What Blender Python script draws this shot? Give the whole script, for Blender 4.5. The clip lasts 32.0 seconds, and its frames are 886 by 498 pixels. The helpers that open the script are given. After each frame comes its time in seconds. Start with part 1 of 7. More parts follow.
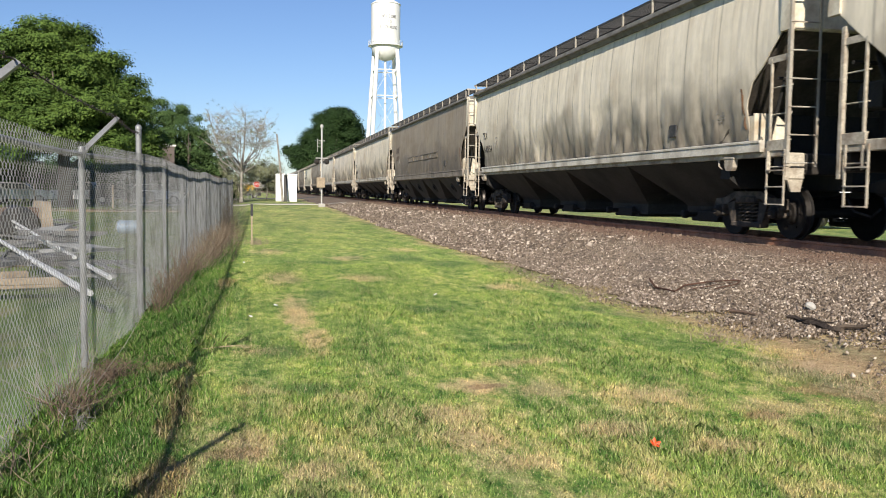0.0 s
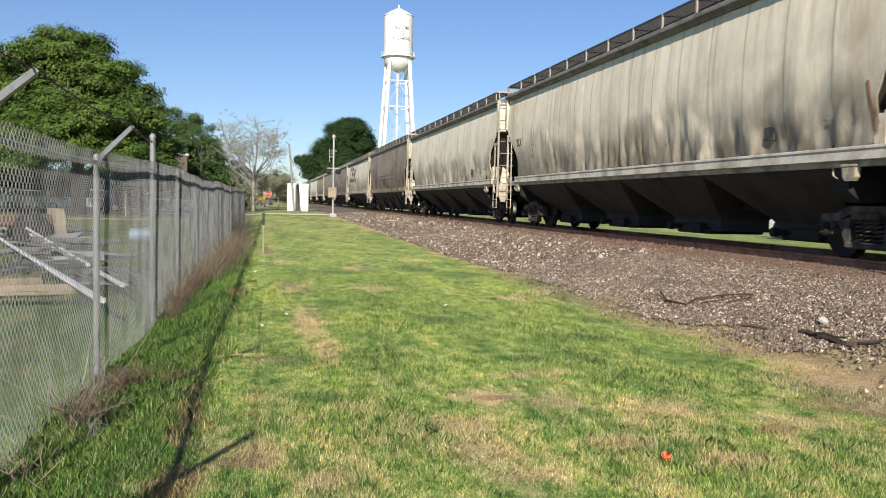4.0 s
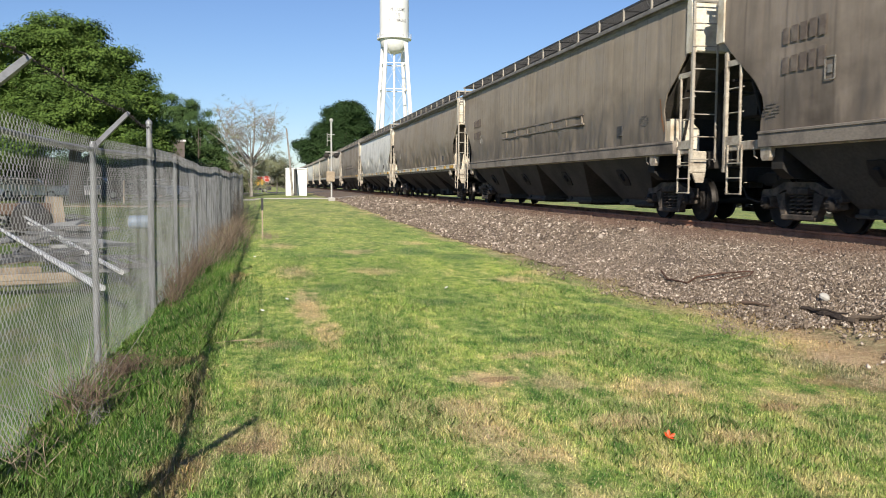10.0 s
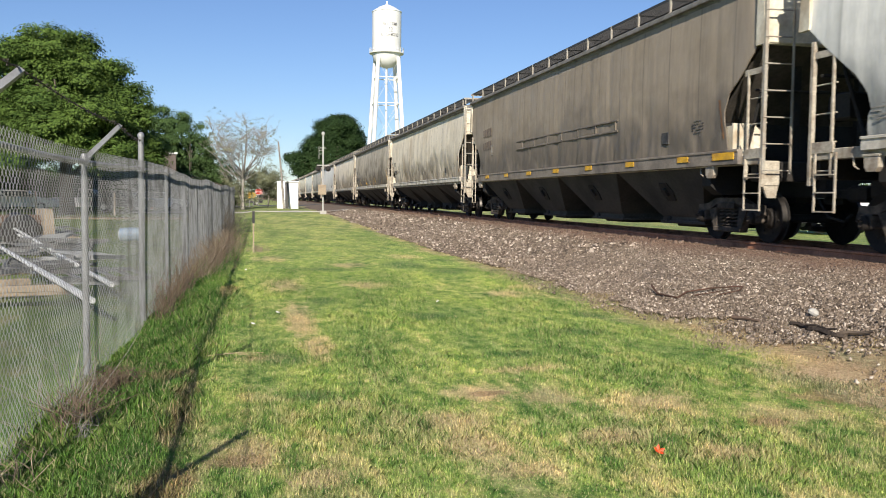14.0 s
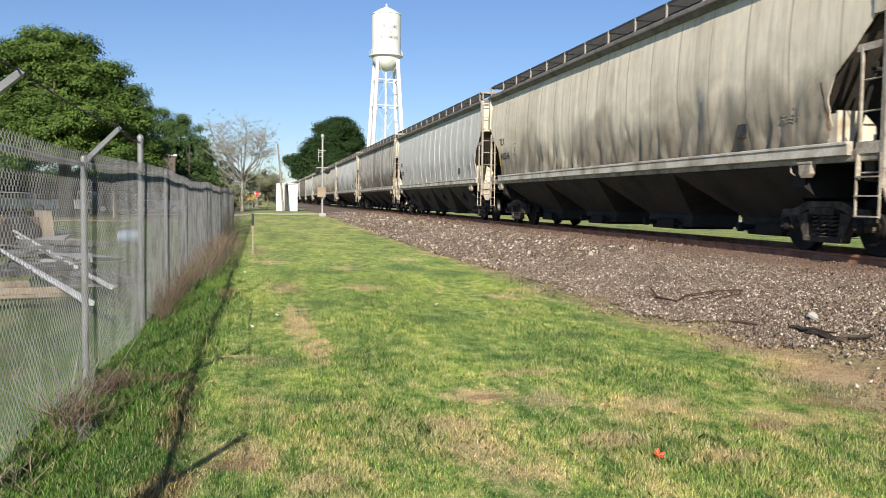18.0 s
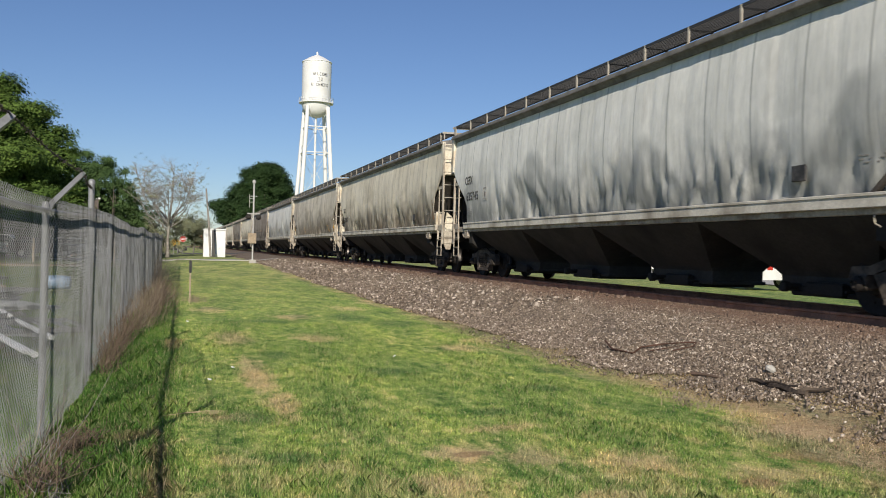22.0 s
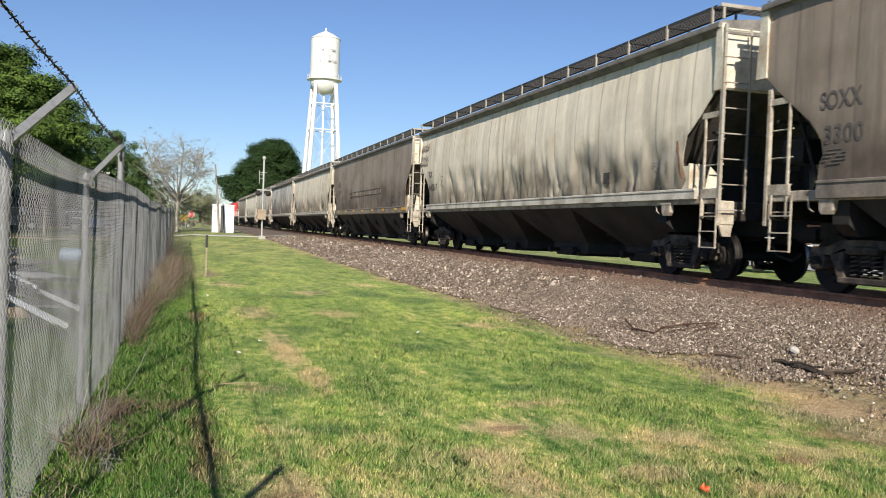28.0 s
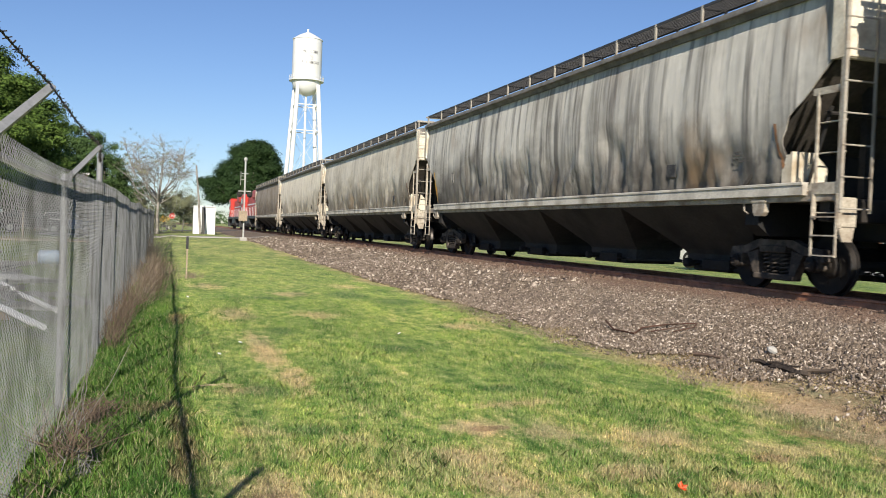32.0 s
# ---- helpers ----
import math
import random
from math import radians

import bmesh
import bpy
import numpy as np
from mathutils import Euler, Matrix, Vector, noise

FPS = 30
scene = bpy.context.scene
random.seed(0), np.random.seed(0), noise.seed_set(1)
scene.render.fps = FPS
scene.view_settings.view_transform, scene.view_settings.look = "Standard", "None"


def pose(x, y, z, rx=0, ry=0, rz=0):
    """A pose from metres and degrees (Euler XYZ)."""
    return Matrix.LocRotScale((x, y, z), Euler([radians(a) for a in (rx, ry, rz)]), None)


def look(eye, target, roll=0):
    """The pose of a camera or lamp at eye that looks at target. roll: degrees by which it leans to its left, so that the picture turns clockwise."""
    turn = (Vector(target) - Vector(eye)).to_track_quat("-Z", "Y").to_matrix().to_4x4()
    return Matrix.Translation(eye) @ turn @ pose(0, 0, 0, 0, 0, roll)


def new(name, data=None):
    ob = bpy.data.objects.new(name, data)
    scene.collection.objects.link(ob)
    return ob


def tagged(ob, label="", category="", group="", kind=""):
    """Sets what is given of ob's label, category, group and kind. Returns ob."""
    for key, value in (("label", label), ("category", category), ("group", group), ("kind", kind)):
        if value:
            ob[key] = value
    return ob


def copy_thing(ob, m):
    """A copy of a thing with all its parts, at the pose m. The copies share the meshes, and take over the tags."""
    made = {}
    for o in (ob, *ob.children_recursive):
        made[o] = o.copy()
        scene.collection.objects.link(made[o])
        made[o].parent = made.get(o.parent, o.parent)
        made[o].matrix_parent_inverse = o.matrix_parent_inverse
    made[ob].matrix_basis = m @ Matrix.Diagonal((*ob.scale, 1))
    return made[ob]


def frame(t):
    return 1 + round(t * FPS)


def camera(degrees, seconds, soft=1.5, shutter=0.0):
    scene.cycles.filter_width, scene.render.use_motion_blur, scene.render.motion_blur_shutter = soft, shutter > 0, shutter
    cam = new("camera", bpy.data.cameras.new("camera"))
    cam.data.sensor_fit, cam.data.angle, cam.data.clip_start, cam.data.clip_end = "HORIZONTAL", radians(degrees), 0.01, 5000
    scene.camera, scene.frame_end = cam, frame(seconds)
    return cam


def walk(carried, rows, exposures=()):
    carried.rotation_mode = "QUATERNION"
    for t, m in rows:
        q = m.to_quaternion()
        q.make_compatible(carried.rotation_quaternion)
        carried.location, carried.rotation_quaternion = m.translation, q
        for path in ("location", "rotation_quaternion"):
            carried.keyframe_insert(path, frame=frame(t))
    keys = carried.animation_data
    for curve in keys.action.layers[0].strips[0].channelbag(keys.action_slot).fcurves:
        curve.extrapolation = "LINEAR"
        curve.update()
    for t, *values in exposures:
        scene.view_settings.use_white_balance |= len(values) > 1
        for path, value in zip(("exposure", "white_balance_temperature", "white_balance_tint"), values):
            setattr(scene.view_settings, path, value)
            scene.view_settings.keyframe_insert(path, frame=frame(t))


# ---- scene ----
cam = camera(54.5, 32.0, 0.95, 0.08)
PATH = [
    (0, (0.418, -0.001, 1.357), (0.836, 1.951, 1.224), 0.7),
    (0.5, (0.413, -0.007, 1.354), (0.828, 1.944, 1.217), 0.8),
    (1, (0.411, -0.005, 1.354), (0.819, 1.948, 1.214), 0.9),
    (1.5, (0.411, -0.01, 1.355), (0.82, 1.944, 1.233), 0.9),
    (2, (0.412, -0.011, 1.356), (0.82, 1.944, 1.244), 0.9),
    (2.5, (0.412, -0.014, 1.356), (0.828, 1.94, 1.255), 1.0),
    (3, (0.406, -0.017, 1.358), (0.818, 1.938, 1.264), 1.2),
    (3.5, (0.408, -0.016, 1.356), (0.809, 1.941, 1.257), 1.0),
    (4, (0.408, -0.01, 1.355), (0.802, 1.948, 1.247), 1.2),
    (4.5, (0.403, -0.001, 1.352), (0.797, 1.956, 1.228), 1.4),
    (6.5, (0.41, 0.015, 1.351), (0.798, 1.972, 1.208), 0.8),
    (7, (0.412, 0.016, 1.354), (0.796, 1.974, 1.21), 0.5),
    (7.5, (0.41, 0.013, 1.351), (0.798, 1.969, 1.206), 0.5),
    (8, (0.411, 0.019, 1.352), (0.799, 1.975, 1.197), 0.5),
    (8.5, (0.414, 0.018, 1.349), (0.801, 1.974, 1.19), 0.4),
    (9, (0.413, 0.017, 1.353), (0.803, 1.972, 1.193), 0.3),
    (9.5, (0.412, 0.018, 1.351), (0.807, 1.973, 1.196), 0.4),
    (10, (0.411, 0.017, 1.353), (0.806, 1.972, 1.204), 0.3),
    (10.5, (0.412, 0.012, 1.353), (0.809, 1.967, 1.207), 0.4),
    (11, (0.408, 0.013, 1.354), (0.808, 1.967, 1.207), 0.4),
    (11.5, (0.408, 0.014, 1.355), (0.811, 1.969, 1.217), 0.4),
    (12, (0.407, 0.008, 1.353), (0.81, 1.963, 1.226), 0.5),
    (12.5, (0.408, 0.002, 1.355), (0.812, 1.956, 1.23), 0.5),
    (13, (0.412, 0.003, 1.353), (0.819, 1.958, 1.233), 0.5),
    (13.5, (0.408, 0.002, 1.358), (0.822, 1.955, 1.24), 0.5),
    (14, (0.409, 0.003, 1.356), (0.824, 1.956, 1.239), 0.6),
    (14.5, (0.411, 0.001, 1.355), (0.827, 1.954, 1.239), 0.5),
    (16.5, (0.407, 0.007, 1.357), (0.815, 1.962, 1.254), 0.6),
    (17, (0.407, 0.007, 1.356), (0.818, 1.962, 1.25), 0.7),
    (17.5, (0.406, 0.005, 1.358), (0.821, 1.958, 1.251), 0.7),
    (18, (0.406, 0.008, 1.359), (0.823, 1.961, 1.248), 0.7),
    (18.5, (0.407, 0.01, 1.358), (0.823, 1.963, 1.248), 0.7),
    (19, (0.404, 0.011, 1.357), (0.819, 1.965, 1.25), 0.7),
    (19.5, (0.397, 0.015, 1.358), (0.813, 1.969, 1.26), 0.6),
    (20, (0.359, 0.024, 1.371), (0.784, 1.977, 1.301), 0.9),
    (20.5, (0.283, 0.039, 1.376), (0.746, 1.984, 1.32), 0.8),
    (21, (0.226, 0.105, 1.373), (0.736, 2.038, 1.322), 0.6),
    (21.5, (0.158, 0.19, 1.383), (0.682, 2.12, 1.367), 0.6),
    (22, (0.031, 0.194, 1.388), (0.612, 2.108, 1.391), 1.4),
    (22.5, (-0.095, 0.186, 1.373), (0.622, 2.053, 1.363), 0.7),
    (23, (-0.163, 0.199, 1.374), (0.572, 2.059, 1.353), 1.0),
    (23.5, (-0.188, 0.203, 1.364), (0.427, 2.106, 1.316), 2.0),
    (24, (-0.2, 0.218, 1.363), (0.337, 2.144, 1.304), 2.2),
    (24.5, (-0.205, 0.217, 1.361), (0.331, 2.143, 1.304), 2.2),
    (25, (-0.216, 0.211, 1.359), (0.323, 2.136, 1.307), 2.4),
    (25.5, (-0.215, 0.21, 1.359), (0.322, 2.136, 1.315), 2.5),
    (27.5, (-0.214, 0.213, 1.357), (0.354, 2.13, 1.317), 2.3),
    (28, (-0.21, 0.213, 1.36), (0.36, 2.129, 1.314), 2.2),
    (28.5, (-0.209, 0.208, 1.363), (0.366, 2.123, 1.318), 2.0),
    (29, (-0.204, 0.209, 1.359), (0.382, 2.121, 1.313), 1.7),
    (29.5, (-0.203, 0.207, 1.358), (0.387, 2.118, 1.321), 1.7),
    (30, (-0.206, 0.196, 1.362), (0.384, 2.107, 1.336), 1.7),
    (30.5, (-0.202, 0.197, 1.361), (0.397, 2.105, 1.334), 1.7),
    (31, (-0.201, 0.188, 1.36), (0.403, 2.094, 1.323), 1.9),
    (31.5, (-0.202, 0.192, 1.355), (0.406, 2.097, 1.312), 2.1),
    (32, (-0.2, 0.191, 1.357), (0.409, 2.096, 1.316), 2.2),
]
walk(cam, [(t, look(e, g, r)) for t, e, g, r in PATH], [(0, 0.44), (21.3, 0.44), (22.0, 0.02), (22.6, 0.46), (23.0, 0.50), (23.6, 0.42), (32, 0.40)])

# ---- light ----
SUN_WAY = Vector((0.54, 1.75, -1.0)).normalized()
world = bpy.data.worlds.new("world")
scene.world = world
world.use_nodes = True
wn = world.node_tree.nodes
sky = wn.new("ShaderNodeTexSky")
sky.sky_type, sky.sun_disc = "NISHITA", False
sky.sun_elevation = math.asin(-SUN_WAY.z)
sky.sun_rotation = math.atan2(-SUN_WAY.x, -SUN_WAY.y)
sky.air_density, sky.dust_density, sky.ozone_density = 1.0, 0.03, 2.0
tint = wn.new("ShaderNodeMix")
tint.data_type, tint.blend_type = "RGBA", "MULTIPLY"
tint.inputs[0].default_value, tint.inputs[7].default_value = 1.0, (0.78, 0.90, 1.17, 1)
world.node_tree.links.new(sky.outputs[0], tint.inputs[6])
world.node_tree.links.new(tint.outputs[2], wn["Background"].inputs[0])
wn["Background"].inputs[1].default_value = 0.07
sun_data = bpy.data.lights.new("sun", "SUN")
sun_data.energy, sun_data.angle, sun_data.color = 5.0, radians(0.53), (1.0, 0.92, 0.80)
sun = new("sun", sun_data)
sun.matrix_world = look((-30, -90, 50), Vector((-30, -90, 50)) + SUN_WAY)

# ---- plan, in metres ----
TX = 10.07          # track centre
RAIL_TOP = 0.62
FX = -0.93          # fence line
PITCH = 21.1        # coupled length of a hopper car
CURVE_Y, CURVE_R = 150.0, 4200.0


def smooth(a, b, x):
    t = min(1.0, max(0.0, (x - a) / (b - a)))
    return t * t * (3 - 2 * t)


def track_x(y):
    return TX - (max(0.0, y - CURVE_Y) ** 2) / (2 * CURVE_R)


def ground_z(x, y):
    c = track_x(y)
    lawn = 0.22 * smooth(28, 66, y) - 0.13 * smooth(-0.1, -0.8, x) + 0.02 * math.sin(x * 1.3 + y * 0.5)
    d = x - c
    if abs(d) > 60:
        return lawn
    up = smooth(-5.35, -1.75, d) if d < 0 else smooth(4.6, 1.8, d)
    far = 0.2 * smooth(0, 5, d)
    return (lawn + far) * (1 - up) + 0.45 * up


# ---- mesh building ----
class Mesh:
    """Collects faces of one mesh."""

    def __init__(self):
        self.v, self.f, self.m = [], [], []

    def add(self, verts, faces, mi=0):
        k = len(self.v)
        self.v.extend(verts)
        self.f.extend([tuple(i + k for i in f) for f in faces])
        self.m.extend([mi] * len(faces))
        return self

    def hexa(self, p, mi=0):
        """Eight corners: bottom four, top four."""
        return self.add(p, [(3, 2, 1, 0), (4, 5, 6, 7), (0, 1, 5, 4), (1, 2, 6, 5), (2, 3, 7, 6), (3, 0, 4, 7)], mi)

    def box(self, x0, x1, y0, y1, z0, z1, mi=0, bev=0.0):
        if bev <= 0:
            return self.hexa([(x0, y0, z0), (x1, y0, z0), (x1, y1, z0), (x0, y1, z0), (x0, y0, z1), (x1, y0, z1), (x1, y1, z1), (x0, y1, z1)], mi)
        b = min(bev, abs(x1 - x0) * 0.45, abs(y1 - y0) * 0.45, abs(z1 - z0) * 0.45)
        def ring(i, z):
            return [(x0 + i, y0 + i, z), (x1 - i, y0 + i, z), (x1 - i, y1 - i, z), (x0 + i, y1 - i, z)]
        v = ring(b, z0) + ring(0, z0 + b) + ring(0, z1 - b) + ring(b, z1)
        f = [(3, 2, 1, 0), (12, 13, 14, 15)]
        for r in range(3):
            for i in range(4):
                j = (i + 1) % 4
                f.append((4 * r + i, 4 * r + j, 4 * r + 4 + j, 4 * r + 4 + i))
        return self.add(v, f, mi)

    def prism(self, poly, axis, a, b, mi=0):
        """Polygon in the two other axes, extruded along axis from a to b."""
        def at(p, w):
            return {"x": (w, p[0], p[1]), "y": (p[0], w, p[1]), "z": (p[0], p[1], w)}[axis]
        n = len(poly)
        v = [at(p, a) for p in poly] + [at(p, b) for p in poly]
        f = [tuple(range(n - 1, -1, -1)), tuple(range(n, 2 * n))]
        f += [(i, (i + 1) % n, n + (i + 1) % n, n + i) for i in range(n)]
        return self.add(v, f, mi)

    def tube(self, pts, r, n=6, mi=0, r1=None, caps=True):
        pts = [Vector(p) for p in pts]
        rings = []
        last = None
        for i, p in enumerate(pts):
            d = (pts[min(i + 1, len(pts) - 1)] - pts[max(i - 1, 0)]).normalized()
            if last is None:
                u = d.cross(Vector((0, 0, 1)))
                u = u.normalized() if u.length > 1e-3 else Vector((1, 0, 0))
            else:
                u = (last - d * last.dot(d)).normalized()
            last = u
            w = d.cross(u)
            rr = r if r1 is None else r + (r1 - r) * i / max(1, len(pts) - 1)
            rings.append([tuple(p + (u * math.cos(2 * math.pi * k / n) + w * math.sin(2 * math.pi * k / n)) * rr) for k in range(n)])
        v = [q for ring in rings for q in ring]
        f = []
        for i in range(len(pts) - 1):
            for k in range(n):
                f.append((i * n + k, i * n + (k + 1) % n, (i + 1) * n + (k + 1) % n, (i + 1) * n + k))
        if caps:
            f.append(tuple(range(n - 1, -1, -1)))
            f.append(tuple(range((len(pts) - 1) * n, len(pts) * n)))
        return self.add(v, f, mi)

    def lathe(self, profile, n=24, axis="z", centre=(0, 0, 0), mi=0):
        """Profile of (radius, height) turned about an axis through centre."""
        v, f = [], []
        for r, h in profile:
            for k in range(n):
                a = 2 * math.pi * k / n
                c, s = r * math.cos(a), r * math.sin(a)
                p = {"z": (c, s, h), "x": (h, c, s), "y": (s, h, c)}[axis]
                v.append((p[0] + centre[0], p[1] + centre[1], p[2] + centre[2]))
        for i in range(len(profile) - 1):
            for k in range(n):
                f.append((i * n + k, i * n + (k + 1) % n, (i + 1) * n + (k + 1) % n, (i + 1) * n + k))
        f.append(tuple(range(n - 1, -1, -1)))
        f.append(tuple(range((len(profile) - 1) * n, len(profile) * n)))
        return self.add(v, f, mi)

    def grid(self, rows, mi=0, closed=False):
        """Rows of equal length joined into quads."""
        n = len(rows[0])
        v = [p for row in rows for p in row]
        f = []
        for i in range(len(rows) - 1):
            for k in range(n if closed else n - 1):
                f.append((i * n + k, i * n + (k + 1) % n, (i + 1) * n + (k + 1) % n, (i + 1) * n + k))
        return self.add(v, f, mi)

    def data(self, name, mats, shade=0):
        me = bpy.data.meshes.new(name)
        me.from_pydata(self.v, [], self.f)
        for m in mats if isinstance(mats, (list, tuple)) else [mats]:
            me.materials.append(m)
        if any(self.m):
            me.polygons.foreach_set("material_index", self.m)
        if shade:
            me.polygons.foreach_set("use_smooth", [True] * len(self.f))
            if shade < 180:
                me.set_sharp_from_angle(angle=radians(shade))
        me.update()
        return me


def thing(name, mesh, mats, label, category, group="", kind="", at=None, shade=0):
    ob = new(name, mesh.data(name, mats, shade))
    if at is not None:
        ob.matrix_basis = at
    return tagged(ob, label, category, group, kind)


def empty(name, label, category, group="", kind="", at=None):
    ob = new(name)
    ob.empty_display_size = 0.2
    if at is not None:
        ob.matrix_basis = at
    return tagged(ob, label, category, group, kind)


def part(name, mesh, mats, parent, label="", shade=0, at=None):
    ob = new(name, mesh.data(name, mats, shade))
    ob.parent = parent
    if at is not None:
        ob.matrix_basis = at
    return tagged(ob, label)


def tri_cloud(verts, faces, name, mat, shade=0):
    """A large mesh straight from arrays; faces all of one size."""
    me = bpy.data.meshes.new(name)
    n, k = faces.shape
    me.vertices.add(len(verts))
    me.vertices.foreach_set("co", verts.astype(np.float32).ravel())
    me.loops.add(n * k)
    me.loops.foreach_set("vertex_index", faces.astype(np.int32).ravel())
    me.polygons.add(n)
    me.polygons.foreach_set("loop_start", np.arange(0, n * k, k, dtype=np.int32))
    if shade:
        me.polygons.foreach_set("use_smooth", np.ones(n, bool))
    me.materials.append(mat)
    me.update(calc_edges=True)
    me.validate()
    return me


# ---- materials ----
class Nodes:
    def __init__(self, name, rough=0.7, metal=0.0, spec=0.5):
        self.mat = bpy.data.materials.new(name)
        self.mat.use_nodes = True
        self.t = self.mat.node_tree
        self.b = self.t.nodes["Principled BSDF"]
        self.b.inputs["Roughness"].default_value = rough
        self.b.inputs["Metallic"].default_value = metal
        self.b.inputs["Specular IOR Level"].default_value = spec
        self.co = self.t.nodes.new("ShaderNodeTexCoord")

    def link(self, a, b):
        self.t.links.new(a, b)
        return self

    def noise(self, scale, detail=4.0, rough=0.55, stretch=None, space="Object", offset=None):
        n = self.t.nodes.new("ShaderNodeTexNoise")
        n.inputs["Scale"].default_value, n.inputs["Detail"].default_value, n.inputs["Roughness"].default_value = scale, detail, rough
        src = self.geo() if space == "World" else self.co.outputs[space]
        if stretch or offset is not None:
            m = self.t.nodes.new("ShaderNodeMapping")
            m.inputs["Scale"].default_value = stretch or (1, 1, 1)
            self.link(src, m.inputs[0])
            if offset is not None:
                add = self.t.nodes.new("ShaderNodeVectorMath")
                self.link(m.outputs[0], add.inputs[0])
                self.link(offset, add.inputs[1])
                src = add.outputs[0]
            else:
                src = m.outputs[0]
        self.link(src, n.inputs["Vector"])
        return n.outputs["Fac"]

    def geo(self):
        g = self.t.nodes.new("ShaderNodeNewGeometry")
        return g.outputs["Position"]

    def island(self):
        g = self.t.nodes.new("ShaderNodeNewGeometry")
        return g.outputs["Random Per Island"]

    def rand(self):
        return self.t.nodes.new("ShaderNodeObjectInfo").outputs["Random"]

    def ramp(self, fac, stops):
        r = self.t.nodes.new("ShaderNodeValToRGB")
        el = r.color_ramp.elements
        while len(el) < len(stops):
            el.new(0.5)
        for e, (p, c) in zip(el, stops):
            e.position = p
            e.color = (*c, 1) if len(c) == 3 else c
        self.link(fac, r.inputs[0])
        return r.outputs[0]

    def mix(self, fac, a, b, mode="MIX"):
        n = self.t.nodes.new("ShaderNodeMix")
        n.data_type, n.blend_type = "RGBA", mode
        for v, i in ((fac, 0), (a, 6), (b, 7)):
            if hasattr(v, "links"):
                self.link(v, n.inputs[i])
            else:
                n.inputs[i].default_value = v if i == 0 else (*v, 1)
        return n.outputs[2]

    def math(self, op, a, b=0.0, clamp=False):
        n = self.t.nodes.new("ShaderNodeMath")
        n.operation, n.use_clamp = op, clamp
        for v, i in ((a, 0), (b, 1)):
            if hasattr(v, "links"):
                self.link(v, n.inputs[i])
            else:
                n.inputs[i].default_value = v
        return n.outputs[0]

    def color(self, c):
        if hasattr(c, "links"):
            self.link(c, self.b.inputs["Base Color"])
        else:
            self.b.inputs["Base Color"].default_value = (*c, 1)
        return self

    def rough(self, fac, lo, hi):
        m = self.t.nodes.new("ShaderNodeMapRange")
        m.inputs["To Min"].default_value, m.inputs["To Max"].default_value = lo, hi
        self.link(fac, m.inputs[0])
        self.link(m.outputs[0], self.b.inputs["Roughness"])
        return self

    def bump(self, fac, strength=0.3, dist=0.02):
        b = self.t.nodes.new("ShaderNodeBump")
        b.inputs["Strength"].default_value, b.inputs["Distance"].default_value = strength, dist
        self.link(fac, b.inputs["Height"])
        self.link(b.outputs[0], self.b.inputs["Normal"])
        return self


def plain(name, base, rough=0.6, metal=0.0, scale=6.0, var=0.25, bump=0.15, dist=0.01, stain=None, stain_scale=1.2, spec=0.4):
    """A worn surface: grain and larger patches of a stain colour."""
    n = Nodes(name, rough, metal, spec)
    fine = n.noise(scale * 6, 5)
    wide = n.noise(stain_scale, 4, 0.6)
    lo = tuple(c * (1 - var) for c in base)
    hi = tuple(min(1, c * (1 + var)) for c in base)
    c = n.ramp(fine, [(0.3, lo), (0.7, hi)])
    if stain:
        f = n.ramp(wide, [(0.45, (0, 0, 0)), (0.68, (1, 1, 1))])
        c = n.mix(f, c, stain)
    n.color(c).bump(fine, bump, dist).rough(wide, max(0.05, rough - 0.12), min(1, rough + 0.15))
    return n.mat


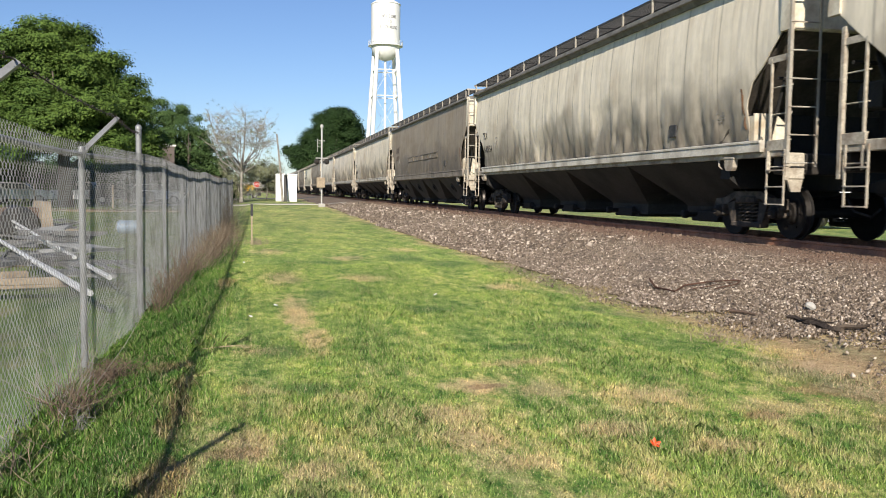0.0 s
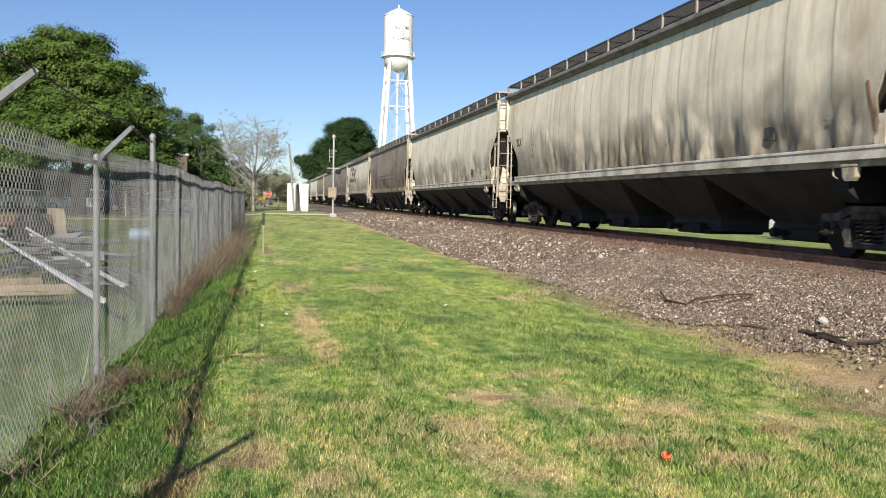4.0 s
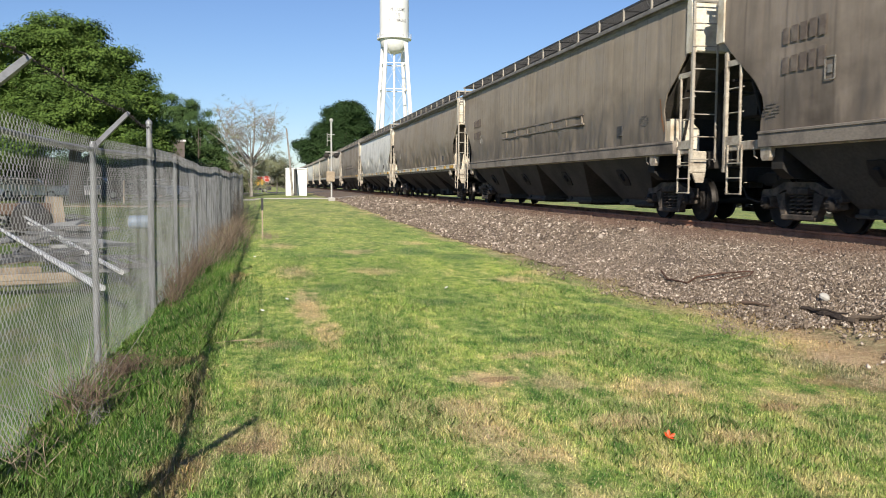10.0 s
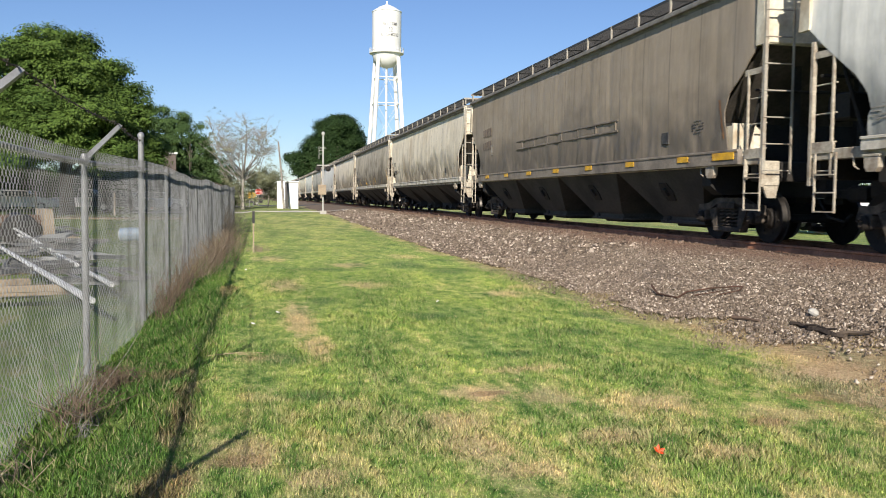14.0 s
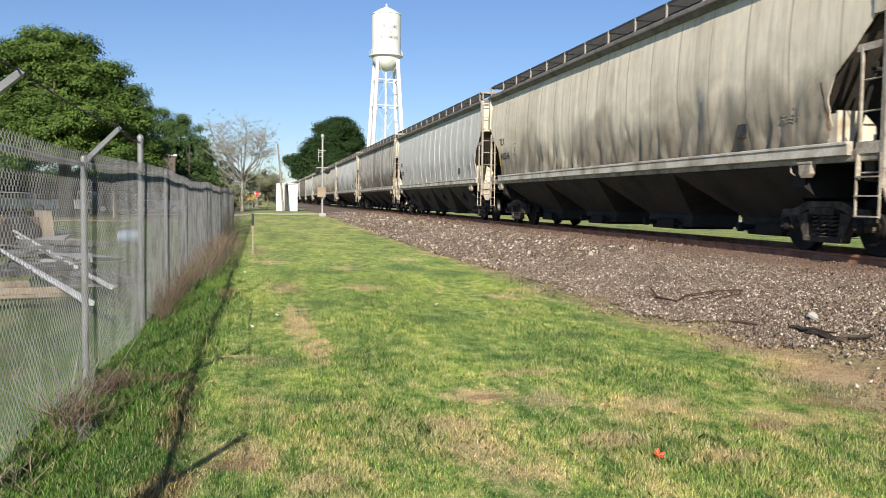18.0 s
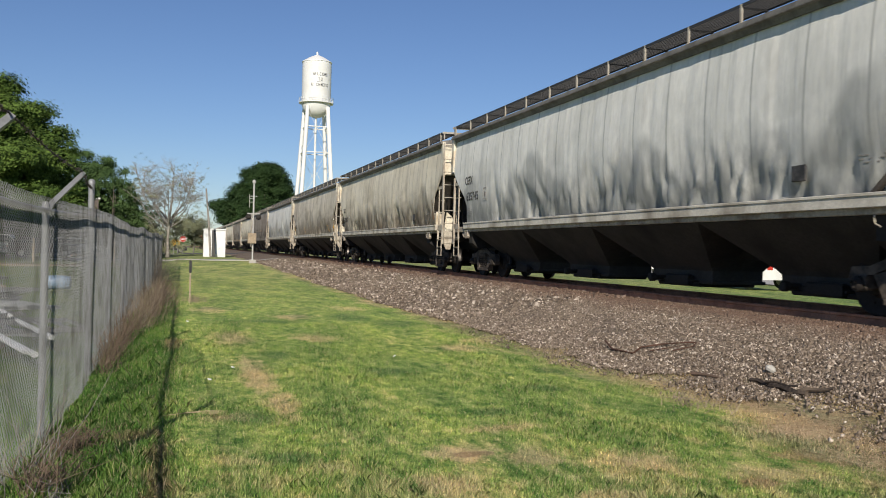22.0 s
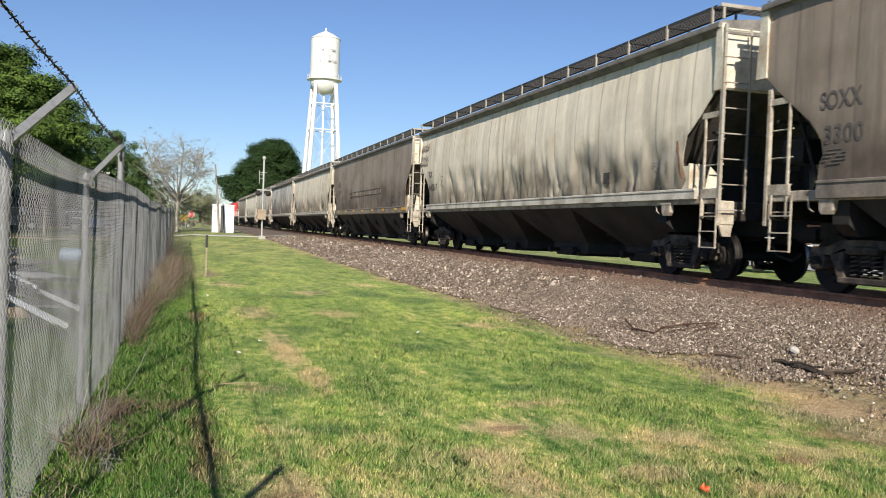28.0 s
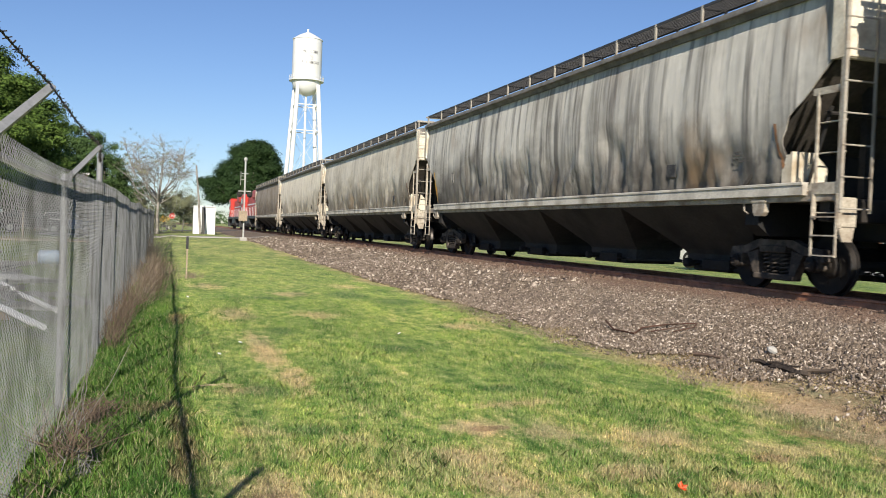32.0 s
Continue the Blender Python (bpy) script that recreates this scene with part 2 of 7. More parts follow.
def car_paint(name, base, grime, rust, amount=0.5, streak=0.5, rough=0.55, lower=0.75):
    """Faded hopper paint with run-down streaks, dust and rust blotches; each car differs by its random number."""
    n = Nodes(name, rough, 0.0, 0.35)
    r = n.rand()
    comb = n.t.nodes.new("ShaderNodeCombineXYZ")
    n.link(n.math("MULTIPLY", r, 37.0), comb.inputs[1])
    n.link(n.math("MULTIPLY", r, 11.0), comb.inputs[2])
    off = comb.outputs[0]
    run = n.noise(1.0, 5, 0.6, (0.15, 3.6, 0.28), offset=off)
    run2 = n.noise(1.0, 3, 0.5, (0.1, 1.1, 0.16), offset=off)
    fine = n.noise(1.0, 6, 0.65, (3, 9, 3), offset=off)
    patch = n.noise(1.0, 5, 0.6, (0.1, 0.42, 0.75), offset=off)
    blot = n.noise(1.0, 4, 0.6, (0.1, 0.5, 0.35), offset=off)
    soft = n.ramp(fine, [(0.25, tuple(c * 0.88 for c in base)), (0.75, tuple(min(1, c * 1.1) for c in base))])
    g1 = n.ramp(run, [(0.49, (0, 0, 0)), (0.66, (1, 1, 1))])
    g2 = n.ramp(patch, [(0.47, (0, 0, 0)), (0.66, (1, 1, 1))])
    g3 = n.ramp(run2, [(0.45, (0, 0, 0)), (0.7, (1, 1, 1))])
    sep = n.t.nodes.new("ShaderNodeSeparateXYZ")
    n.link(n.co.outputs["Object"], sep.inputs[0])
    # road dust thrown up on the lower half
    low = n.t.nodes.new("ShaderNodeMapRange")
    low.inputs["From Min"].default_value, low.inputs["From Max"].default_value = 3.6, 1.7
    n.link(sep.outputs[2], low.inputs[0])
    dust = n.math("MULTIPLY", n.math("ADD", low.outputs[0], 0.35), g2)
    c = n.mix(n.math("MULTIPLY", g1, streak), soft, grime)
    thin = n.noise(1.0, 4, 0.6, (0.1, 8.5, 0.22), offset=off)
    c = n.mix(n.math("MULTIPLY", n.math("MULTIPLY", n.ramp(thin, [(0.53, (0, 0, 0)), (0.66, (1, 1, 1))]), n.ramp(run2, [(0.45, (0.0, 0.0, 0.0)), (0.62, (1, 1, 1))])), 0.12 + 0.7 * streak), c, tuple(x * y for x, y in zip(grime, (0.85, 0.78, 0.68))))
    # dirt gathered along the weld seams
    seam = n.math("ABSOLUTE", n.math("SUBTRACT", n.math("FRACT", n.math("MULTIPLY", sep.outputs[1], 1 / 1.22)), 0.5))
    line = n.ramp(n.math("ADD", seam, n.math("MULTIPLY", n.math("SUBTRACT", blot, 0.5), 0.06)), [(0.0, (1, 1, 1)), (0.03, (0, 0, 0))])
    c = n.mix(n.math("MULTIPLY", n.math("MULTIPLY", line, n.ramp(blot, [(0.3, (0.25, 0.25, 0.25)), (0.65, (1, 1, 1))])), 0.75), c, tuple(x * 0.45 for x in grime))
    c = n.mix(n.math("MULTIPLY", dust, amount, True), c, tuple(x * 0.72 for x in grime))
    c = n.mix(n.math("MULTIPLY", g3, 0.45 * amount), c, tuple(x * 1.25 for x in grime))
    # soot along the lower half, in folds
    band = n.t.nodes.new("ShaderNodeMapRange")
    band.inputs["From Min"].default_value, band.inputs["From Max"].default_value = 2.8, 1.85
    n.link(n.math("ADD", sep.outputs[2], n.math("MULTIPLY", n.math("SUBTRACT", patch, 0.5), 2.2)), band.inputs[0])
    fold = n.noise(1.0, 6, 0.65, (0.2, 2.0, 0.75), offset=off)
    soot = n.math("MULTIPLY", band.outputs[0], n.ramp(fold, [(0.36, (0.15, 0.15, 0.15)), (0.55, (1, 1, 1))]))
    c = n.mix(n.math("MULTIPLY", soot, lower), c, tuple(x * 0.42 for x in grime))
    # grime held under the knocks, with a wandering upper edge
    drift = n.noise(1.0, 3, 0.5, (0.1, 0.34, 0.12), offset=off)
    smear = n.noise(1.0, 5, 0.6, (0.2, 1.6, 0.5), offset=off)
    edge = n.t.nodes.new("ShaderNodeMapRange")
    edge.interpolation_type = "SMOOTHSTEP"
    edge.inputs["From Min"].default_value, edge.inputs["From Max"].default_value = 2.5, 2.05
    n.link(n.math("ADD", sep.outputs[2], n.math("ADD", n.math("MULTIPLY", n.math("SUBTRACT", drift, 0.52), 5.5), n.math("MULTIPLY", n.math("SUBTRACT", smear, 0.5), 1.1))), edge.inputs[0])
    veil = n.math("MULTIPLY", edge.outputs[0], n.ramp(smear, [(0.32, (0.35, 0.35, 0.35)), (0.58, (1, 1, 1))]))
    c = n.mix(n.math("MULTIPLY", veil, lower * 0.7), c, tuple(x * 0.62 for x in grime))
    c = n.mix(n.math("MULTIPLY", n.ramp(blot, [(0.6, (0, 0, 0)), (0.74, (1, 1, 1))]), 0.5), c, rust)
    n.color(c).bump(n.math("ADD", n.math("ADD", n.math("MULTIPLY", run2, 0.8), n.math("MULTIPLY", run, 0.35)), n.math("MULTIPLY", fine, 0.1)), 0.6, 0.05).rough(g2, rough, 0.85)
    return n.mat


M = {}
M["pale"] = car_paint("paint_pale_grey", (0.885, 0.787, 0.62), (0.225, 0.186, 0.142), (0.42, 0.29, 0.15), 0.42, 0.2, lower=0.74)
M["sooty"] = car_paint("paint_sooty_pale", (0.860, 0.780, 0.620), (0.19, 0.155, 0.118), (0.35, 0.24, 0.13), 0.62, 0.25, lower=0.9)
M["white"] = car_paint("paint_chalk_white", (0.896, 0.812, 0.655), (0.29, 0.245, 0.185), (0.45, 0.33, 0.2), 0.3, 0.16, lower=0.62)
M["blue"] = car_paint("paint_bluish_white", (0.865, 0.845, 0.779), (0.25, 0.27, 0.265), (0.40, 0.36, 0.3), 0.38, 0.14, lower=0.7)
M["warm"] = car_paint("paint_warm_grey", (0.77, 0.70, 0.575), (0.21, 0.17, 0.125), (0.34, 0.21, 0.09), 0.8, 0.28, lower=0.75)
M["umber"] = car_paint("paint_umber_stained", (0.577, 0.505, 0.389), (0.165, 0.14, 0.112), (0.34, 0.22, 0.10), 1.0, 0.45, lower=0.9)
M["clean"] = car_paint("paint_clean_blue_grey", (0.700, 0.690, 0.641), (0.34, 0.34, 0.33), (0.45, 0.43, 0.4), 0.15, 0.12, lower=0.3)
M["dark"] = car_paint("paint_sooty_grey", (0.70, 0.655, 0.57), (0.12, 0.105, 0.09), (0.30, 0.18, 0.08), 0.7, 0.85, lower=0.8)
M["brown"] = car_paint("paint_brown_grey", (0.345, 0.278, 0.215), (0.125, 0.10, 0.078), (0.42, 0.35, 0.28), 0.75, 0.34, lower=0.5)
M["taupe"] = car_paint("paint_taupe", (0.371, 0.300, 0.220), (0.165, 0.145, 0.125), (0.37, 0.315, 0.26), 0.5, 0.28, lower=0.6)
M["cream"] = plain("cream_end_paint", (0.70, 0.645, 0.52), 0.6, 0, 3, 0.14, 0.15, 0.01, (0.43, 0.34, 0.23), 1.6)
M["ladder"] = plain("grimy_ladder_paint", (0.47, 0.42, 0.335), 0.65, 0, 5, 0.25, 0.15, 0.005, (0.22, 0.165, 0.12), 3.0)
M["sill"] = plain("sill_paint", (0.66, 0.615, 0.525), 0.6, 0, 5, 0.14, 0.15, 0.008, (0.33, 0.285, 0.225), 1.3)
M["sill_brown"] = plain("brown_sill_paint", (0.27, 0.23, 0.185), 0.65, 0, 5, 0.2, 0.2, 0.01, (0.13, 0.11, 0.095), 1.6)
M["roofing"] = plain("grimy_roof_paint", (0.21, 0.195, 0.175), 0.7, 0, 4, 0.2, 0.2, 0.01, (0.12, 0.108, 0.095), 2.4)
# hopper bays: near-black base with darker patches by noise
M["hopper"] = plain("dark_hopper_steel", (0.044, 0.040, 0.036), 0.8, 0, 3, 0.25, 0.2, 0.02, (0.024, 0.022, 0.021), 0.8)
M["slope"] = plain("dusty_slope_steel", (0.085, 0.072, 0.058), 0.85, 0, 3, 0.3, 0.2, 0.02, (0.045, 0.039, 0.033), 1.5)
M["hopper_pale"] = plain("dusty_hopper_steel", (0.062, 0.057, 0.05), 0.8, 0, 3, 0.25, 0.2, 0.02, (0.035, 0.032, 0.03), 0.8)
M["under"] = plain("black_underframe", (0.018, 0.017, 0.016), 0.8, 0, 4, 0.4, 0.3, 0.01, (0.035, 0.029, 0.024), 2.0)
M["truck"] = plain("dusty_cast_steel", (0.045, 0.037, 0.031), 0.8, 0.0, 4, 0.45, 0.3, 0.01, (0.15, 0.12, 0.092), 4.5)
M["wheel"] = plain("dark_wheel_steel", (0.015, 0.013, 0.012), 0.75, 0.1, 4, 0.4, 0.2, 0.005, (0.028, 0.022, 0.018), 3.0)
M["tread"] = plain("polished_tread_steel", (0.22, 0.20, 0.185), 0.35, 1.0, 8, 0.2, 0.05, 0.002)
M["grating"] = plain("galvanised_grating", (0.075, 0.074, 0.075), 0.6, 0.4, 8, 0.3, 0.2, 0.004)
M["bracket"] = plain("light_bracket_paint", (0.38, 0.35, 0.295), 0.6, 0, 6, 0.2, 0.1, 0.004, (0.27, 0.22, 0.17), 2)
M["yellow"] = plain("yellow_reflector", (0.75, 0.42, 0.03), 0.4, 0, 8, 0.12, 0.05, 0.002, (0.5, 0.27, 0.05), 4)
M["ink"] = plain("black_lettering", (0.035, 0.034, 0.034), 0.6, 0, 8, 0.3, 0.05, 0.002, (0.14, 0.13, 0.12), 5)
M["spray"] = plain("black_spray_paint", (0.045, 0.043, 0.042), 0.6, 0, 2, 0.4, 0.05, 0.002, (0.12, 0.115, 0.11), 1.6)
M["ink_faded"] = plain("faded_lettering", (0.11, 0.095, 0.085), 0.7, 0, 8, 0.3, 0.05, 0.002, (0.16, 0.14, 0.12), 5)
M["ghost"] = plain("smeared_brown_paint", (0.15, 0.115, 0.092), 0.75, 0, 8, 0.3, 0.05, 0.002, (0.23, 0.19, 0.155), 4)
M["ink_faint"] = plain("faint_lettering", (0.24, 0.225, 0.20), 0.7, 0, 8, 0.3, 0.05, 0.002, (0.30, 0.28, 0.25), 5)
M["tank_ink"] = plain("weathered_grey_lettering", (0.14, 0.14, 0.15), 0.7, 0, 2, 0.3, 0.05, 0.004, (0.24, 0.24, 0.235), 1.5)
M["rust"] = plain("rust_streak", (0.26, 0.13, 0.06), 0.8, 0, 8, 0.3, 0.1, 0.004, (0.16, 0.08, 0.04), 3)
M["rail"] = plain("rusty_rail_steel", (0.48, 0.235, 0.14), 0.85, 0.0, 8, 0.3, 0.25, 0.004, (0.27, 0.13, 0.082), 3)
M["tie"] = plain("creosote_timber", (0.12, 0.08, 0.058), 0.85, 0, 5, 0.4, 0.4, 0.01, (0.12, 0.085, 0.06), 2)
M["rod"] = plain("dark_rusty_rod", (0.10, 0.055, 0.04), 0.9, 0, 8, 0.35, 0.3, 0.004, (0.06, 0.04, 0.03), 3, spec=0.15)
M["charred"] = plain("charred_timber", (0.05, 0.04, 0.034), 0.95, 0, 6, 0.5, 0.5, 0.02, (0.11, 0.085, 0.065), 4, spec=0.1)
M["galv"] = plain("galvanised_pipe", (0.25, 0.255, 0.26), 0.5, 0.2, 6, 0.18, 0.1, 0.003, (0.24, 0.24, 0.24), 4)
M["wire"] = plain("galvanised_wire", (0.31, 0.315, 0.32), 0.5, 0.2, 20, 0.25, 0.05, 0.002, (0.15, 0.148, 0.145), 3)
M["barb"] = plain("dark_barbed_wire", (0.06, 0.05, 0.045), 0.6, 0.6, 20, 0.3, 0.05, 0.002)
M["red"] = plain("locomotive_red", (0.50, 0.035, 0.022), 0.45, 0, 3, 0.15, 0.08, 0.006, (0.30, 0.035, 0.025), 1.0)
M["black"] = plain("black_paint", (0.025, 0.025, 0.026), 0.5, 0, 4, 0.3, 0.1, 0.004, (0.05, 0.045, 0.04), 2)
M["bark"] = plain("grey_bark", (0.15, 0.125, 0.10), 0.9, 0, 2, 0.4, 0.6, 0.03, (0.09, 0.075, 0.06), 3)
M["twig"] = plain("pale_twig_bark", (0.33, 0.305, 0.265), 0.9, 0, 2, 0.3, 0.4, 0.02, (0.16, 0.135, 0.11), 3)
M["white_paint"] = plain("white_tank_paint", (0.74, 0.74, 0.72), 0.45, 0, 1.0, 0.05, 0.05, 0.01, (0.70, 0.69, 0.66), 0.5)
M["white_box"] = plain("white_sheet_metal", (0.80, 0.80, 0.79), 0.45, 0, 2, 0.05, 0.05, 0.004, (0.70, 0.69, 0.67), 1.2)
M["timber"] = plain("weathered_timber", (0.34, 0.27, 0.19), 0.85, 0, 3, 0.3, 0.4, 0.01, (0.22, 0.17, 0.12), 2)
M["concrete"] = plain("pale_concrete", (0.46, 0.44, 0.40), 0.9, 0, 2, 0.15, 0.3, 0.01, (0.36, 0.34, 0.31), 0.6)
M["asphalt"] = plain("worn_asphalt", (0.085, 0.083, 0.08), 0.92, 0, 8, 0.3, 0.4, 0.008, (0.06, 0.058, 0.055), 0.5)
M["grey_steel"] = plain("grey_cabinet_steel", (0.45, 0.45, 0.43), 0.5, 0.1, 4, 0.1, 0.1, 0.004, (0.36, 0.34, 0.31), 1.5)


def leaf_material(name, dark, light, gloss=0.5):
    n = Nodes(name, gloss + 0.2, 0.0, 0.15)
    isl = n.island()
    big = n.noise(0.35, 3, 0.5)
    mixv = n.math("ADD", n.math("MULTIPLY", isl, 0.38), n.math("MULTIPLY", big, 0.75))
    n.color(n.ramp(mixv, [(0.15, dark), (0.85, light)]))
    n.b.inputs["Transmission Weight"].default_value = 0.0
    n.b.inputs["Subsurface Weight"].default_value = 0.0
    return n.mat


M["leaf_oak"] = leaf_material("oak_leaves", (0.026, 0.057, 0.012), (0.122, 0.188, 0.036))
M["leaf_dark"] = leaf_material("dark_oak_leaves", (0.012, 0.028, 0.010), (0.04, 0.075, 0.022))
M["leaf_mid"] = leaf_material("mid_green_leaves", (0.03, 0.062, 0.018), (0.095, 0.155, 0.05))
M["leaf_young"] = leaf_material("pale_young_leaves", (0.15, 0.165, 0.085), (0.29, 0.30, 0.18))
M["thatch"] = leaf_material("dead_grass_thatch", (0.31, 0.205, 0.118), (0.67, 0.51, 0.335), 0.9)
M["brown_stem"] = leaf_material("brown_weed_stems", (0.10, 0.072, 0.05), (0.30, 0.22, 0.155))
M["dry_stem"] = leaf_material("dry_weed_stems", (0.17, 0.125, 0.085), (0.42, 0.34, 0.24))


# dry patches of the lawn: place and half sizes
STRAW = [(1.58, 4.54, 0.22, 0.26), (1.91, 5.83, 0.2, 0.25), (2.43, 4.6, 0.2, 0.2), (3.0, 5.25, 0.3, 0.3), (2.33, 5.6, 0.2, 0.2), (1.55, 5.1, 0.2, 0.25), (0.76, 13.2, 0.28, 0.8), (0.83, 9.8, 0.16, 1.3), (0.9, 7.9, 0.14, 0.7),
         (1.97, 13.2, 0.3, 0.6), (0.6, 19.3, 0.35, 0.9), (1.72, 4.12, 0.2, 0.15), (0.3, 4.6, 0.2, 0.3), (0.69, 4.1, 0.16, 0.16), (2.87, 4.16, 0.22, 0.15), (3.7, 4.8, 0.3, 0.22), (0.4, 7.4, 0.2, 0.15), (3.9, 12.0, 0.3, 0.4), (2.2, 17.5, 0.4, 0.5), (3.6, 19.5, 0.35, 0.7), (4.55, 12.75, 0.35, 0.32), (4.78, 10.3, 0.2, 0.3), (5.05, 6.3, 0.5, 0.5), (4.7, 5.9, 0.3, 0.3), (2.44, 6.5, 0.3, 0.12)]


# bare reddish soil beside the fence line and at the ballast foot
SOIL = [(-0.08, 5.34, 0.08, 0.45), (-0.03, 4.1, 0.10, 0.4), (-0.09, 6.0, 0.08, 0.3), (-0.27, 6.78, 0.16, 0.18), (-0.05, 12.6, 0.12, 0.6), (0.27, 4.42, 0.14, 0.12), (4.42, 5.15, 0.42, 0.26), (3.45, 4.66, 0.14, 0.08), (5.1, 24.5, 0.22, 1.2), (5.25, 29.0, 0.3, 1.8), (4.95, 18.5, 0.16, 0.7), (1.98, 5.81, 0.12, 0.06)]
# darker, bluish clumps of clover in the turf
CLOVER = [(2.27, 9.52, 0.3, 0.3), (3.86, 15.65, 0.4, 0.7), (3.59, 8.21, 0.24, 0.22), (3.24, 17.25, 0.4, 0.8), (1.57, 16.35, 0.5, 0.5), (0.61, 7.34, 0.22, 0.3), (2.6, 7.1, 0.2, 0.14), (0.75, 5.9, 0.16, 0.2), (4.2, 9.6, 0.2, 0.3), (1.2, 11.2, 0.2, 0.4)]


def spots(n, sep, places):
    """One minus the distance to the nearest of several oval places, by their half sizes."""
    best = None
    for px, py, rx, ry in places:
        u = n.math("MULTIPLY", n.math("SUBTRACT", sep.outputs[0], px), 1 / rx)
        v = n.math("MULTIPLY", n.math("SUBTRACT", sep.outputs[1], py), 1 / ry)
        k = n.math("SUBTRACT", 1.35, n.math("SQRT", n.math("ADD", n.math("MULTIPLY", u, u), n.math("MULTIPLY", v, v))))
        best = k if best is None else n.math("MAXIMUM", best, k)
    return best


def turf_color(n):
    """Bright lawn with straw patches, by place on the ground."""
    p = n.geo()
    a = n.noise(0.85, 4, 0.65, (1, 0.4, 0), "World")
    b = n.noise(5.5, 5, 0.75, (1.1, 0.6, 0), "World")
    c = n.noise(0.33, 3, 0.6, (1.8, 0.35, 0), "World")
    e = n.noise(1.9, 5, 0.7, (1.1, 0.5, 0), "World")
    green = n.ramp(b, [(0.37, (0.086, 0.176, 0.043)), (0.5, (0.25, 0.322, 0.096)), (0.63, (0.42, 0.44, 0.18))])
    straw = n.ramp(b, [(0.3, (0.40, 0.29, 0.165)), (0.7, (0.66, 0.51, 0.34))])
    sep = n.t.nodes.new("ShaderNodeSeparateXYZ")
    n.link(p, sep.inputs[0])
    wob = n.math("MULTIPLY", n.math("SUBTRACT", b, 0.5), 3.4)
    wob2 = n.math("MULTIPLY", n.math("SUBTRACT", e, 0.5), 2.2)
    spot = spots(n, sep, STRAW)
    spot = n.math("MULTIPLY", n.math("ADD", n.math("ADD", spot, wob), wob2), 1.25, True)
    near = n.t.nodes.new("ShaderNodeMapRange")
    near.inputs["From Min"].default_value, near.inputs["From Max"].default_value = 6.8, 5.2
    near.inputs["To Min"].default_value, near.inputs["To Max"].default_value = -0.025, 0.06
    n.link(sep.outputs[1], near.inputs[0])
    f = n.ramp(n.math("ADD", n.math("ADD", n.math("MULTIPLY", e, 0.55), n.math("MULTIPLY", b, 0.45)), near.outputs[0]), [(0.525, (0, 0, 0)), (0.63, (1, 1, 1))])
    f = n.math("MAXIMUM", n.math("MULTIPLY", f, 0.75), spot)
    col = n.mix(n.math("MULTIPLY", f, 0.85), green, straw)
    clover = n.math("MULTIPLY", n.math("ADD", n.math("ADD", spots(n, sep, CLOVER), n.math("MULTIPLY", wob, 0.5)), n.math("MULTIPLY", wob2, 0.5)), 1.3, True)
    col = n.mix(n.math("MULTIPLY", clover, 0.72), col, (0.075, 0.145, 0.058))
    # lush strip along the fence
    fence = n.t.nodes.new("ShaderNodeMapRange")
    fence.inputs["From Min"].default_value, fence.inputs["From Max"].default_value = 0.25, -0.25
    n.link(n.math("ADD", sep.outputs[0], n.math("MULTIPLY", n.math("SUBTRACT", b, 0.5), 0.8)), fence.inputs[0])
    col = n.mix(n.math("MULTIPLY", fence.outputs[0], 0.75), col, (0.10, 0.215, 0.038))
    soil = n.math("MULTIPLY", n.math("ADD", n.math("ADD", spots(n, sep, SOIL), wob), n.math("MULTIPLY", wob2, 0.5)), 1.8, True)
    col = n.mix(n.math("MULTIPLY", soil, 0.85), col, n.ramp(b, [(0.3, (0.19, 0.115, 0.07)), (0.7, (0.40, 0.28, 0.185))]))
    # bare, strawy margin beside the ballast
    edge = n.t.nodes.new("ShaderNodeMapRange")
    edge.inputs["From Min"].default_value, edge.inputs["From Max"].default_value = 4.8, 7.0
    edge.inputs["To Min"].default_value, edge.inputs["To Max"].default_value = 0.55, 0.0
    n.link(sep.outputs[1], edge.inputs[0])
    marg = n.t.nodes.new("ShaderNodeMapRange")
    marg.inputs["From Min"].default_value, marg.inputs["From Max"].default_value = 4.45, 4.95
    n.link(n.math("ADD", n.math("ADD", sep.outputs[0], edge.outputs[0]), n.math("MULTIPLY", n.math("ADD", wob2, n.math("MULTIPLY", n.math("SUBTRACT", a, 0.5), 2.5)), 0.6)), marg.inputs[0])
    here = n.t.nodes.new("ShaderNodeMapRange")
    here.inputs["From Min"].default_value, here.inputs["From Max"].default_value = 9.0, 8.0
    n.link(sep.outputs[0], here.inputs[0])
    fine = n.noise(14, 5, 0.75, None, "World")
    earth = n.ramp(n.math("ADD", n.math("MULTIPLY", fine, 0.6), n.math("MULTIPLY", e, 0.4)), [(0.36, (0.17, 0.105, 0.065)), (0.47, (0.36, 0.25, 0.165)), (0.55, (0.52, 0.39, 0.27)), (0.66, (0.72, 0.58, 0.43))])
    col = n.mix(n.math("MULTIPLY", n.math("MULTIPLY", marg.outputs[0], here.outputs[0]), 0.9), col, earth)
    # dull, half-dry grass farther along the line
    off = n.t.nodes.new("ShaderNodeMapRange")
    off.inputs["From Min"].default_value, off.inputs["From Max"].default_value = 15.0, 40.0
    n.link(sep.outputs[1], off.inputs[0])
    col = n.mix(n.math("MULTIPLY", off.outputs[0], 0.55), col, n.ramp(e, [(0.38, (0.20, 0.23, 0.10)), (0.6, (0.42, 0.36, 0.21))]))
    # the yard behind the fence is duller
    yard = n.t.nodes.new("ShaderNodeMapRange")
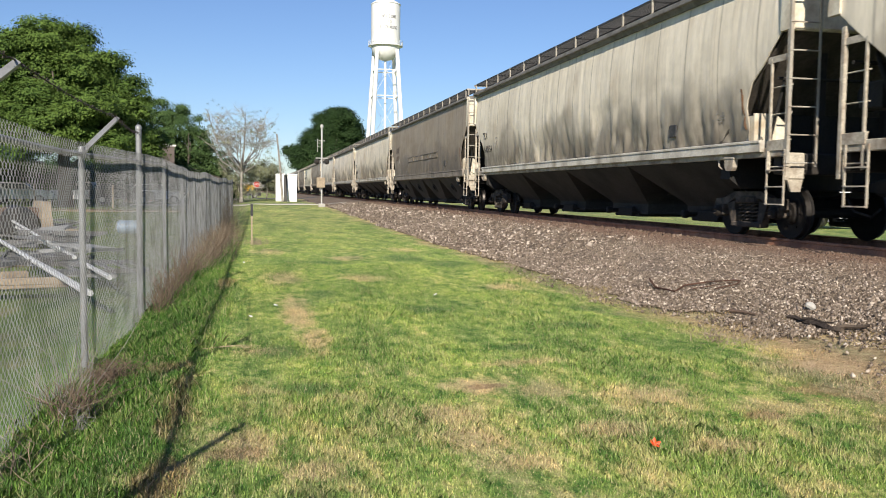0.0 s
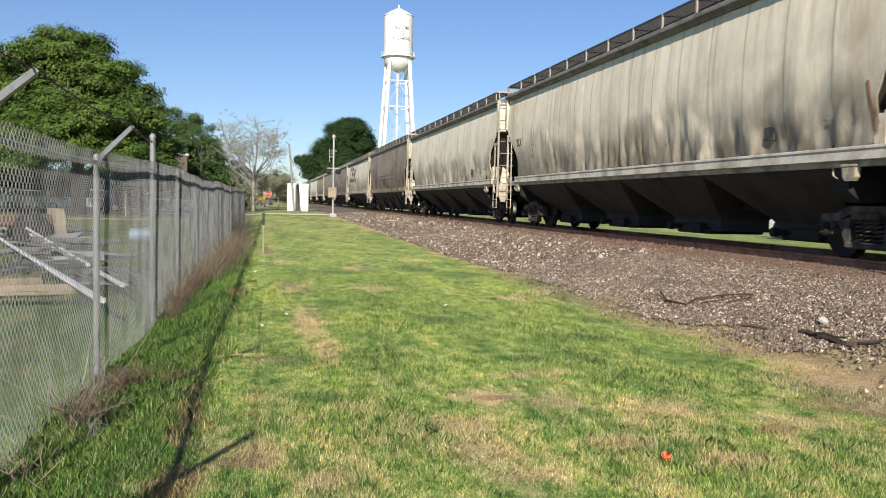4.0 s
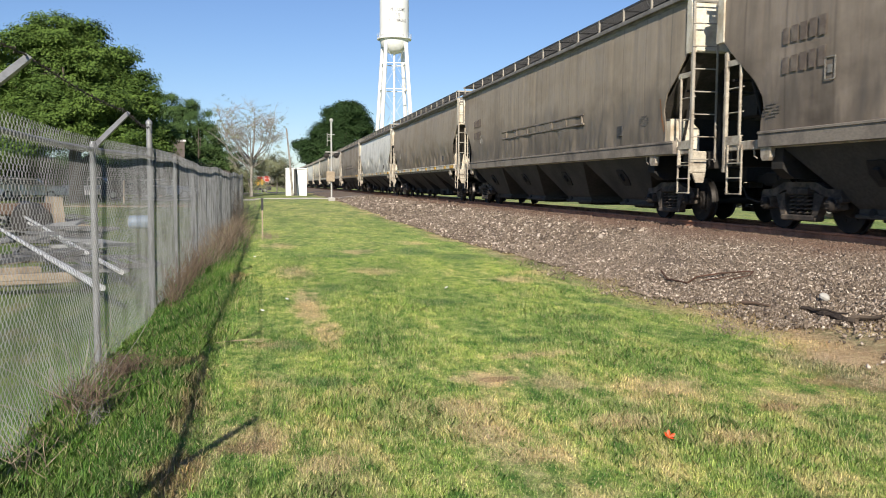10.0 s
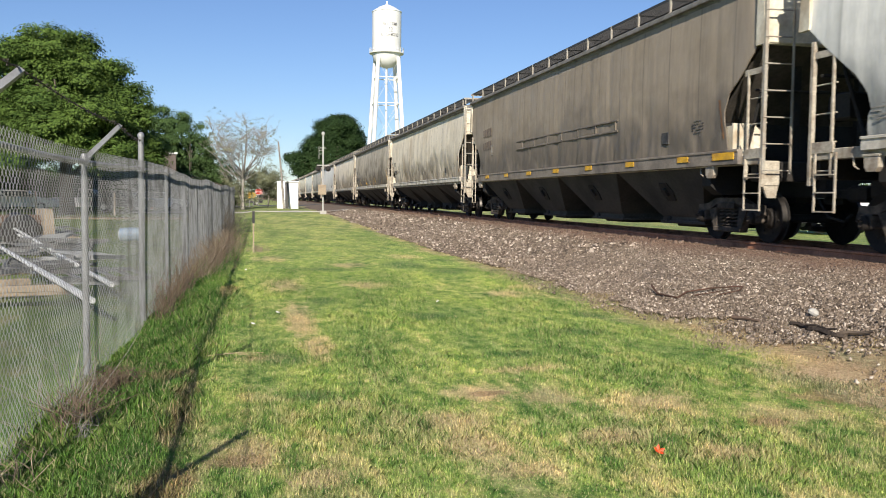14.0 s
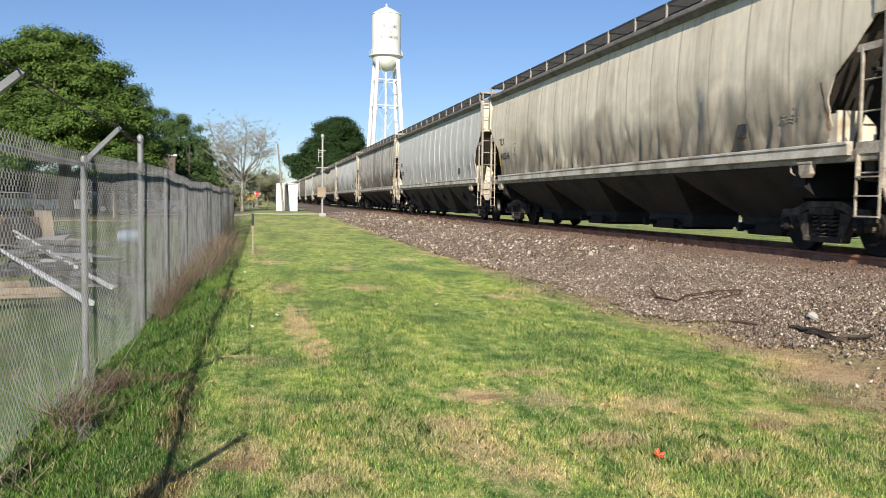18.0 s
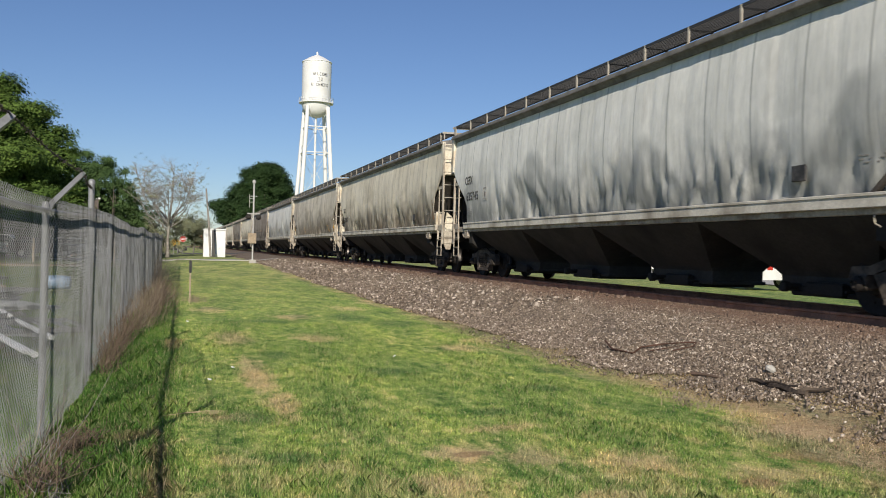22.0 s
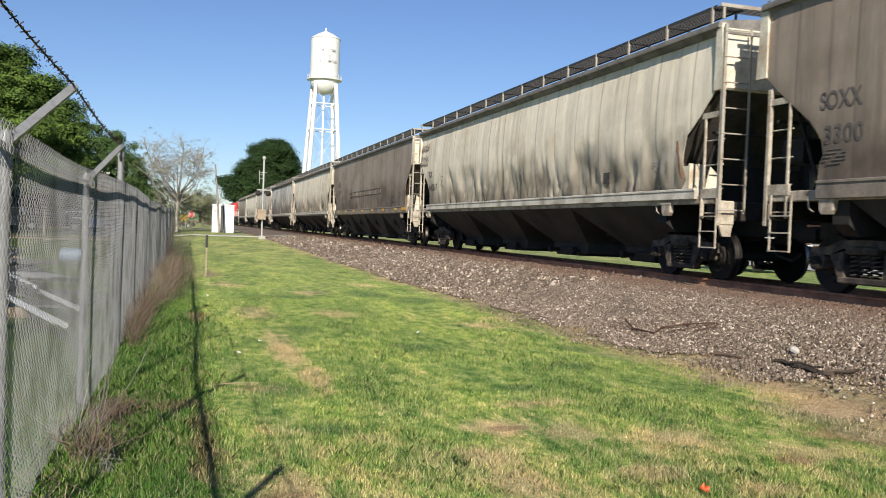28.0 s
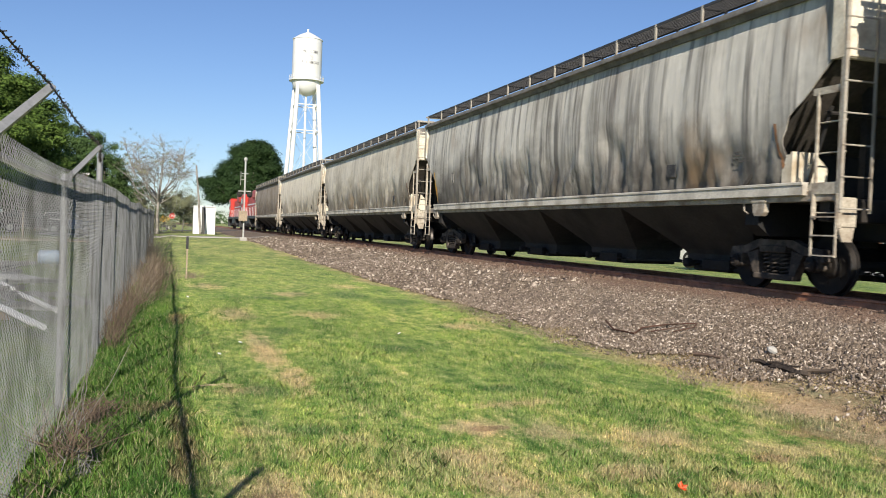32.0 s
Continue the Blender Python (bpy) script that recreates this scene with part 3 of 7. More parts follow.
    yard.inputs["From Min"].default_value, yard.inputs["From Max"].default_value = -1.0, -1.6
    n.link(sep.outputs[0], yard.inputs[0])
    dull = n.ramp(e, [(0.35, (0.085, 0.125, 0.04)), (0.5, (0.14, 0.18, 0.068)), (0.68, (0.26, 0.22, 0.14))])
    col = n.mix(n.math("MULTIPLY", yard.outputs[0], 0.9), col, dull)
    tint = n.ramp(c, [(0.35, (0.76, 0.85, 0.75)), (0.65, (1.15, 1.1, 1.05))])
    h = n.noise(1.25, 4, 0.6, (1.4, 0.38, 0), "World")
    tint = n.mix(1.0, tint, n.ramp(h, [(0.34, (0.58, 0.71, 0.63)), (0.45, (0.88, 0.95, 0.89)), (0.56, (1.12, 1.1, 1.02)), (0.68, (1.22, 1.24, 1.02))]), "MULTIPLY")
    return n.mix(1.0, col, tint, "MULTIPLY"), f, b


n = Nodes("lawn", 0.9, 0, 0.2)
c, f, b = turf_color(n)
g = n.noise(40, 4, 0.7, None, "World")
c = n.mix(0.6, c, n.ramp(g, [(0.3, (0.6, 0.6, 0.55)), (0.7, (1.5, 1.5, 1.4))]), "MULTIPLY")
n.color(c).bump(g, 0.8, 0.04)
M["lawn"] = n.mat
n = Nodes("grass_blades", 0.6, 0, 0.3)
c, f, b = turf_color(n)
isl = n.island()
c = n.mix(1.0, c, n.ramp(isl, [(0.0, (0.55, 0.63, 0.55)), (0.5, (1.05, 1.08, 0.98)), (0.8, (1.4, 1.36, 1.25)), (1.0, (1.9, 1.75, 1.6))]), "MULTIPLY")
hue = n.math("FRACT", n.math("MULTIPLY", isl, 37.0))
c = n.mix(n.math("MULTIPLY", n.ramp(hue, [(0.84, (0, 0, 0)), (0.88, (1, 1, 1))]), 0.6), c, (0.60, 0.48, 0.30))
c = n.mix(n.math("MULTIPLY", n.ramp(hue, [(0.22, (1, 1, 1)), (0.30, (0, 0, 0))]), 0.42), c, (0.10, 0.21, 0.04))
n.color(c)
M["blades"] = n.mat

n = Nodes("ballast_bed", 0.92, 0, 0.25)
g = n.noise(26, 5, 0.7, None, "World")
w = n.noise(0.7, 4, 0.6, None, "World")
sep = n.t.nodes.new("ShaderNodeSeparateXYZ")
n.link(n.geo(), sep.inputs[0])
c = n.ramp(g, [(0.3, (0.10, 0.076, 0.058)), (0.55, (0.20, 0.155, 0.12)), (0.75, (0.33, 0.275, 0.22))])
c = n.mix(n.math("MULTIPLY", n.ramp(w, [(0.5, (0, 0, 0)), (0.7, (1, 1, 1))]), 0.5), c, (0.13, 0.085, 0.06))
n.color(c).bump(g, 1.0, 0.05)
M["ballast"] = n.mat
n = Nodes("ballast_stones", 0.85, 0, 0.3)
isl = n.island()
g = n.noise(30, 3, 0.6, None, "World")
c = n.ramp(isl, [(0.0, (0.085, 0.063, 0.046)), (0.4, (0.182, 0.141, 0.106)), (0.76, (0.262, 0.209, 0.161)), (0.9, (0.39, 0.318, 0.256)), (1.0, (0.68, 0.59, 0.49))])
c = n.mix(0.4, c, n.ramp(g, [(0.3, (0.6, 0.58, 0.55)), (0.7, (1.2, 1.2, 1.2))]), "MULTIPLY")
sep = n.t.nodes.new("ShaderNodeSeparateXYZ")
n.link(n.geo(), sep.inputs[0])
rr = n.t.nodes.new("ShaderNodeMapRange")
rr.inputs["From Min"].default_value, rr.inputs["From Max"].default_value = 7.4, 8.3
n.link(n.math("ADD", sep.outputs[0], n.math("MULTIPLY", n.math("SUBTRACT", n.noise(0.9, 3, 0.6, None, "World"), 0.5), 1.6)), rr.inputs[0])
c = n.mix(n.math("MULTIPLY", rr.outputs[0], 0.75), c, (0.15, 0.09, 0.063))
n.color(c)
M["stones"] = n.mat
n = Nodes("dry_dirt", 0.95, 0, 0.2)
g = n.noise(18, 5, 0.7, None, "World")
n.color(n.ramp(g, [(0.3, (0.16, 0.115, 0.075)), (0.7, (0.29, 0.225, 0.155))])).bump(g, 0.6, 0.03)
M["dirt"] = n.mat
n = Nodes("glass", 0.05, 0, 0.5)
n.color((0.03, 0.04, 0.045))
M["glass"] = n.mat

# ---- ground ----
def line(a, b, n, power=1.0):
    return [a + (b - a) * (i / n) ** power for i in range(n)]


gx = [-2500, -1200, -600, -300, -150, -90, -60, -40, -28, -20, -14, -10, -7, -5, -4] + line(-3, 13, 64) + line(13, 60, 24, 1.5) + [60, 80, 110, 160, 300, 600, 1200, 2500]
gy = [-2500, -1200, -600, -300, -150, -80, -40, -20, -10, -5] + line(-2, 30, 64) + line(30, 110, 40) + line(110, 420, 40) + [420, 520, 700, 1000, 1500, 2500]
m = Mesh()
m.grid([[(x, y, ground_z(x, y)) for x in gx] for y in gy])
ground = thing("ground", m, M["lawn"], "mown spring lawn with straw-coloured dry patches", "ground", kind="structure", shade=180)

# ballast bed over the ground, following the curve
m = Mesh()
rows = []
ys = line(-620, -20, 30) + line(-20, 60, 80) + line(60, 640, 60) + [640]
for y in ys:
    c = track_x(y)
    toe = 0.55 * smooth(12.5, 8.0, y) + 0.55 * smooth(8.6, 6.0, y)
    row = []
    for d in (-5.0, -4.7, -3.9, -3.2, -2.6, -2.0, -1.75, -1.2, -0.6, 0, 0.6, 1.2, 1.75, 2.2, 3.0, 3.9, 4.5):
        edge = 0.35 * (noise.noise((y * 0.22, d, 3.1)) if abs(d) > 4.4 else 0)
        x = c + d + edge + toe * min(1.0, max(0.0, (-2.6 - d) / 1.3))
        lift = 0.035 if abs(d) < 4.4 else (0.012 if d == -4.7 else -0.04)
        row.append((x, y, ground_z(x, y) + lift + 0.02 * noise.noise((x * 1.7, y * 1.7, 0))))
    rows.append(row)
m.grid(rows)
ballast = thing("ballast_bed", m, M["ballast"], "sloping shoulder of grey-brown crushed stone ballast", "ballast", kind="structure", shade=180)

# ---- track: rails, plates and ties ----
track = empty("railway_track", "single railway track with rusty rails on timber ties", "railway track", kind="structure")
RAILPROF = [(-0.07, 0), (0.07, 0), (0.07, 0.016), (0.012, 0.04), (0.012, 0.13), (0.037, 0.14), (0.037, 0.172), (0.028, 0.178), (-0.028, 0.178), (-0.037, 0.172), (-0.037, 0.14), (-0.012, 0.13), (-0.012, 0.04), (-0.07, 0.016)]
for side in (-0.755, 0.755):
    m = Mesh()
    rows = []
    for y in [-620, -300, -100, 0, 150] + line(165, 640, 20):
        c = track_x(y)
        rows.append([(c + side + px, y, RAIL_TOP - 0.178 + pz) for px, pz in RAILPROF])
    m.grid(rows, closed=True)
    part("rail", m, M["rail"], track, "rust-brown steel rail", shade=40)
tie_mesh = Mesh().box(-1.3, 1.3, -0.11, 0.11, -0.18, 0.0, bev=0.015).data("tie", M["tie"])
plate_mesh = Mesh().box(-0.16, 0.16, -0.09, 0.09, 0.0, 0.022, bev=0.005).box(-0.1, -0.08, -0.06, -0.04, 0.02, 0.05).box(0.08, 0.1, 0.04, 0.06, 0.02, 0.05).data("tie_plate", M["rail"])
for i in range(110):
    y = -2 + i * 0.52
    ob = new("tie", tie_mesh)
    ob.parent = track
    ob.matrix_basis = pose(TX + random.uniform(-0.03, 0.03), y, RAIL_TOP - 0.195, 0, 0, random.uniform(-1, 1))
    for side in (-0.755, 0.755):
        p = new("tie_plate", plate_mesh)
        p.parent = ob
        p.matrix_basis = pose(side, 0, 0.0)


# ---- hopper cars ----
def half_width(z, kind):
    if kind == "curved":
        return 1.60 - 0.055 * (z - 2.98) ** 2
    return 1.60 - 0.03 * ((z - 2.9) / 1.4) ** 2


CUTS = {  # outline of the side sheet at the two ends: (height, distance from the car's middle)
    1: ((1.3, 8.66), (1.9, 8.60), (2.02, 8.53), (2.25, 8.58), (2.5, 8.78), (2.96, 9.41), (3.38, 9.95), (5, 9.95)),
    -1: ((1.3, 9.02), (1.67, 8.94), (2.3, 8.86), (2.65, 9.04), (2.80, 9.28), (2.95, 9.46), (3.36, 9.88), (3.5, 9.95), (5, 9.95)),
}


def end_cut(z, e):
    """Where the side sheet ends, from the car's middle."""
    rows = CUTS[e]
    for (z0, a), (z1, b) in zip(rows[:-1], rows[1:]):
        if z <= z1:
            return a + (b - a) * max(0.0, (z - z0) / (z1 - z0))
    return rows[-1][1]


def dents(seed):
    """Large knocks in the lower side: place along the car, half width, crest height, slant and depth."""
    rnd = random.Random(seed * 7 + 1)
    out = []
    y = -7.6 + rnd.uniform(0, 1.0)
    while y < 5.6:
        w = rnd.uniform(0.55, 1.25)
        if rnd.random() < 0.72:
            out.append((y + w, w, rnd.uniform(2.1, 3.0), rnd.uniform(-0.42, 0.42), rnd.uniform(0.03, 0.065)))
        y += 2 * w + rnd.uniform(0.0, 0.5)
    return out


def skin_x(kind, y, z, seed, buckle, knocks):
    """Distance of the side sheet from the car's middle plane."""
    x = half_width(z, kind)
    seam = abs((y / 1.22) % 1.0 - 0.5) * 2
    x -= 0.012 * max(0, (seam - 0.86) / 0.14)
    w = smooth(3.4, 2.0, z)
    flat = 1 - 0.85 * smooth(5.9, 6.5, y)
    x += flat * buckle * (0.15 + w) * 0.038 * noise.noise((y * 1.5 + seed * 9.7, z * 0.5, seed))
    # folds that hang above the sill
    foot = smooth(2.35, 1.75, z)
    x += flat * buckle * foot * 0.06 * noise.noise((y * 4.4 + z * 1.1, z * 1.2 + y * 0.9, seed + 4.0))
    fold = abs(noise.noise((y * 2.6 + z * 1.7, z * 1.3 - y * 0.4, seed + 9.0)))
    x -= flat * buckle * smooth(2.7, 1.9, z) * 0.03 * max(0.0, 1 - fold * 5.0)
    crease = abs(noise.noise((y * 1.25 + z * 0.55 * math.sin(y * 0.7 + seed), z * 0.4 + seed, seed * 1.7)))
    x -= flat * buckle * w * 0.032 * max(0.0, 1 - crease * 7.0)
    for yc, hw, zc, tilt, deep in knocks:
        u = (y - yc) / hw
        if abs(u) < 1.0:
            d = zc + tilt * u - 0.15 * u * u - z
            if d > 0:
                x -= flat * buckle * deep * min(1.0, d / 0.42) * (1 - smooth(0.4, 1.35, d)) * (1 - smooth(0.45, 1.0, abs(u)))
    return x


def side_sheet(kind, sign, seed, buckle):
    m = Mesh()
    zs = [1.52 + (4.34 - 1.52) * k / 28 for k in range(29)]
    knocks = dents(seed)
    rows = []
    nu = 210
    for i in range(nu + 1):
        u = i / nu
        row = []
        for z in zs:
            y = -end_cut(z, -1) * (1 - u) + end_cut(z, 1) * u
            row.append((sign * skin_x(kind, y, z, seed, buckle, knocks), y, z))
        rows.append(row if sign > 0 else row[::-1])
    m.grid(rows)
    # returned edges give the sheet its thickness
    for s in (0, nu):
        inner = [(p[0] - sign * 0.02, p[1], p[2]) for p in rows[s]]
        m.grid([rows[s], inner])
    return m


def text_mesh(body, size, bold=0.0):
    cu = bpy.data.curves.new("text", "FONT")
    cu.body, cu.size, cu.extrude, cu.offset, cu.space_character = body, size, 0.002, bold, 1.08
    ob = new("lettering", cu)
    dg = bpy.context.evaluated_depsgraph_get()
    me = bpy.data.meshes.new_from_object(ob.evaluated_get(dg))
    bpy.data.objects.remove(ob)
    return me


TEXT_CACHE = {}


def letter(name, body, size, mat, parent, at, bold=0.0, label=""):
    key = (body, size, mat.name)
    if key not in TEXT_CACHE:
        me = text_mesh(body, size, bold)
        me.materials.clear()
        me.materials.append(mat)
        TEXT_CACHE[key] = me
    ob = new(name, TEXT_CACHE[key])
    ob.parent = parent
    ob.matrix_basis = at
    return tagged(ob, label)


def stencil(name, body, size, mat, car, y0, z0, squeeze, skin, label=""):
    """Lettering painted on the near side sheet, following its shape."""
    me = text_mesh(body, size, 0.006)
    me.materials.clear()
    me.materials.append(mat)
    for v in me.vertices:
        y, z = y0 - v.co.x * squeeze, z0 + v.co.y
        v.co = (-skin(y, z) - 0.007 - v.co.z, y, z)
    me.update()
    return put(name, me, car, None, label)


def brush(m, pts, width, skin, seed):
    """An uneven paint stroke on the near side through points (along, height)."""
    fine = []
    for (a, b), (c, d) in zip(pts[:-1], pts[1:]):
        n = max(2, int(math.hypot(c - a, d - b) / 0.06))
        fine += [(a + (c - a) * k / n, b + (d - b) * k / n) for k in range(n)]
    fine.append(pts[-1])
    rows = []
    for i, (y, z) in enumerate(fine):
        p, q = fine[max(0, i - 2)], fine[min(len(fine) - 1, i + 2)]
        L = math.hypot(q[0] - p[0], q[1] - p[1])
        ny, nz = -(q[1] - p[1]) / L, (q[0] - p[0]) / L
        lo = -width * (0.5 + 0.28 * noise.noise((i * 0.55, seed, 1.0)))
        hi = width * (0.5 + 0.28 * noise.noise((i * 0.55, seed, 7.0)))
        rows.append([(-skin(y + ny * w, z + nz * w) - 0.010, y + ny * w, z + nz * w) for w in [lo + (hi - lo) * k / 4 for k in range(5)]])
    m.grid(rows)


def ladder(w, z0, z1, rungs, out=0.03):
    """Two stiles and rungs in the plane x = 0, along y."""
    m = Mesh()
    for y in (-w / 2, w / 2):
        m.box(-0.014, 0.014, y - 0.011, y + 0.011, z0, z1, bev=0.004)
    for k in range(rungs):
        z = z0 + 0.12 + (z1 - z0 - 0.2) * k / max(1, rungs - 1)
        m.tube([(out, -w / 2 - 0.02, z), (out, w / 2 + 0.02, z)], 0.009, 5)
    return m


CAR_PARTS = {}


def shared(key, make):
    if key not in CAR_PARTS:
        CAR_PARTS[key] = make()
    return CAR_PARTS[key]


def put(name, data, parent, at=None, label=""):
    ob = new(name, data)
    ob.parent = parent
    if at is not None:
        ob.matrix_basis = at
    return tagged(ob, label)


def wheel_data():
    m = Mesh()
    for s in (-1, 1):
        prof = [(0.05, s * 0.66), (0.16, s * 0.665), (0.18, s * 0.70), (0.33, s * 0.715), (0.40, s * 0.69), (0.475, s * 0.675), (0.478, s * 0.70), (0.447, s * 0.712), (0.44, s * 0.80), (0.40, s * 0.80), (0.36, s * 0.775), (0.2, s * 0.765), (0.16, s * 0.83), (0.05, s * 0.83)]
        k = len(m.f)
        m.lathe(prof, 28, "x")
        for j in range(k + 7 * 28, k + 8 * 28):
            m.m[j] = 1
        for a in range(0, 360, 60):
            c, q = math.cos(radians(a)), math.sin(radians(a))
            m.tube([(s * 0.70, c * 0.27, q * 0.27), (s * 0.785, c * 0.27, q * 0.27)], 0.02, 6)
    m.lathe([(0.08, -1.02), (0.08, 1.02)], 12, "x")
    m.lathe([(0.105, 1.0), (0.115, 1.03), (0.115, 1.12), (0.09, 1.14)], 12, "x", mi=0)
    m.lathe([(0.09, -1.14), (0.115, -1.12), (0.115, -1.03), (0.105, -1.0)], 12, "x", mi=0)
    return m.data("wheelset", [M["wheel"], M["tread"]], 40)


def side_frame_data():
    """Cast frame of a truck: arched top bar, bottom bar, pedestal jaws, window with springs left open."""
    m = Mesh()
    # top chord
    m.prism([(-1.12, 0.50), (-1.06, 0.68), (-0.72, 0.70), (-0.42, 0.81), (0.42, 0.81), (0.72, 0.70), (1.06, 0.68), (1.12, 0.50), (1.0, 0.47), (0.98, 0.56), (0.66, 0.58), (0.40, 0.68), (-0.40, 0.68), (-0.66, 0.58), (-0.98, 0.56), (-1.0, 0.47)], "x", -0.07, 0.07)
    m.prism([(-0.66, 0.58), (-0.40, 0.64), (-0.36, 0.26), (-0.46, 0.20)], "x", -0.07, 0.07)
    m.prism([(0.46, 0.20), (0.36, 0.26), (0.40, 0.64), (0.66, 0.58)], "x", -0.07, 0.07)
    m.box(-0.09, 0.09, -0.46, 0.46, 0.17, 0.27, bev=0.02)
    m.box(-0.11, 0.11, -0.30, 0.30, 0.60, 0.72, bev=0.02)
    for y in (-0.89, 0.89):
        m.box(-0.1, 0.1, y - 0.13, y + 0.13, 0.36, 0.58, bev=0.03)
    return m.data("side_frame", M["truck"], 35)


def spring_data():
    m = Mesh()
    for y in (-0.2, 0.0, 0.2):
        pts = [(0.075 * math.cos(a * 0.9), y + 0.075 * math.sin(a * 0.9), 0.27 + 0.33 * a / 35) for a in range(36)]
        m.tube(pts, 0.016, 5)
    return m.data("spring_nest", M["truck"], 60)


def bolster_data():
    return Mesh().box(-1.05, 1.05, -0.19, 0.19, 0.42, 0.70, bev=0.04).box(-0.3, 0.3, -0.3, 0.3, 0.66, 0.86, bev=0.03).data("bolster", M["under"], 35)


def bay_data(y0, y1, kind):
    """A hopper bay: wide mouth, slanting sheets, narrow outlet."""
    m = Mesh()
    yc, half = (y0 + y1) / 2, (y1 - y0) / 2
    if kind == "curved":
        rings = [(1.50, 1.60, half - 0.015), (1.52, 1.34, half - 0.02), (0.62, 0.58, 1.10), (0.55, 0.50, 1.05), (0.55, 0.30, 1.04)]
    else:
        rings = [(1.50, 1.60, half - 0.015), (1.52, 1.36, half - 0.05), (0.92, 0.46, 0.98), (0.86, 0.40, 0.94), (0.86, 0.30, 0.94)]
    rows = [[(-w, yc - h, z), (w, yc - h, z), (w, yc + h, z), (-w, yc + h, z)] for w, z, h in rings]
    m.grid(rows, closed=True)
    m.add(rows[-1], [(3, 2, 1, 0)])
    m.add(rows[0], [(0, 1, 2, 3)])
    w, z, h = rings[-1]
    m.box(-w - 0.04, w + 0.04, yc - h - 0.05, yc + h + 0.05, z - 0.05, z + 0.02, bev=0.015)
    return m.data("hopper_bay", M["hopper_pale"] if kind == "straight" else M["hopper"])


def vibrator_data():
    """Dark socket on the slanting sheet, with its plate."""
    m = Mesh()
    m.prism([(-0.26, -0.02), (-0.17, 0.2), (0.17, 0.2), (0.26, -0.02), (0.17, -0.24), (-0.17, -0.24)], "x", -0.03, 0.02)
    m.box(-0.09, 0.0, -0.06, 0.06, -0.1, 0.1, bev=0.02)
    return m.data("vibrator_socket", M["under"])


def outlet_data():
    m = Mesh()
    m.box(-0.62, 0.62, -0.72, 0.72, 0.19, 0.27, bev=0.02)
    m.box(-0.72, -0.60, -0.5, 0.3, 0.20, 0.42, bev=0.03)
    m.lathe([(0.06, -0.9), (0.085, -0.88), (0.085, -0.78), (0.05, -0.76), (0.05, 0.76), (0.085, 0.78), (0.085, 0.88), (0.06, 0.9)], 12, "x", (0, 0.62, 0.33))
    m.tube([(-0.8, -0.66, 0.3), (0.8, -0.66, 0.3)], 0.022, 6)
    return m.data("outlet_gate", M["under"], 35)


def roof_data():
    m = Mesh()
    half = [(1.40, 4.30), (1.555, 4.30), (1.565, 4.33), (1.60, 4.38), (1.665, 4.39), (1.67, 4.41), (1.645, 4.49), (1.52, 4.52), (1.1, 4.57), (0.55, 4.62)]
    prof = [(-x, z) for x, z in half] + [(0, 4.64)] + half[::-1]
    n = len(prof)
    m.grid([[(x, y, z) for x, z in prof] for y in [-9.98 + 19.96 * i / 16 for i in range(17)]])
    m.add([(x, -9.98, z) for x, z in prof] + [(x, 9.98, z) for x, z in prof], [tuple(range(n)), tuple(range(2 * n - 1, n - 1, -1))])
    return m


def walkway_data():
    """Grating on brackets along the roof's edge."""
    m = Mesh()
    for k in range(9):
        x = 1.10 + 0.056 * k
        m.box(x - 0.003, x + 0.003, -9.82, 9.82, 4.776, 4.792)
    y = -9.8
    while y < 9.8:
        m.box(1.09, 1.61, y, y + 0.008, 4.778, 4.792)
        y += 0.045
    m.box(1.595, 1.61, -9.83, 9.83, 4.755, 4.805)
    m.box(1.08, 1.095, -9.83, 9.83, 4.755, 4.805)
    return m.data("running_board", M["grating"])


def bracket_data():
    m = Mesh()
    m.box(1.585, 1.62, -0.022, 0.022, 4.485, 4.80)
    m.box(1.57, 1.645, -0.03, 0.03, 4.485, 4.50)
    return m.data("running_board_bracket", M["bracket"])


def arm_data():
    return Mesh().box(1.10, 1.585, -0.01, 0.01, 4.735, 4.758).box(1.12, 1.15, -0.02, 0.02, 4.56, 4.74).data("bracket_arm", M["grating"])


def crossover_data():
    """Grating across the end of the roof with its pale frame."""
    m = Mesh()
    y = 9.55
    for k in range(8):
        m.box(-1.58, 1.58, y + 0.055 * k, y + 0.055 * k + 0.008, 4.776, 4.792)
    for k in range(24):
        m.box(-1.56 + 0.135 * k, -1.55 + 0.135 * k, 9.55, 9.95, 4.776, 4.79)
    return m.data("end_crossover", M["grating"])


def crossover_frame_data():
    m = Mesh()
    m.box(-1.62, 1.62, 9.95, 9.98, 4.75, 4.81)
    for x in (-1.55, -0.55, 0.55, 1.55):
        m.box(x - 0.02, x + 0.02, 9.94, 9.97, 4.55, 4.76)
    return m.data("crossover_frame", M["bracket"])


def end_panel_data():
    """Cream upper end sheet with corner posts and a stiffener."""
    m = Mesh()
    m.box(-1.57, 1.57, 9.88, 9.96, 3.34, 4.44, bev=0.01)
    m.box(-1.55, 1.55, 9.955, 9.985, 3.36, 3.40, bev=0.01)
    m.box(-1.55, 1.55, 9.955, 9.985, 4.36, 4.40, bev=0.01)
    for s in (-1, 1):
        m.hexa([(s * 1.57 - 0.045, 9.84, 3.32), (s * 1.57 + 0.045, 9.84, 3.32), (s * 1.57 + 0.045, 10.10, 3.32), (s * 1.57 - 0.045, 10.10, 3.32), (s * 1.57 - 0.045, 9.86, 4.46), (s * 1.57 + 0.045, 9.86, 4.46), (s * 1.57 + 0.045, 10.02, 4.46), (s * 1.57 - 0.045, 10.02, 4.46)])
    return m


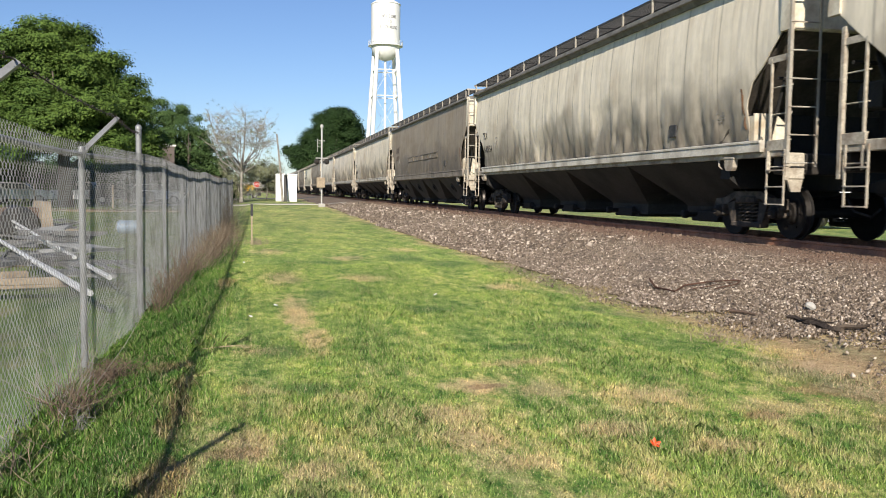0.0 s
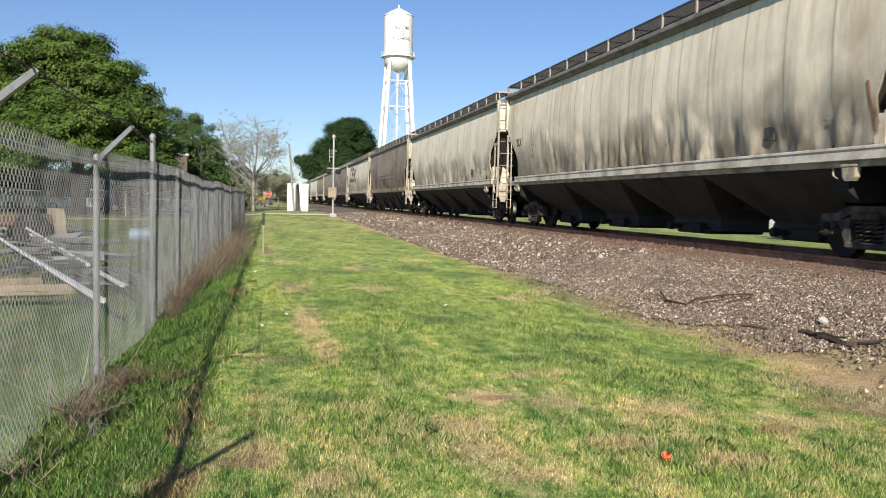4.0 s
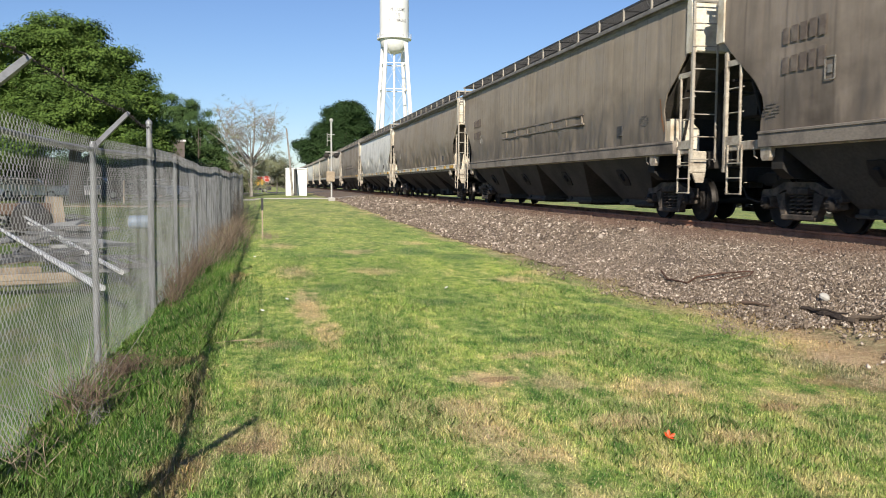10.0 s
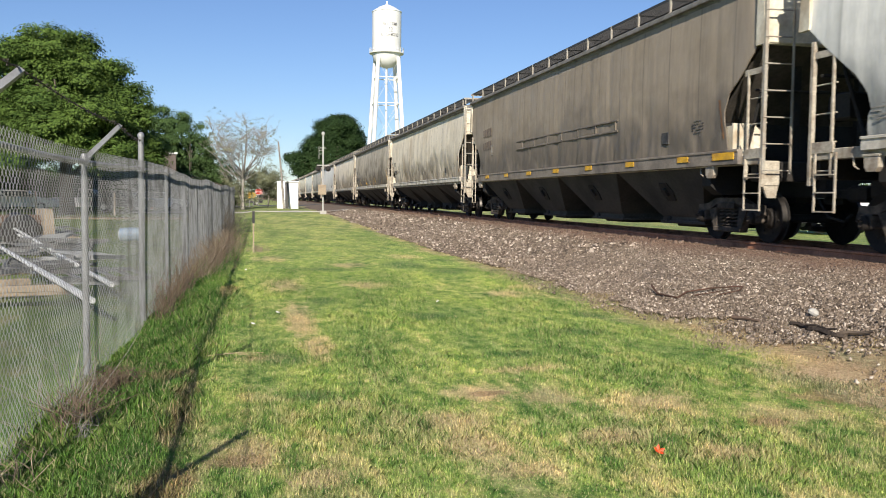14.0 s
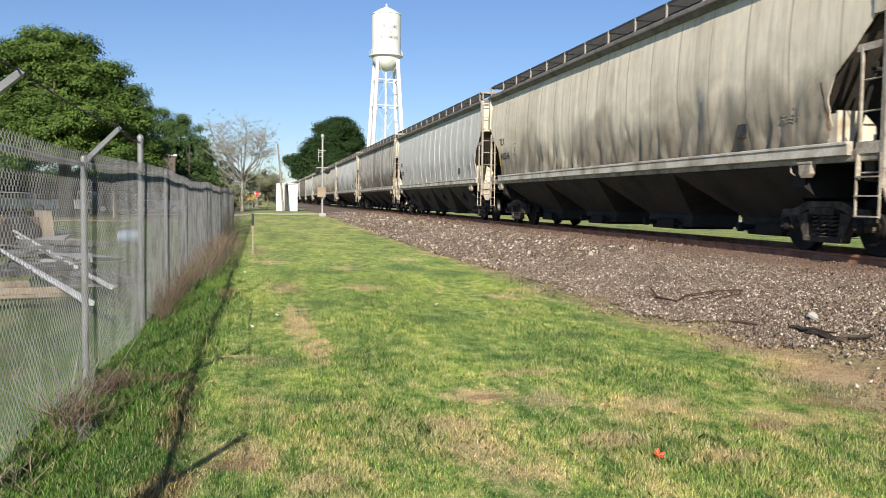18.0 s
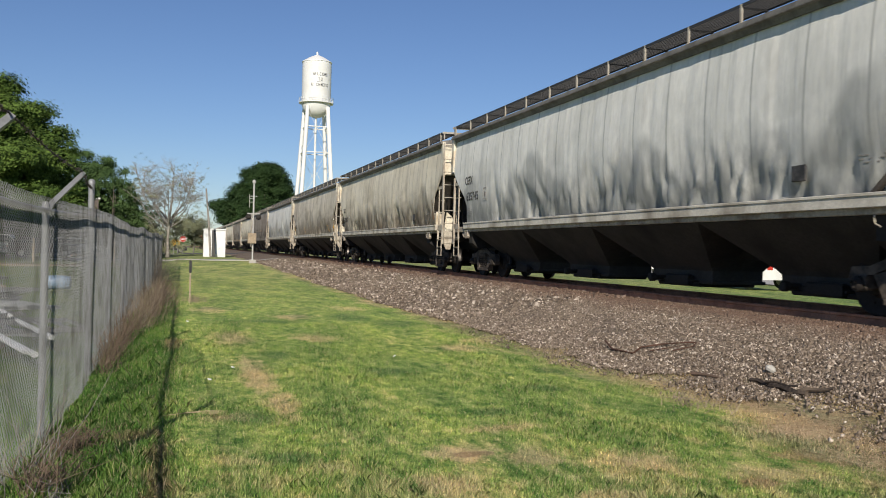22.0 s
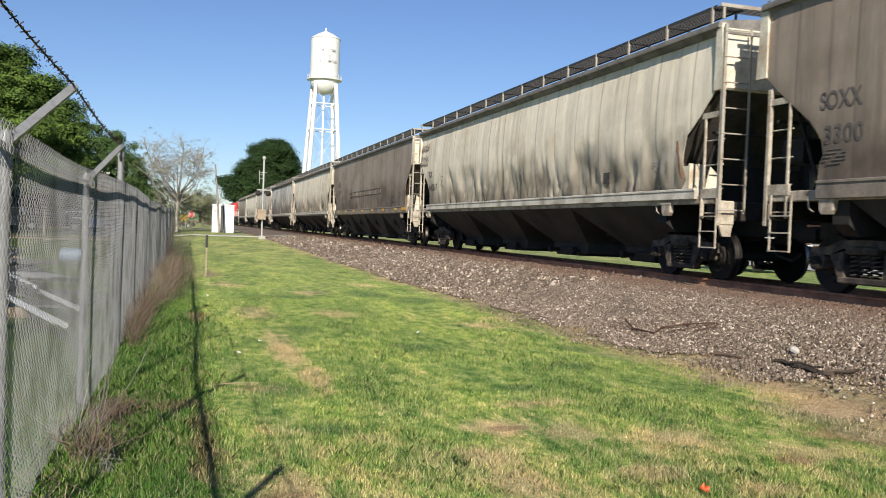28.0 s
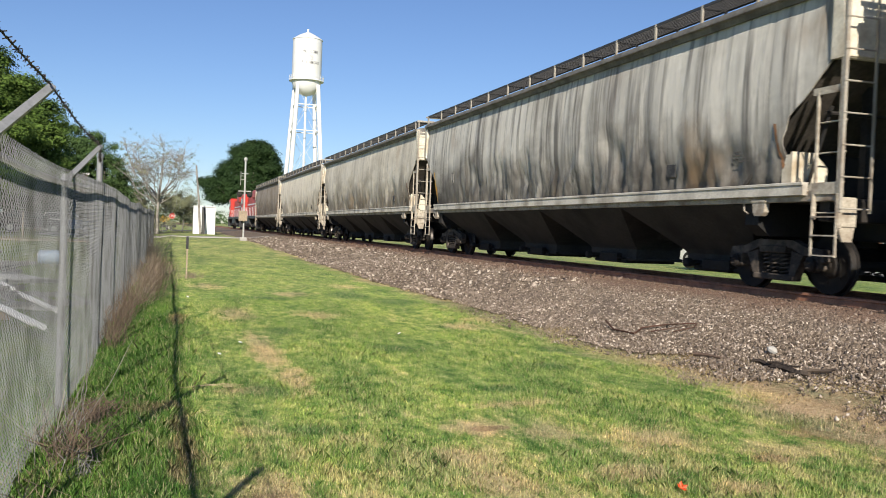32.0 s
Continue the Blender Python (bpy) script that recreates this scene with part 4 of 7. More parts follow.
def slope_data():
    m = Mesh()
    m.hexa([(-1.5, 7.75, 1.55), (1.5, 7.75, 1.55), (1.5, 7.85, 1.55), (-1.5, 7.85, 1.55), (-1.5, 9.80, 3.36), (1.5, 9.80, 3.36), (1.5, 9.90, 3.36), (-1.5, 9.90, 3.36)])
    return m.data("slope_sheet", M["slope"])


def end_frame_data():
    """End platform, cross beam, centre posts and bolster gussets."""
    m = Mesh()
    m.box(-1.5, 1.5, 9.62, 9.82, 1.08, 1.42, bev=0.02)
    m.box(-1.45, 1.45, 8.3, 9.62, 1.38, 1.44, bev=0.01)
    m.box(-0.32, 0.32, 7.3, 10.0, 0.82, 1.3, bev=0.02)
    for s in (-1, 1):
        m.prism([(s * 1.52, 1.42), (s * 1.52, 1.02), (s * 1.30, 0.86), (s * 0.4, 0.86), (s * 0.4, 1.42)], "y", 8.02, 8.34)
        m.box(s * 0.62 - 0.06, s * 0.62 + 0.06, 9.45, 9.57, 1.44, 3.3, bev=0.015)
        m.tube([(s * 1.2, 8.95, 1.46), (s * 1.25, 9.5, 2.75)], 0.03, 6)
    m.tube([(-1.5, 9.66, 2.62), (1.5, 9.66, 2.62)], 0.028, 6)
    # added dark plate: closes the see-through opening, standing in for shade inside the end
    m.box(-1.42, 1.42, 8.5, 8.54, 1.44, 2.3)
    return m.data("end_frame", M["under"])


def shear_plate_data():
    """Cream upright plate over the bolster, behind the opening in the side."""
    m = Mesh()
    m.prism([(-1.50, 1.44), (-0.85, 1.44), (-0.85, 1.9), (-1.1, 2.12), (-1.50, 2.12)], "y", 8.98, 9.02)
    m.box(-1.50, -1.44, 8.80, 8.98, 1.44, 2.08)
    m.box(-1.2, -1.14, 9.02, 9.10, 1.44, 1.95)
    return m.data("shear_plate", M["cream"])


def jacking_pad_data():
    """Bracket under the sill over the truck, with a bent rod beside it."""
    m = Mesh()
    m.prism([(-0.15, 1.40), (0.15, 1.40), (0.13, 1.22), (0.08, 1.16), (-0.08, 1.16), (-0.13, 1.22)], "x", -0.05, 0.04)
    m.box(-0.06, 0.05, -0.17, 0.17, 1.36, 1.40, bev=0.008)
    m.tube([(0, 0.42, 1.4), (0, 0.40, 1.25), (0, 0.30, 1.2)], 0.012, 5)
    return m.data("jacking_pad", M["ladder"])


def end_sill_plate_data():
    m = Mesh()
    m.box(-1.50, -1.22, 9.94, 10.02, 1.0, 1.42, bev=0.015)
    m.prism([(-1.50, 1.0), (-1.22, 1.0), (-1.26, 0.80), (-1.42, 0.80)], "y", 9.96, 10.0)
    return m.data("end_sill_plate", M["ladder"])


def side_ladder_data(post, thin, top):
    """Broad corner post, thin inner stile, rungs between and two steps under the sill; along y from the post."""
    m = Mesh()
    m.box(-0.03, 0.03, -0.033, 0.033, 0.98, top, bev=0.008)
    m.box(-0.018, 0.018, thin - 0.017, thin + 0.017, 1.1, 2.92, bev=0.005)
    m.box(-0.012, 0.012, min(thin - 0.1, 0.05), max(thin + 0.1, 0.05), 2.86, 2.96)
    for z in (2.47, 2.04, 1.62, 1.20):
        m.tube([(0.045, min(thin, 0) - 0.03, z), (0.045, max(thin, 0) + 0.03, z)], 0.013, 6)
    m.box(-0.02, 0.02, min(thin, 0) - 0.05, max(thin, 0) + 0.05, 1.46, 1.62)
    # steps, set a little inboard along the car
    q = post
    for y in (q, q + thin):
        m.box(-0.045, -0.02, y - 0.013, y + 0.013, 0.58, 1.46, bev=0.004)
    for z in (0.60, 0.88, 1.14):
        m.box(-0.06, -0.01, min(q, q + thin), max(q, q + thin), z - 0.010, z + 0.010)
    return m.data("side_ladder", M["ladder"], 35)


def end_ladder_data():
    """Rungs across the end from the corner post, with a thin inner stile."""
    m = Mesh()
    for k in range(8):
        z = 4.30 - 0.435 * k
        m.tube([(-1.62, 10.13, z), (-1.10, 10.13, z)], 0.013, 6)
    m.box(-1.115, -1.085, 10.115, 10.145, 1.2, 4.36)
    m.box(-1.615, -1.565, 10.085, 10.13, 1.2, 4.42)
    return m.data("end_ladder", M["bracket"], 35)


def coupler_data():
    m = Mesh()
    m.box(-0.075, 0.075, 9.7, 10.36, 0.80, 0.96, bev=0.02)
    m.box(-0.16, 0.14, 10.30, 10.56, 0.74, 1.02, bev=0.05)
    m.box(-0.14, 0.14, 9.72, 9.84, 0.70, 1.04, bev=0.02)
    m.tube([(0.3, 9.8, 0.78), (0.34, 10.1, 0.5), (0.3, 10.45, 0.42), (0.22, 10.55, 0.55)], 0.022, 6)
    return m.data("coupler", M["under"], 35)


def sill_data(s, kind):
    """One side sill: a channel with a flange along its top."""
    low = 1.45 if kind == "curved" else 1.38
    prof = [(1.565, low), (1.648, low), (1.655, low + 0.008), (1.655, 1.596), (1.672, 1.602), (1.672, 1.634), (1.665, 1.642), (1.565, 1.642)]
    return Mesh().prism([(s * x, z) for x, z in prof], "y", -9.45, 8.55)


def inner_sill_data(s):
    return Mesh().box(s * 1.53 - 0.05, s * 1.53 + 0.04, -10.0, 9.75, 1.36, 1.52, bev=0.012)


DEFAULT = dict(kind="curved", paint="pale", sill="sill", mark="", number="", size=0.33, buckle=1.0, up=0.0, marks="")


def hopper(label, seed, **opts):
    o = dict(DEFAULT, **opts)
    kind = o["kind"]
    paint = M[o["paint"]]
    car = empty("hopper_car", label, "freight car", "cars of the goods train")
    buckle = o["buckle"] * (0.45 if kind == "straight" else 1.0)
    knocks = dents(seed)
    def skin(y, z):
        return skin_x(kind, y, z, seed, buckle, knocks)
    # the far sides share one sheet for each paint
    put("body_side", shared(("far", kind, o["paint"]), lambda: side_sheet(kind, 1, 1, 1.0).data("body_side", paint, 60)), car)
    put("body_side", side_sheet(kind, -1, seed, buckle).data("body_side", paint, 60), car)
    put("roof", shared("roof", lambda: roof_data().data("roof", M["roofing"], 35)), car)
    for s in (0, 180):
        b = put("running_board", shared("walk", walkway_data), car, pose(0, 0, 0, 0, 0, s), "dark steel grating walkway")
        for k in range(14 if s else 7):
            put("bracket", shared("brk", bracket_data), b, pose(0, -9.7 + (1.492 if s else 3.2) * k, 0))
            if s:
                put("bracket_arm", shared("arm", arm_data), b, pose(0, -9.7 + 1.492 * k, 0))
        put("end_panel", shared("endp", lambda: end_panel_data().data("end_panel", M["cream"])), car, pose(0, 0, 0, 0, 0, s), "cream-painted end sheet")
        put("slope_sheet", shared("slope", slope_data), car, pose(0, 0, 0, 0, 0, s))
        put("end_frame", shared("endf", end_frame_data), car, pose(0, 0, 0, 0, 0, s))
        put("coupler", shared("coupler", coupler_data), car, pose(0, 0, 0, 0, 0, s))
        x = put("end_crossover", shared("xover", crossover_data), car, pose(0, 0, 0, 0, 0, s))
        put("crossover_frame", shared("xframe", crossover_frame_data), x)
        put("side_ladder", shared("lad-", lambda: side_ladder_data(0.0, 0.47, 3.34)), car, pose(-1.58, -10.08, 0) if s else pose(1.58, 10.08, 0, 0, 0, 180), "cream ladder with broad corner post")
        put("side_ladder", shared("lad+", lambda: side_ladder_data(-0.15, -0.47, 3.12)), car, pose(-1.58, 9.74, 0) if s else pose(1.58, -9.74, 0, 0, 0, 180), "cream ladder with broad corner post")
    flip = Matrix.Diagonal((1, -1, 1, 1))
    for name, key, make in (("shear_plate", "shear", shear_plate_data), ("end_sill_plate", "esill", end_sill_plate_data), ("end_ladder", "endlad", end_ladder_data)):
        put(name, shared(key, make), car, flip)
    for s in (-1, 1):
        put("side_sill", shared(("sill", o["sill"], s, kind), lambda: sill_data(s, kind).data("side_sill", M[o["sill"]])), car)
        put("inner_sill", shared(("isill", s), lambda: inner_sill_data(s).data("inner_sill", M["ladder"])), car)
    for x in (-1.57, 1.57):
        for y in (-8.45, 8.38):
            put("jacking_pad", shared("pad", jacking_pad_data), car, pose(x, y, 0, 0, 0, 0 if x < 0 else 180))
    put("brake_wheel", shared("bwheel", lambda: Mesh().lathe([(0.02, -0.02), (0.20, -0.02), (0.22, 0.0), (0.20, 0.02), (0.02, 0.02)], 16, "y", (-0.85, 10.1, 2.2)).box(-1.05, -0.65, 9.6, 10.08, 2.0, 2.4, bev=0.03).data("brake_wheel", M["under"], 40)), car)
    put("brake_cylinder", shared("bcyl", lambda: Mesh().lathe([(0.1, -0.35), (0.17, -0.32), (0.17, 0.32), (0.1, 0.35)], 14, "y", (0.55, 8.6, 1.62)).data("brake_cylinder", M["under"], 40)), car)
    edges = [-8.08, -4.04, 0, 4.04, 8.08]
    bays = "straight" if "ribs" in o["marks"] else kind
    for a, b in zip(edges[:-1], edges[1:]):
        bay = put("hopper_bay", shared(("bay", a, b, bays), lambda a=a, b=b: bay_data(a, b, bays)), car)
        put("outlet_gate", shared("gate", outlet_data), bay, pose(0, (a + b) / 2, 0))
        if bays == "straight":
            put("vibrator_socket", shared("vib", vibrator_data), bay, pose(-1.24, (a + b) / 2, 0.95, 0, -33, 0))
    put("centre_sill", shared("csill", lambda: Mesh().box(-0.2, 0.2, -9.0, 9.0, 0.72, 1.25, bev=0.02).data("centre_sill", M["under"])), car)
    for y in (-8.2, 8.2):
        tr = put("truck", shared("bolster", bolster_data), car, pose(0, y, 0), "four-wheel truck with cast side frames")
        for x in (-1.02, 1.02):
            put("side_frame", shared("frame", side_frame_data), tr, pose(x, 0, 0))
            put("spring_nest", shared("spring", spring_data), tr, pose(x, 0, 0))
            for w in (-0.89, 0.89):
                put("bearing_cap", shared("bcap", bearing_data), tr, pose(x * 1.115, w, 0.447, 0, 0, 0 if x < 0 else 180))
        for k, w in enumerate((-0.89, 0.89)):
            ws = put("wheelset", shared("wheel", wheel_data), tr, pose(0, w, 0.447))
            WHEELS[k].append(ws)
    # writing near the leading end
    ink = M["ink"] if o["paint"] not in ("brown", "taupe", "dark") else M["ink_faded"]
    if o["mark"]:
        stencil("reporting_mark", o["mark"], o["size"], ink, car, 8.61, 2.66 + o["up"], 0.80, skin)
        if o["number"]:
            stencil("car_number", o["number"], o["size"], ink, car, 8.50, 2.17 + o["up"], 1.0, skin)
    bars = shared(("bars", ink.name), lambda: bars_data().data("data_panel", M["ink_faint"] if ink is M["ink"] else ink))
    for y, z in ((8.05, 1.83), (-8.15, 2.0)):
        tagged(put("data_panel", bars, car, pose(-skin(y + 0.25, z + 0.12) - 0.008, y, z)), kind="stuff")
    put("placard_frame", shared("plc", lambda: placard_data().data("placard_frame", M["ink_faint"])), car, pose(-skin(6.78, 2.45) - 0.012, 6.78, 2.30))
    y = -6.6 + (seed % 3) * 0.4
    put("defect_card_board", shared("card", lambda: Mesh().box(-0.02, 0.01, -0.14, 0.14, 0, 0.24, bev=0.01).data("defect_card_board", M["ink"])), car, pose(-skin(y, 2.0) - 0.01, y, 1.88))
    return car


def bearing_data():
    """Round bearing adapter and end cap outside the frame."""
    m = Mesh()
    m.lathe([(0.02, -0.06), (0.06, -0.06), (0.07, -0.05), (0.085, -0.04), (0.105, -0.03), (0.105, 0.05)], 16, "x")
    for a in (30, 150, 270):
        c, q = 0.05 * math.cos(radians(a)), 0.05 * math.sin(radians(a))
        m.tube([(-0.095, c, q), (-0.06, c, q)], 0.014, 6)
    return m.data("bearing_cap", M["wheel"], 40)


def bars_data():
    m = Mesh()
    for r in range(5):
        for k in range(5):
            if (r * 5 + k * 3) % 4:
                m.box(-0.006, 0.0, k * 0.095, k * 0.095 + 0.08, 0.24 - r * 0.05, 0.258 - r * 0.05)
    return m


def placard_data():
    m = Mesh()
    for a, b, c, d in ((-0.12, 0.12, 0, 0.014), (-0.12, 0.12, 0.326, 0.34), (-0.12, -0.106, 0, 0.34), (0.106, 0.12, 0, 0.34)):
        m.box(-0.01, 0.0, a, b, c, d)
    m.box(-0.008, 0.0, -0.05, 0.05, 0.1, 0.22)
    return m


WHEELS = [[], []]
CARS = []      # the train from its front: (thing, distance of its leading end behind the first)
CONSIST = [
    ("pale grey hopper car with sooty lower side, on the track", dict(paint="pale")),
    ("pale grey hopper car with dark grime and black lettering", dict(paint="pale", mark="TILX", number="640154")),
    ("brown-grey straight-sided hopper car with raised strips", dict(kind="straight", paint="taupe", sill="sill_brown", marks="strips")),
    ("pale grey hopper car with rust-stained upper side", dict(paint="pale", mark="TILX", number="638636")),
    ("light grey hopper car with long dirty streaks", dict(paint="pale", mark="TILX")),
    ("chalky white hopper car with light streaks", dict(paint="white")),
    ("dark brown hopper car with small yellow reflectors", dict(kind="straight", paint="brown", sill="sill_brown", marks="strips yellow")),
    ("chalky white hopper car with large black spray-painted letters", dict(paint="white", mark="TILX", number="638937", buckle=0.5, marks="tag")),
    ("brown-grey hopper car with a dark diagonal stain", dict(kind="straight", paint="brown", sill="sill_brown", marks="strips")),
    ("taupe-grey straight-sided hopper car with raised strips", dict(kind="straight", paint="taupe", sill="sill_brown", marks="strips")),
    ("taupe curved-sided hopper car with clean dark seams", dict(paint="taupe", sill="sill", mark="CITX", number="700768", marks="yellow")),
    ("bluish white hopper car with buckled side sheets", dict(paint="blue", buckle=1.7, marks="yellow")),
    ("brown-grey hopper car with a row of yellow reflectors", dict(kind="straight", paint="taupe", sill="sill_brown", marks="strips yellow")),
    ("pale grey hopper car with black lettering", dict(paint="pale", mark="TILX", number="638887")),
    ("warm grey hopper car with orange-yellow drip marks", dict(paint="umber", mark="TILX", number="640046", marks="drips4")),
    ("pale grey hopper car with black lettering and a yellow end stripe", dict(paint="pale", mark="TILX", number="640346", marks="drips1")),
    ("bluish grey ribbed hopper car with clean side", dict(paint="clean", buckle=0.5, mark="TILX", number="66870", marks="ribs")),
    ("soot-streaked dark grey hopper car with yellow drip marks", dict(paint="dark", mark="TILX", number="640", marks="drips")),
    ("light grey hopper car with large clear lettering", dict(paint="blue", mark="CEFX", number="635745", size=0.35, up=0.16, buckle=1.3)),
    ("pale grey hopper car with sooty buckled lower side", dict(paint="sooty", mark="TILX", number="639067", buckle=1.4)),
    ("warm grey hopper car with rusty yellow drips", dict(paint="warm", marks="drips", mark="TILX", number="640353")),
    ("bluish white hopper car with sooty lower edge", dict(paint="blue", buckle=1.2)),
    ("dark brown straight-sided hopper car with faded lettering", dict(kind="straight", paint="brown", sill="sill_brown", mark="SOXX", number="3300", size=0.36, marks="strips named")),
    ("pale grey hopper car with a brown painted scrawl", dict(paint="pale", mark="TILX", number="640317", marks="scrawl", buckle=1.4)),
    ("brown-grey hopper car with bright yellow reflectors", dict(kind="straight", paint="brown", sill="sill_brown", marks="strips yellow")),
    ("light grey hopper car with dark streaks", dict(paint="pale", buckle=1.3)),
    ("soot-streaked dark hopper car with yellow end stripe", dict(paint="dark", marks="drips1", buckle=1.3)),
    ("sooty grey hopper car with light upper side", dict(paint="warm")),
    ("chalky white hopper car behind the sooty ones", dict(paint="white")),
    ("brownish grey hopper car next to the locomotive", dict(paint="taupe")),
]


def ribbon(y_of, z0, z1, width, skin):
    """A narrow painted or rusty stripe that runs up the side sheet."""
    m = Mesh()
    n = 12
    rows = []
    for k in range(n + 1):
        z = z0 + (z1 - z0) * k / n
        y = y_of(k / n)
        w = width * (0.75 + 0.5 * noise.noise((k * 0.9, y * 3.1, 2.0)))
        rows.append([(-skin(y + q * w, z) - 0.012, y + q * w, z) for q in (0.5, 0.0, -0.5)])
    m.grid(rows)
    m.grid([[(x + 0.02, a, b) for x, a, b in r] for r in rows])
    return m


def extras(car, o, seed):
    o = dict(DEFAULT, **o)
    marks, kind = o["marks"], o["kind"]
    buckle = o["buckle"] * (0.45 if kind == "straight" else 1.0)
    knocks = dents(seed)
    def skin(y, z):
        return skin_x(kind, y, z, seed, buckle, knocks)
    if "strips" in marks:
        bar = shared(("strip", o["paint"]), lambda: Mesh().box(-0.016, 0.03, -4.2, 3.8, 0, 0.05, bev=0.012).data("raised_strip", M[o["paint"]]))
        rise = shared(("rise", o["paint"]), lambda: Mesh().box(-0.014, 0.03, 0, 0.05, 0, 0.19, bev=0.01).data("upright_strip", M[o["paint"]]))
        for z in (2.55, 2.31):
            put("raised_strip", bar, car, pose(-half_width(z, kind), 0, z))
        for k in range(7):
            put("upright_strip", rise, car, pose(-half_width(2.5, kind), -4.1 + 1.22 * k, 2.36))
        if "named" not in marks:
            def blocks():
                q = Mesh()
                for k in range(5):
                    q.box(-0.003, 0.0, -0.55 + 0.23 * k, -0.55 + 0.23 * k + 0.17, 0.01 * (k % 2), 0.30 - 0.012 * k, bev=0.001)
                return q.data("painted_out_mark", M["ghost"])
            for z in (2.98, 2.52):
                put("painted_out_mark", shared("oldmark", blocks), car, pose(-half_width(z, kind) - 0.016, 7.45, z))
    if "ribs" in marks:
        # upright stiffeners that follow the curve of the side
        zs = [1.64 + 0.24 * k for k in range(12)]
        def rib():
            q = Mesh()
            q.grid([[(-half_width(z, kind) + 0.01, -0.05, z), (-half_width(z, kind) - 0.007, -0.03, z), (-half_width(z, kind) - 0.007, 0.03, z), (-half_width(z, kind) + 0.01, 0.05, z)] for z in zs])
            return q.data("side_rib", M["clean"], 30)
        for k in range(15):
            put("side_rib", shared("rib", rib), car, pose(0, -8.2 + 1.17 * k, 0))
    if "yellow" in marks:
        d = shared("refl", lambda: Mesh().box(-0.012, 0, -0.22, 0.22, 0, 0.11, bev=0.004).data("reflector", M["yellow"]))
        for k in range(7):
            put("reflector", d, car, pose(-1.660, -7.5 + 2.45 * k, 1.475), "yellow reflector")
        put("reflector", shared("refl_long", lambda: Mesh().box(-0.012, 0, -0.36, 0.36, 0, 0.13, bev=0.004).data("reflector", M["yellow"])), car, pose(-1.660, -8.98, 1.465), "long yellow reflector at the car's end")
    if "drips" in marks:
        lead = "drips4" not in marks
        if lead:
            put("yellow_stripe", ribbon(lambda u: 8.50 + 0.26 * u, 1.72, 2.75, 0.09, skin).data("yellow_stripe", M["yellow"]), car)
        if "drips1" not in marks:
            put("yellow_stripe", ribbon(lambda u: -8.98 + 0.2 * u, 1.72, 2.55, 0.08, skin).data("yellow_stripe", M["yellow"]), car)
            for y in ((3.4, -6.8) if lead else (6.05, 2.67, 0.02, -2.58)):
                put("yellow_stripe", ribbon(lambda u: y - 0.13 + 0.26 * u, 1.72, 2.23, 0.10, skin).data("yellow_stripe", M["yellow"]), car)
    if "tag" in marks:
        strokes = ((((5.05, 3.92), (5.5, 3.98), (6.1, 3.92), (6.65, 3.72), (6.85, 3.3), (6.88, 2.95), (6.7, 2.78), (6.0, 2.78), (5.2, 2.76)), 0.33),
                   (((3.25, 3.88), (3.9, 3.88), (4.5, 3.78), (4.62, 3.3), (4.68, 2.72), (4.0, 2.72), (3.1, 2.78)), 0.32),
                   (((4.45, 3.32), (3.9, 3.33), (3.26, 3.38)), 0.30),
                   (((2.42, 3.85), (2.48, 3.2), (2.53, 2.50)), 0.34),
                   (((0.98, 3.95), (1.5, 3.6), (2.3, 3.25)), 0.30),
                   (((2.2, 3.36), (1.7, 3.05), (1.35, 2.7), (1.0, 2.28)), 0.42))
        m = Mesh()
        for k, (pts, width) in enumerate(strokes):
            brush(m, pts, width, skin, k * 3.7)
        put("spray_letters", m.data("spray_letters", M["spray"]), car, None, "large black spray-painted letters")
    if "scrawl" in marks:
        rnd = random.Random(5)
        m = Mesh()
        for row, (top, low, n) in enumerate(((4.0, 3.64, 6), (3.56, 3.08, 7))):
            for k in range(n):
                y = 9.74 - 0.93 * k / (n - 1)
                q = rnd.uniform(0.03, 0.10)
                brush(m, [(y - q, top - rnd.uniform(0, 0.08)), (y + 0.03, (top + low) / 2), (y + 0.5 * q, low + rnd.uniform(0, 0.08)), (y - 0.08, low + 0.1), (y - 0.11 - q, (top + low) / 2 + 0.06)], rnd.uniform(0.035, 0.06), skin, k + 7.0 * row)
        put("paint_scrawl", m.data("paint_scrawl", M["ghost"]), car, None, "brown illegible spray-painted scrawl")
    # rust runs beside the rear opening
    put("rust_run", ribbon(lambda u: -8.86 + 0.14 * u, 1.85, 2.55, 0.065, skin).data("rust_run", M["rust"]), car)


for i, (label, opts) in enumerate(CONSIST):
    car = hopper(label, i + 3, **opts)
    extras(car, opts, i + 3)
    CARS.append((car, (i - 1) * PITCH + PITCH / 2))


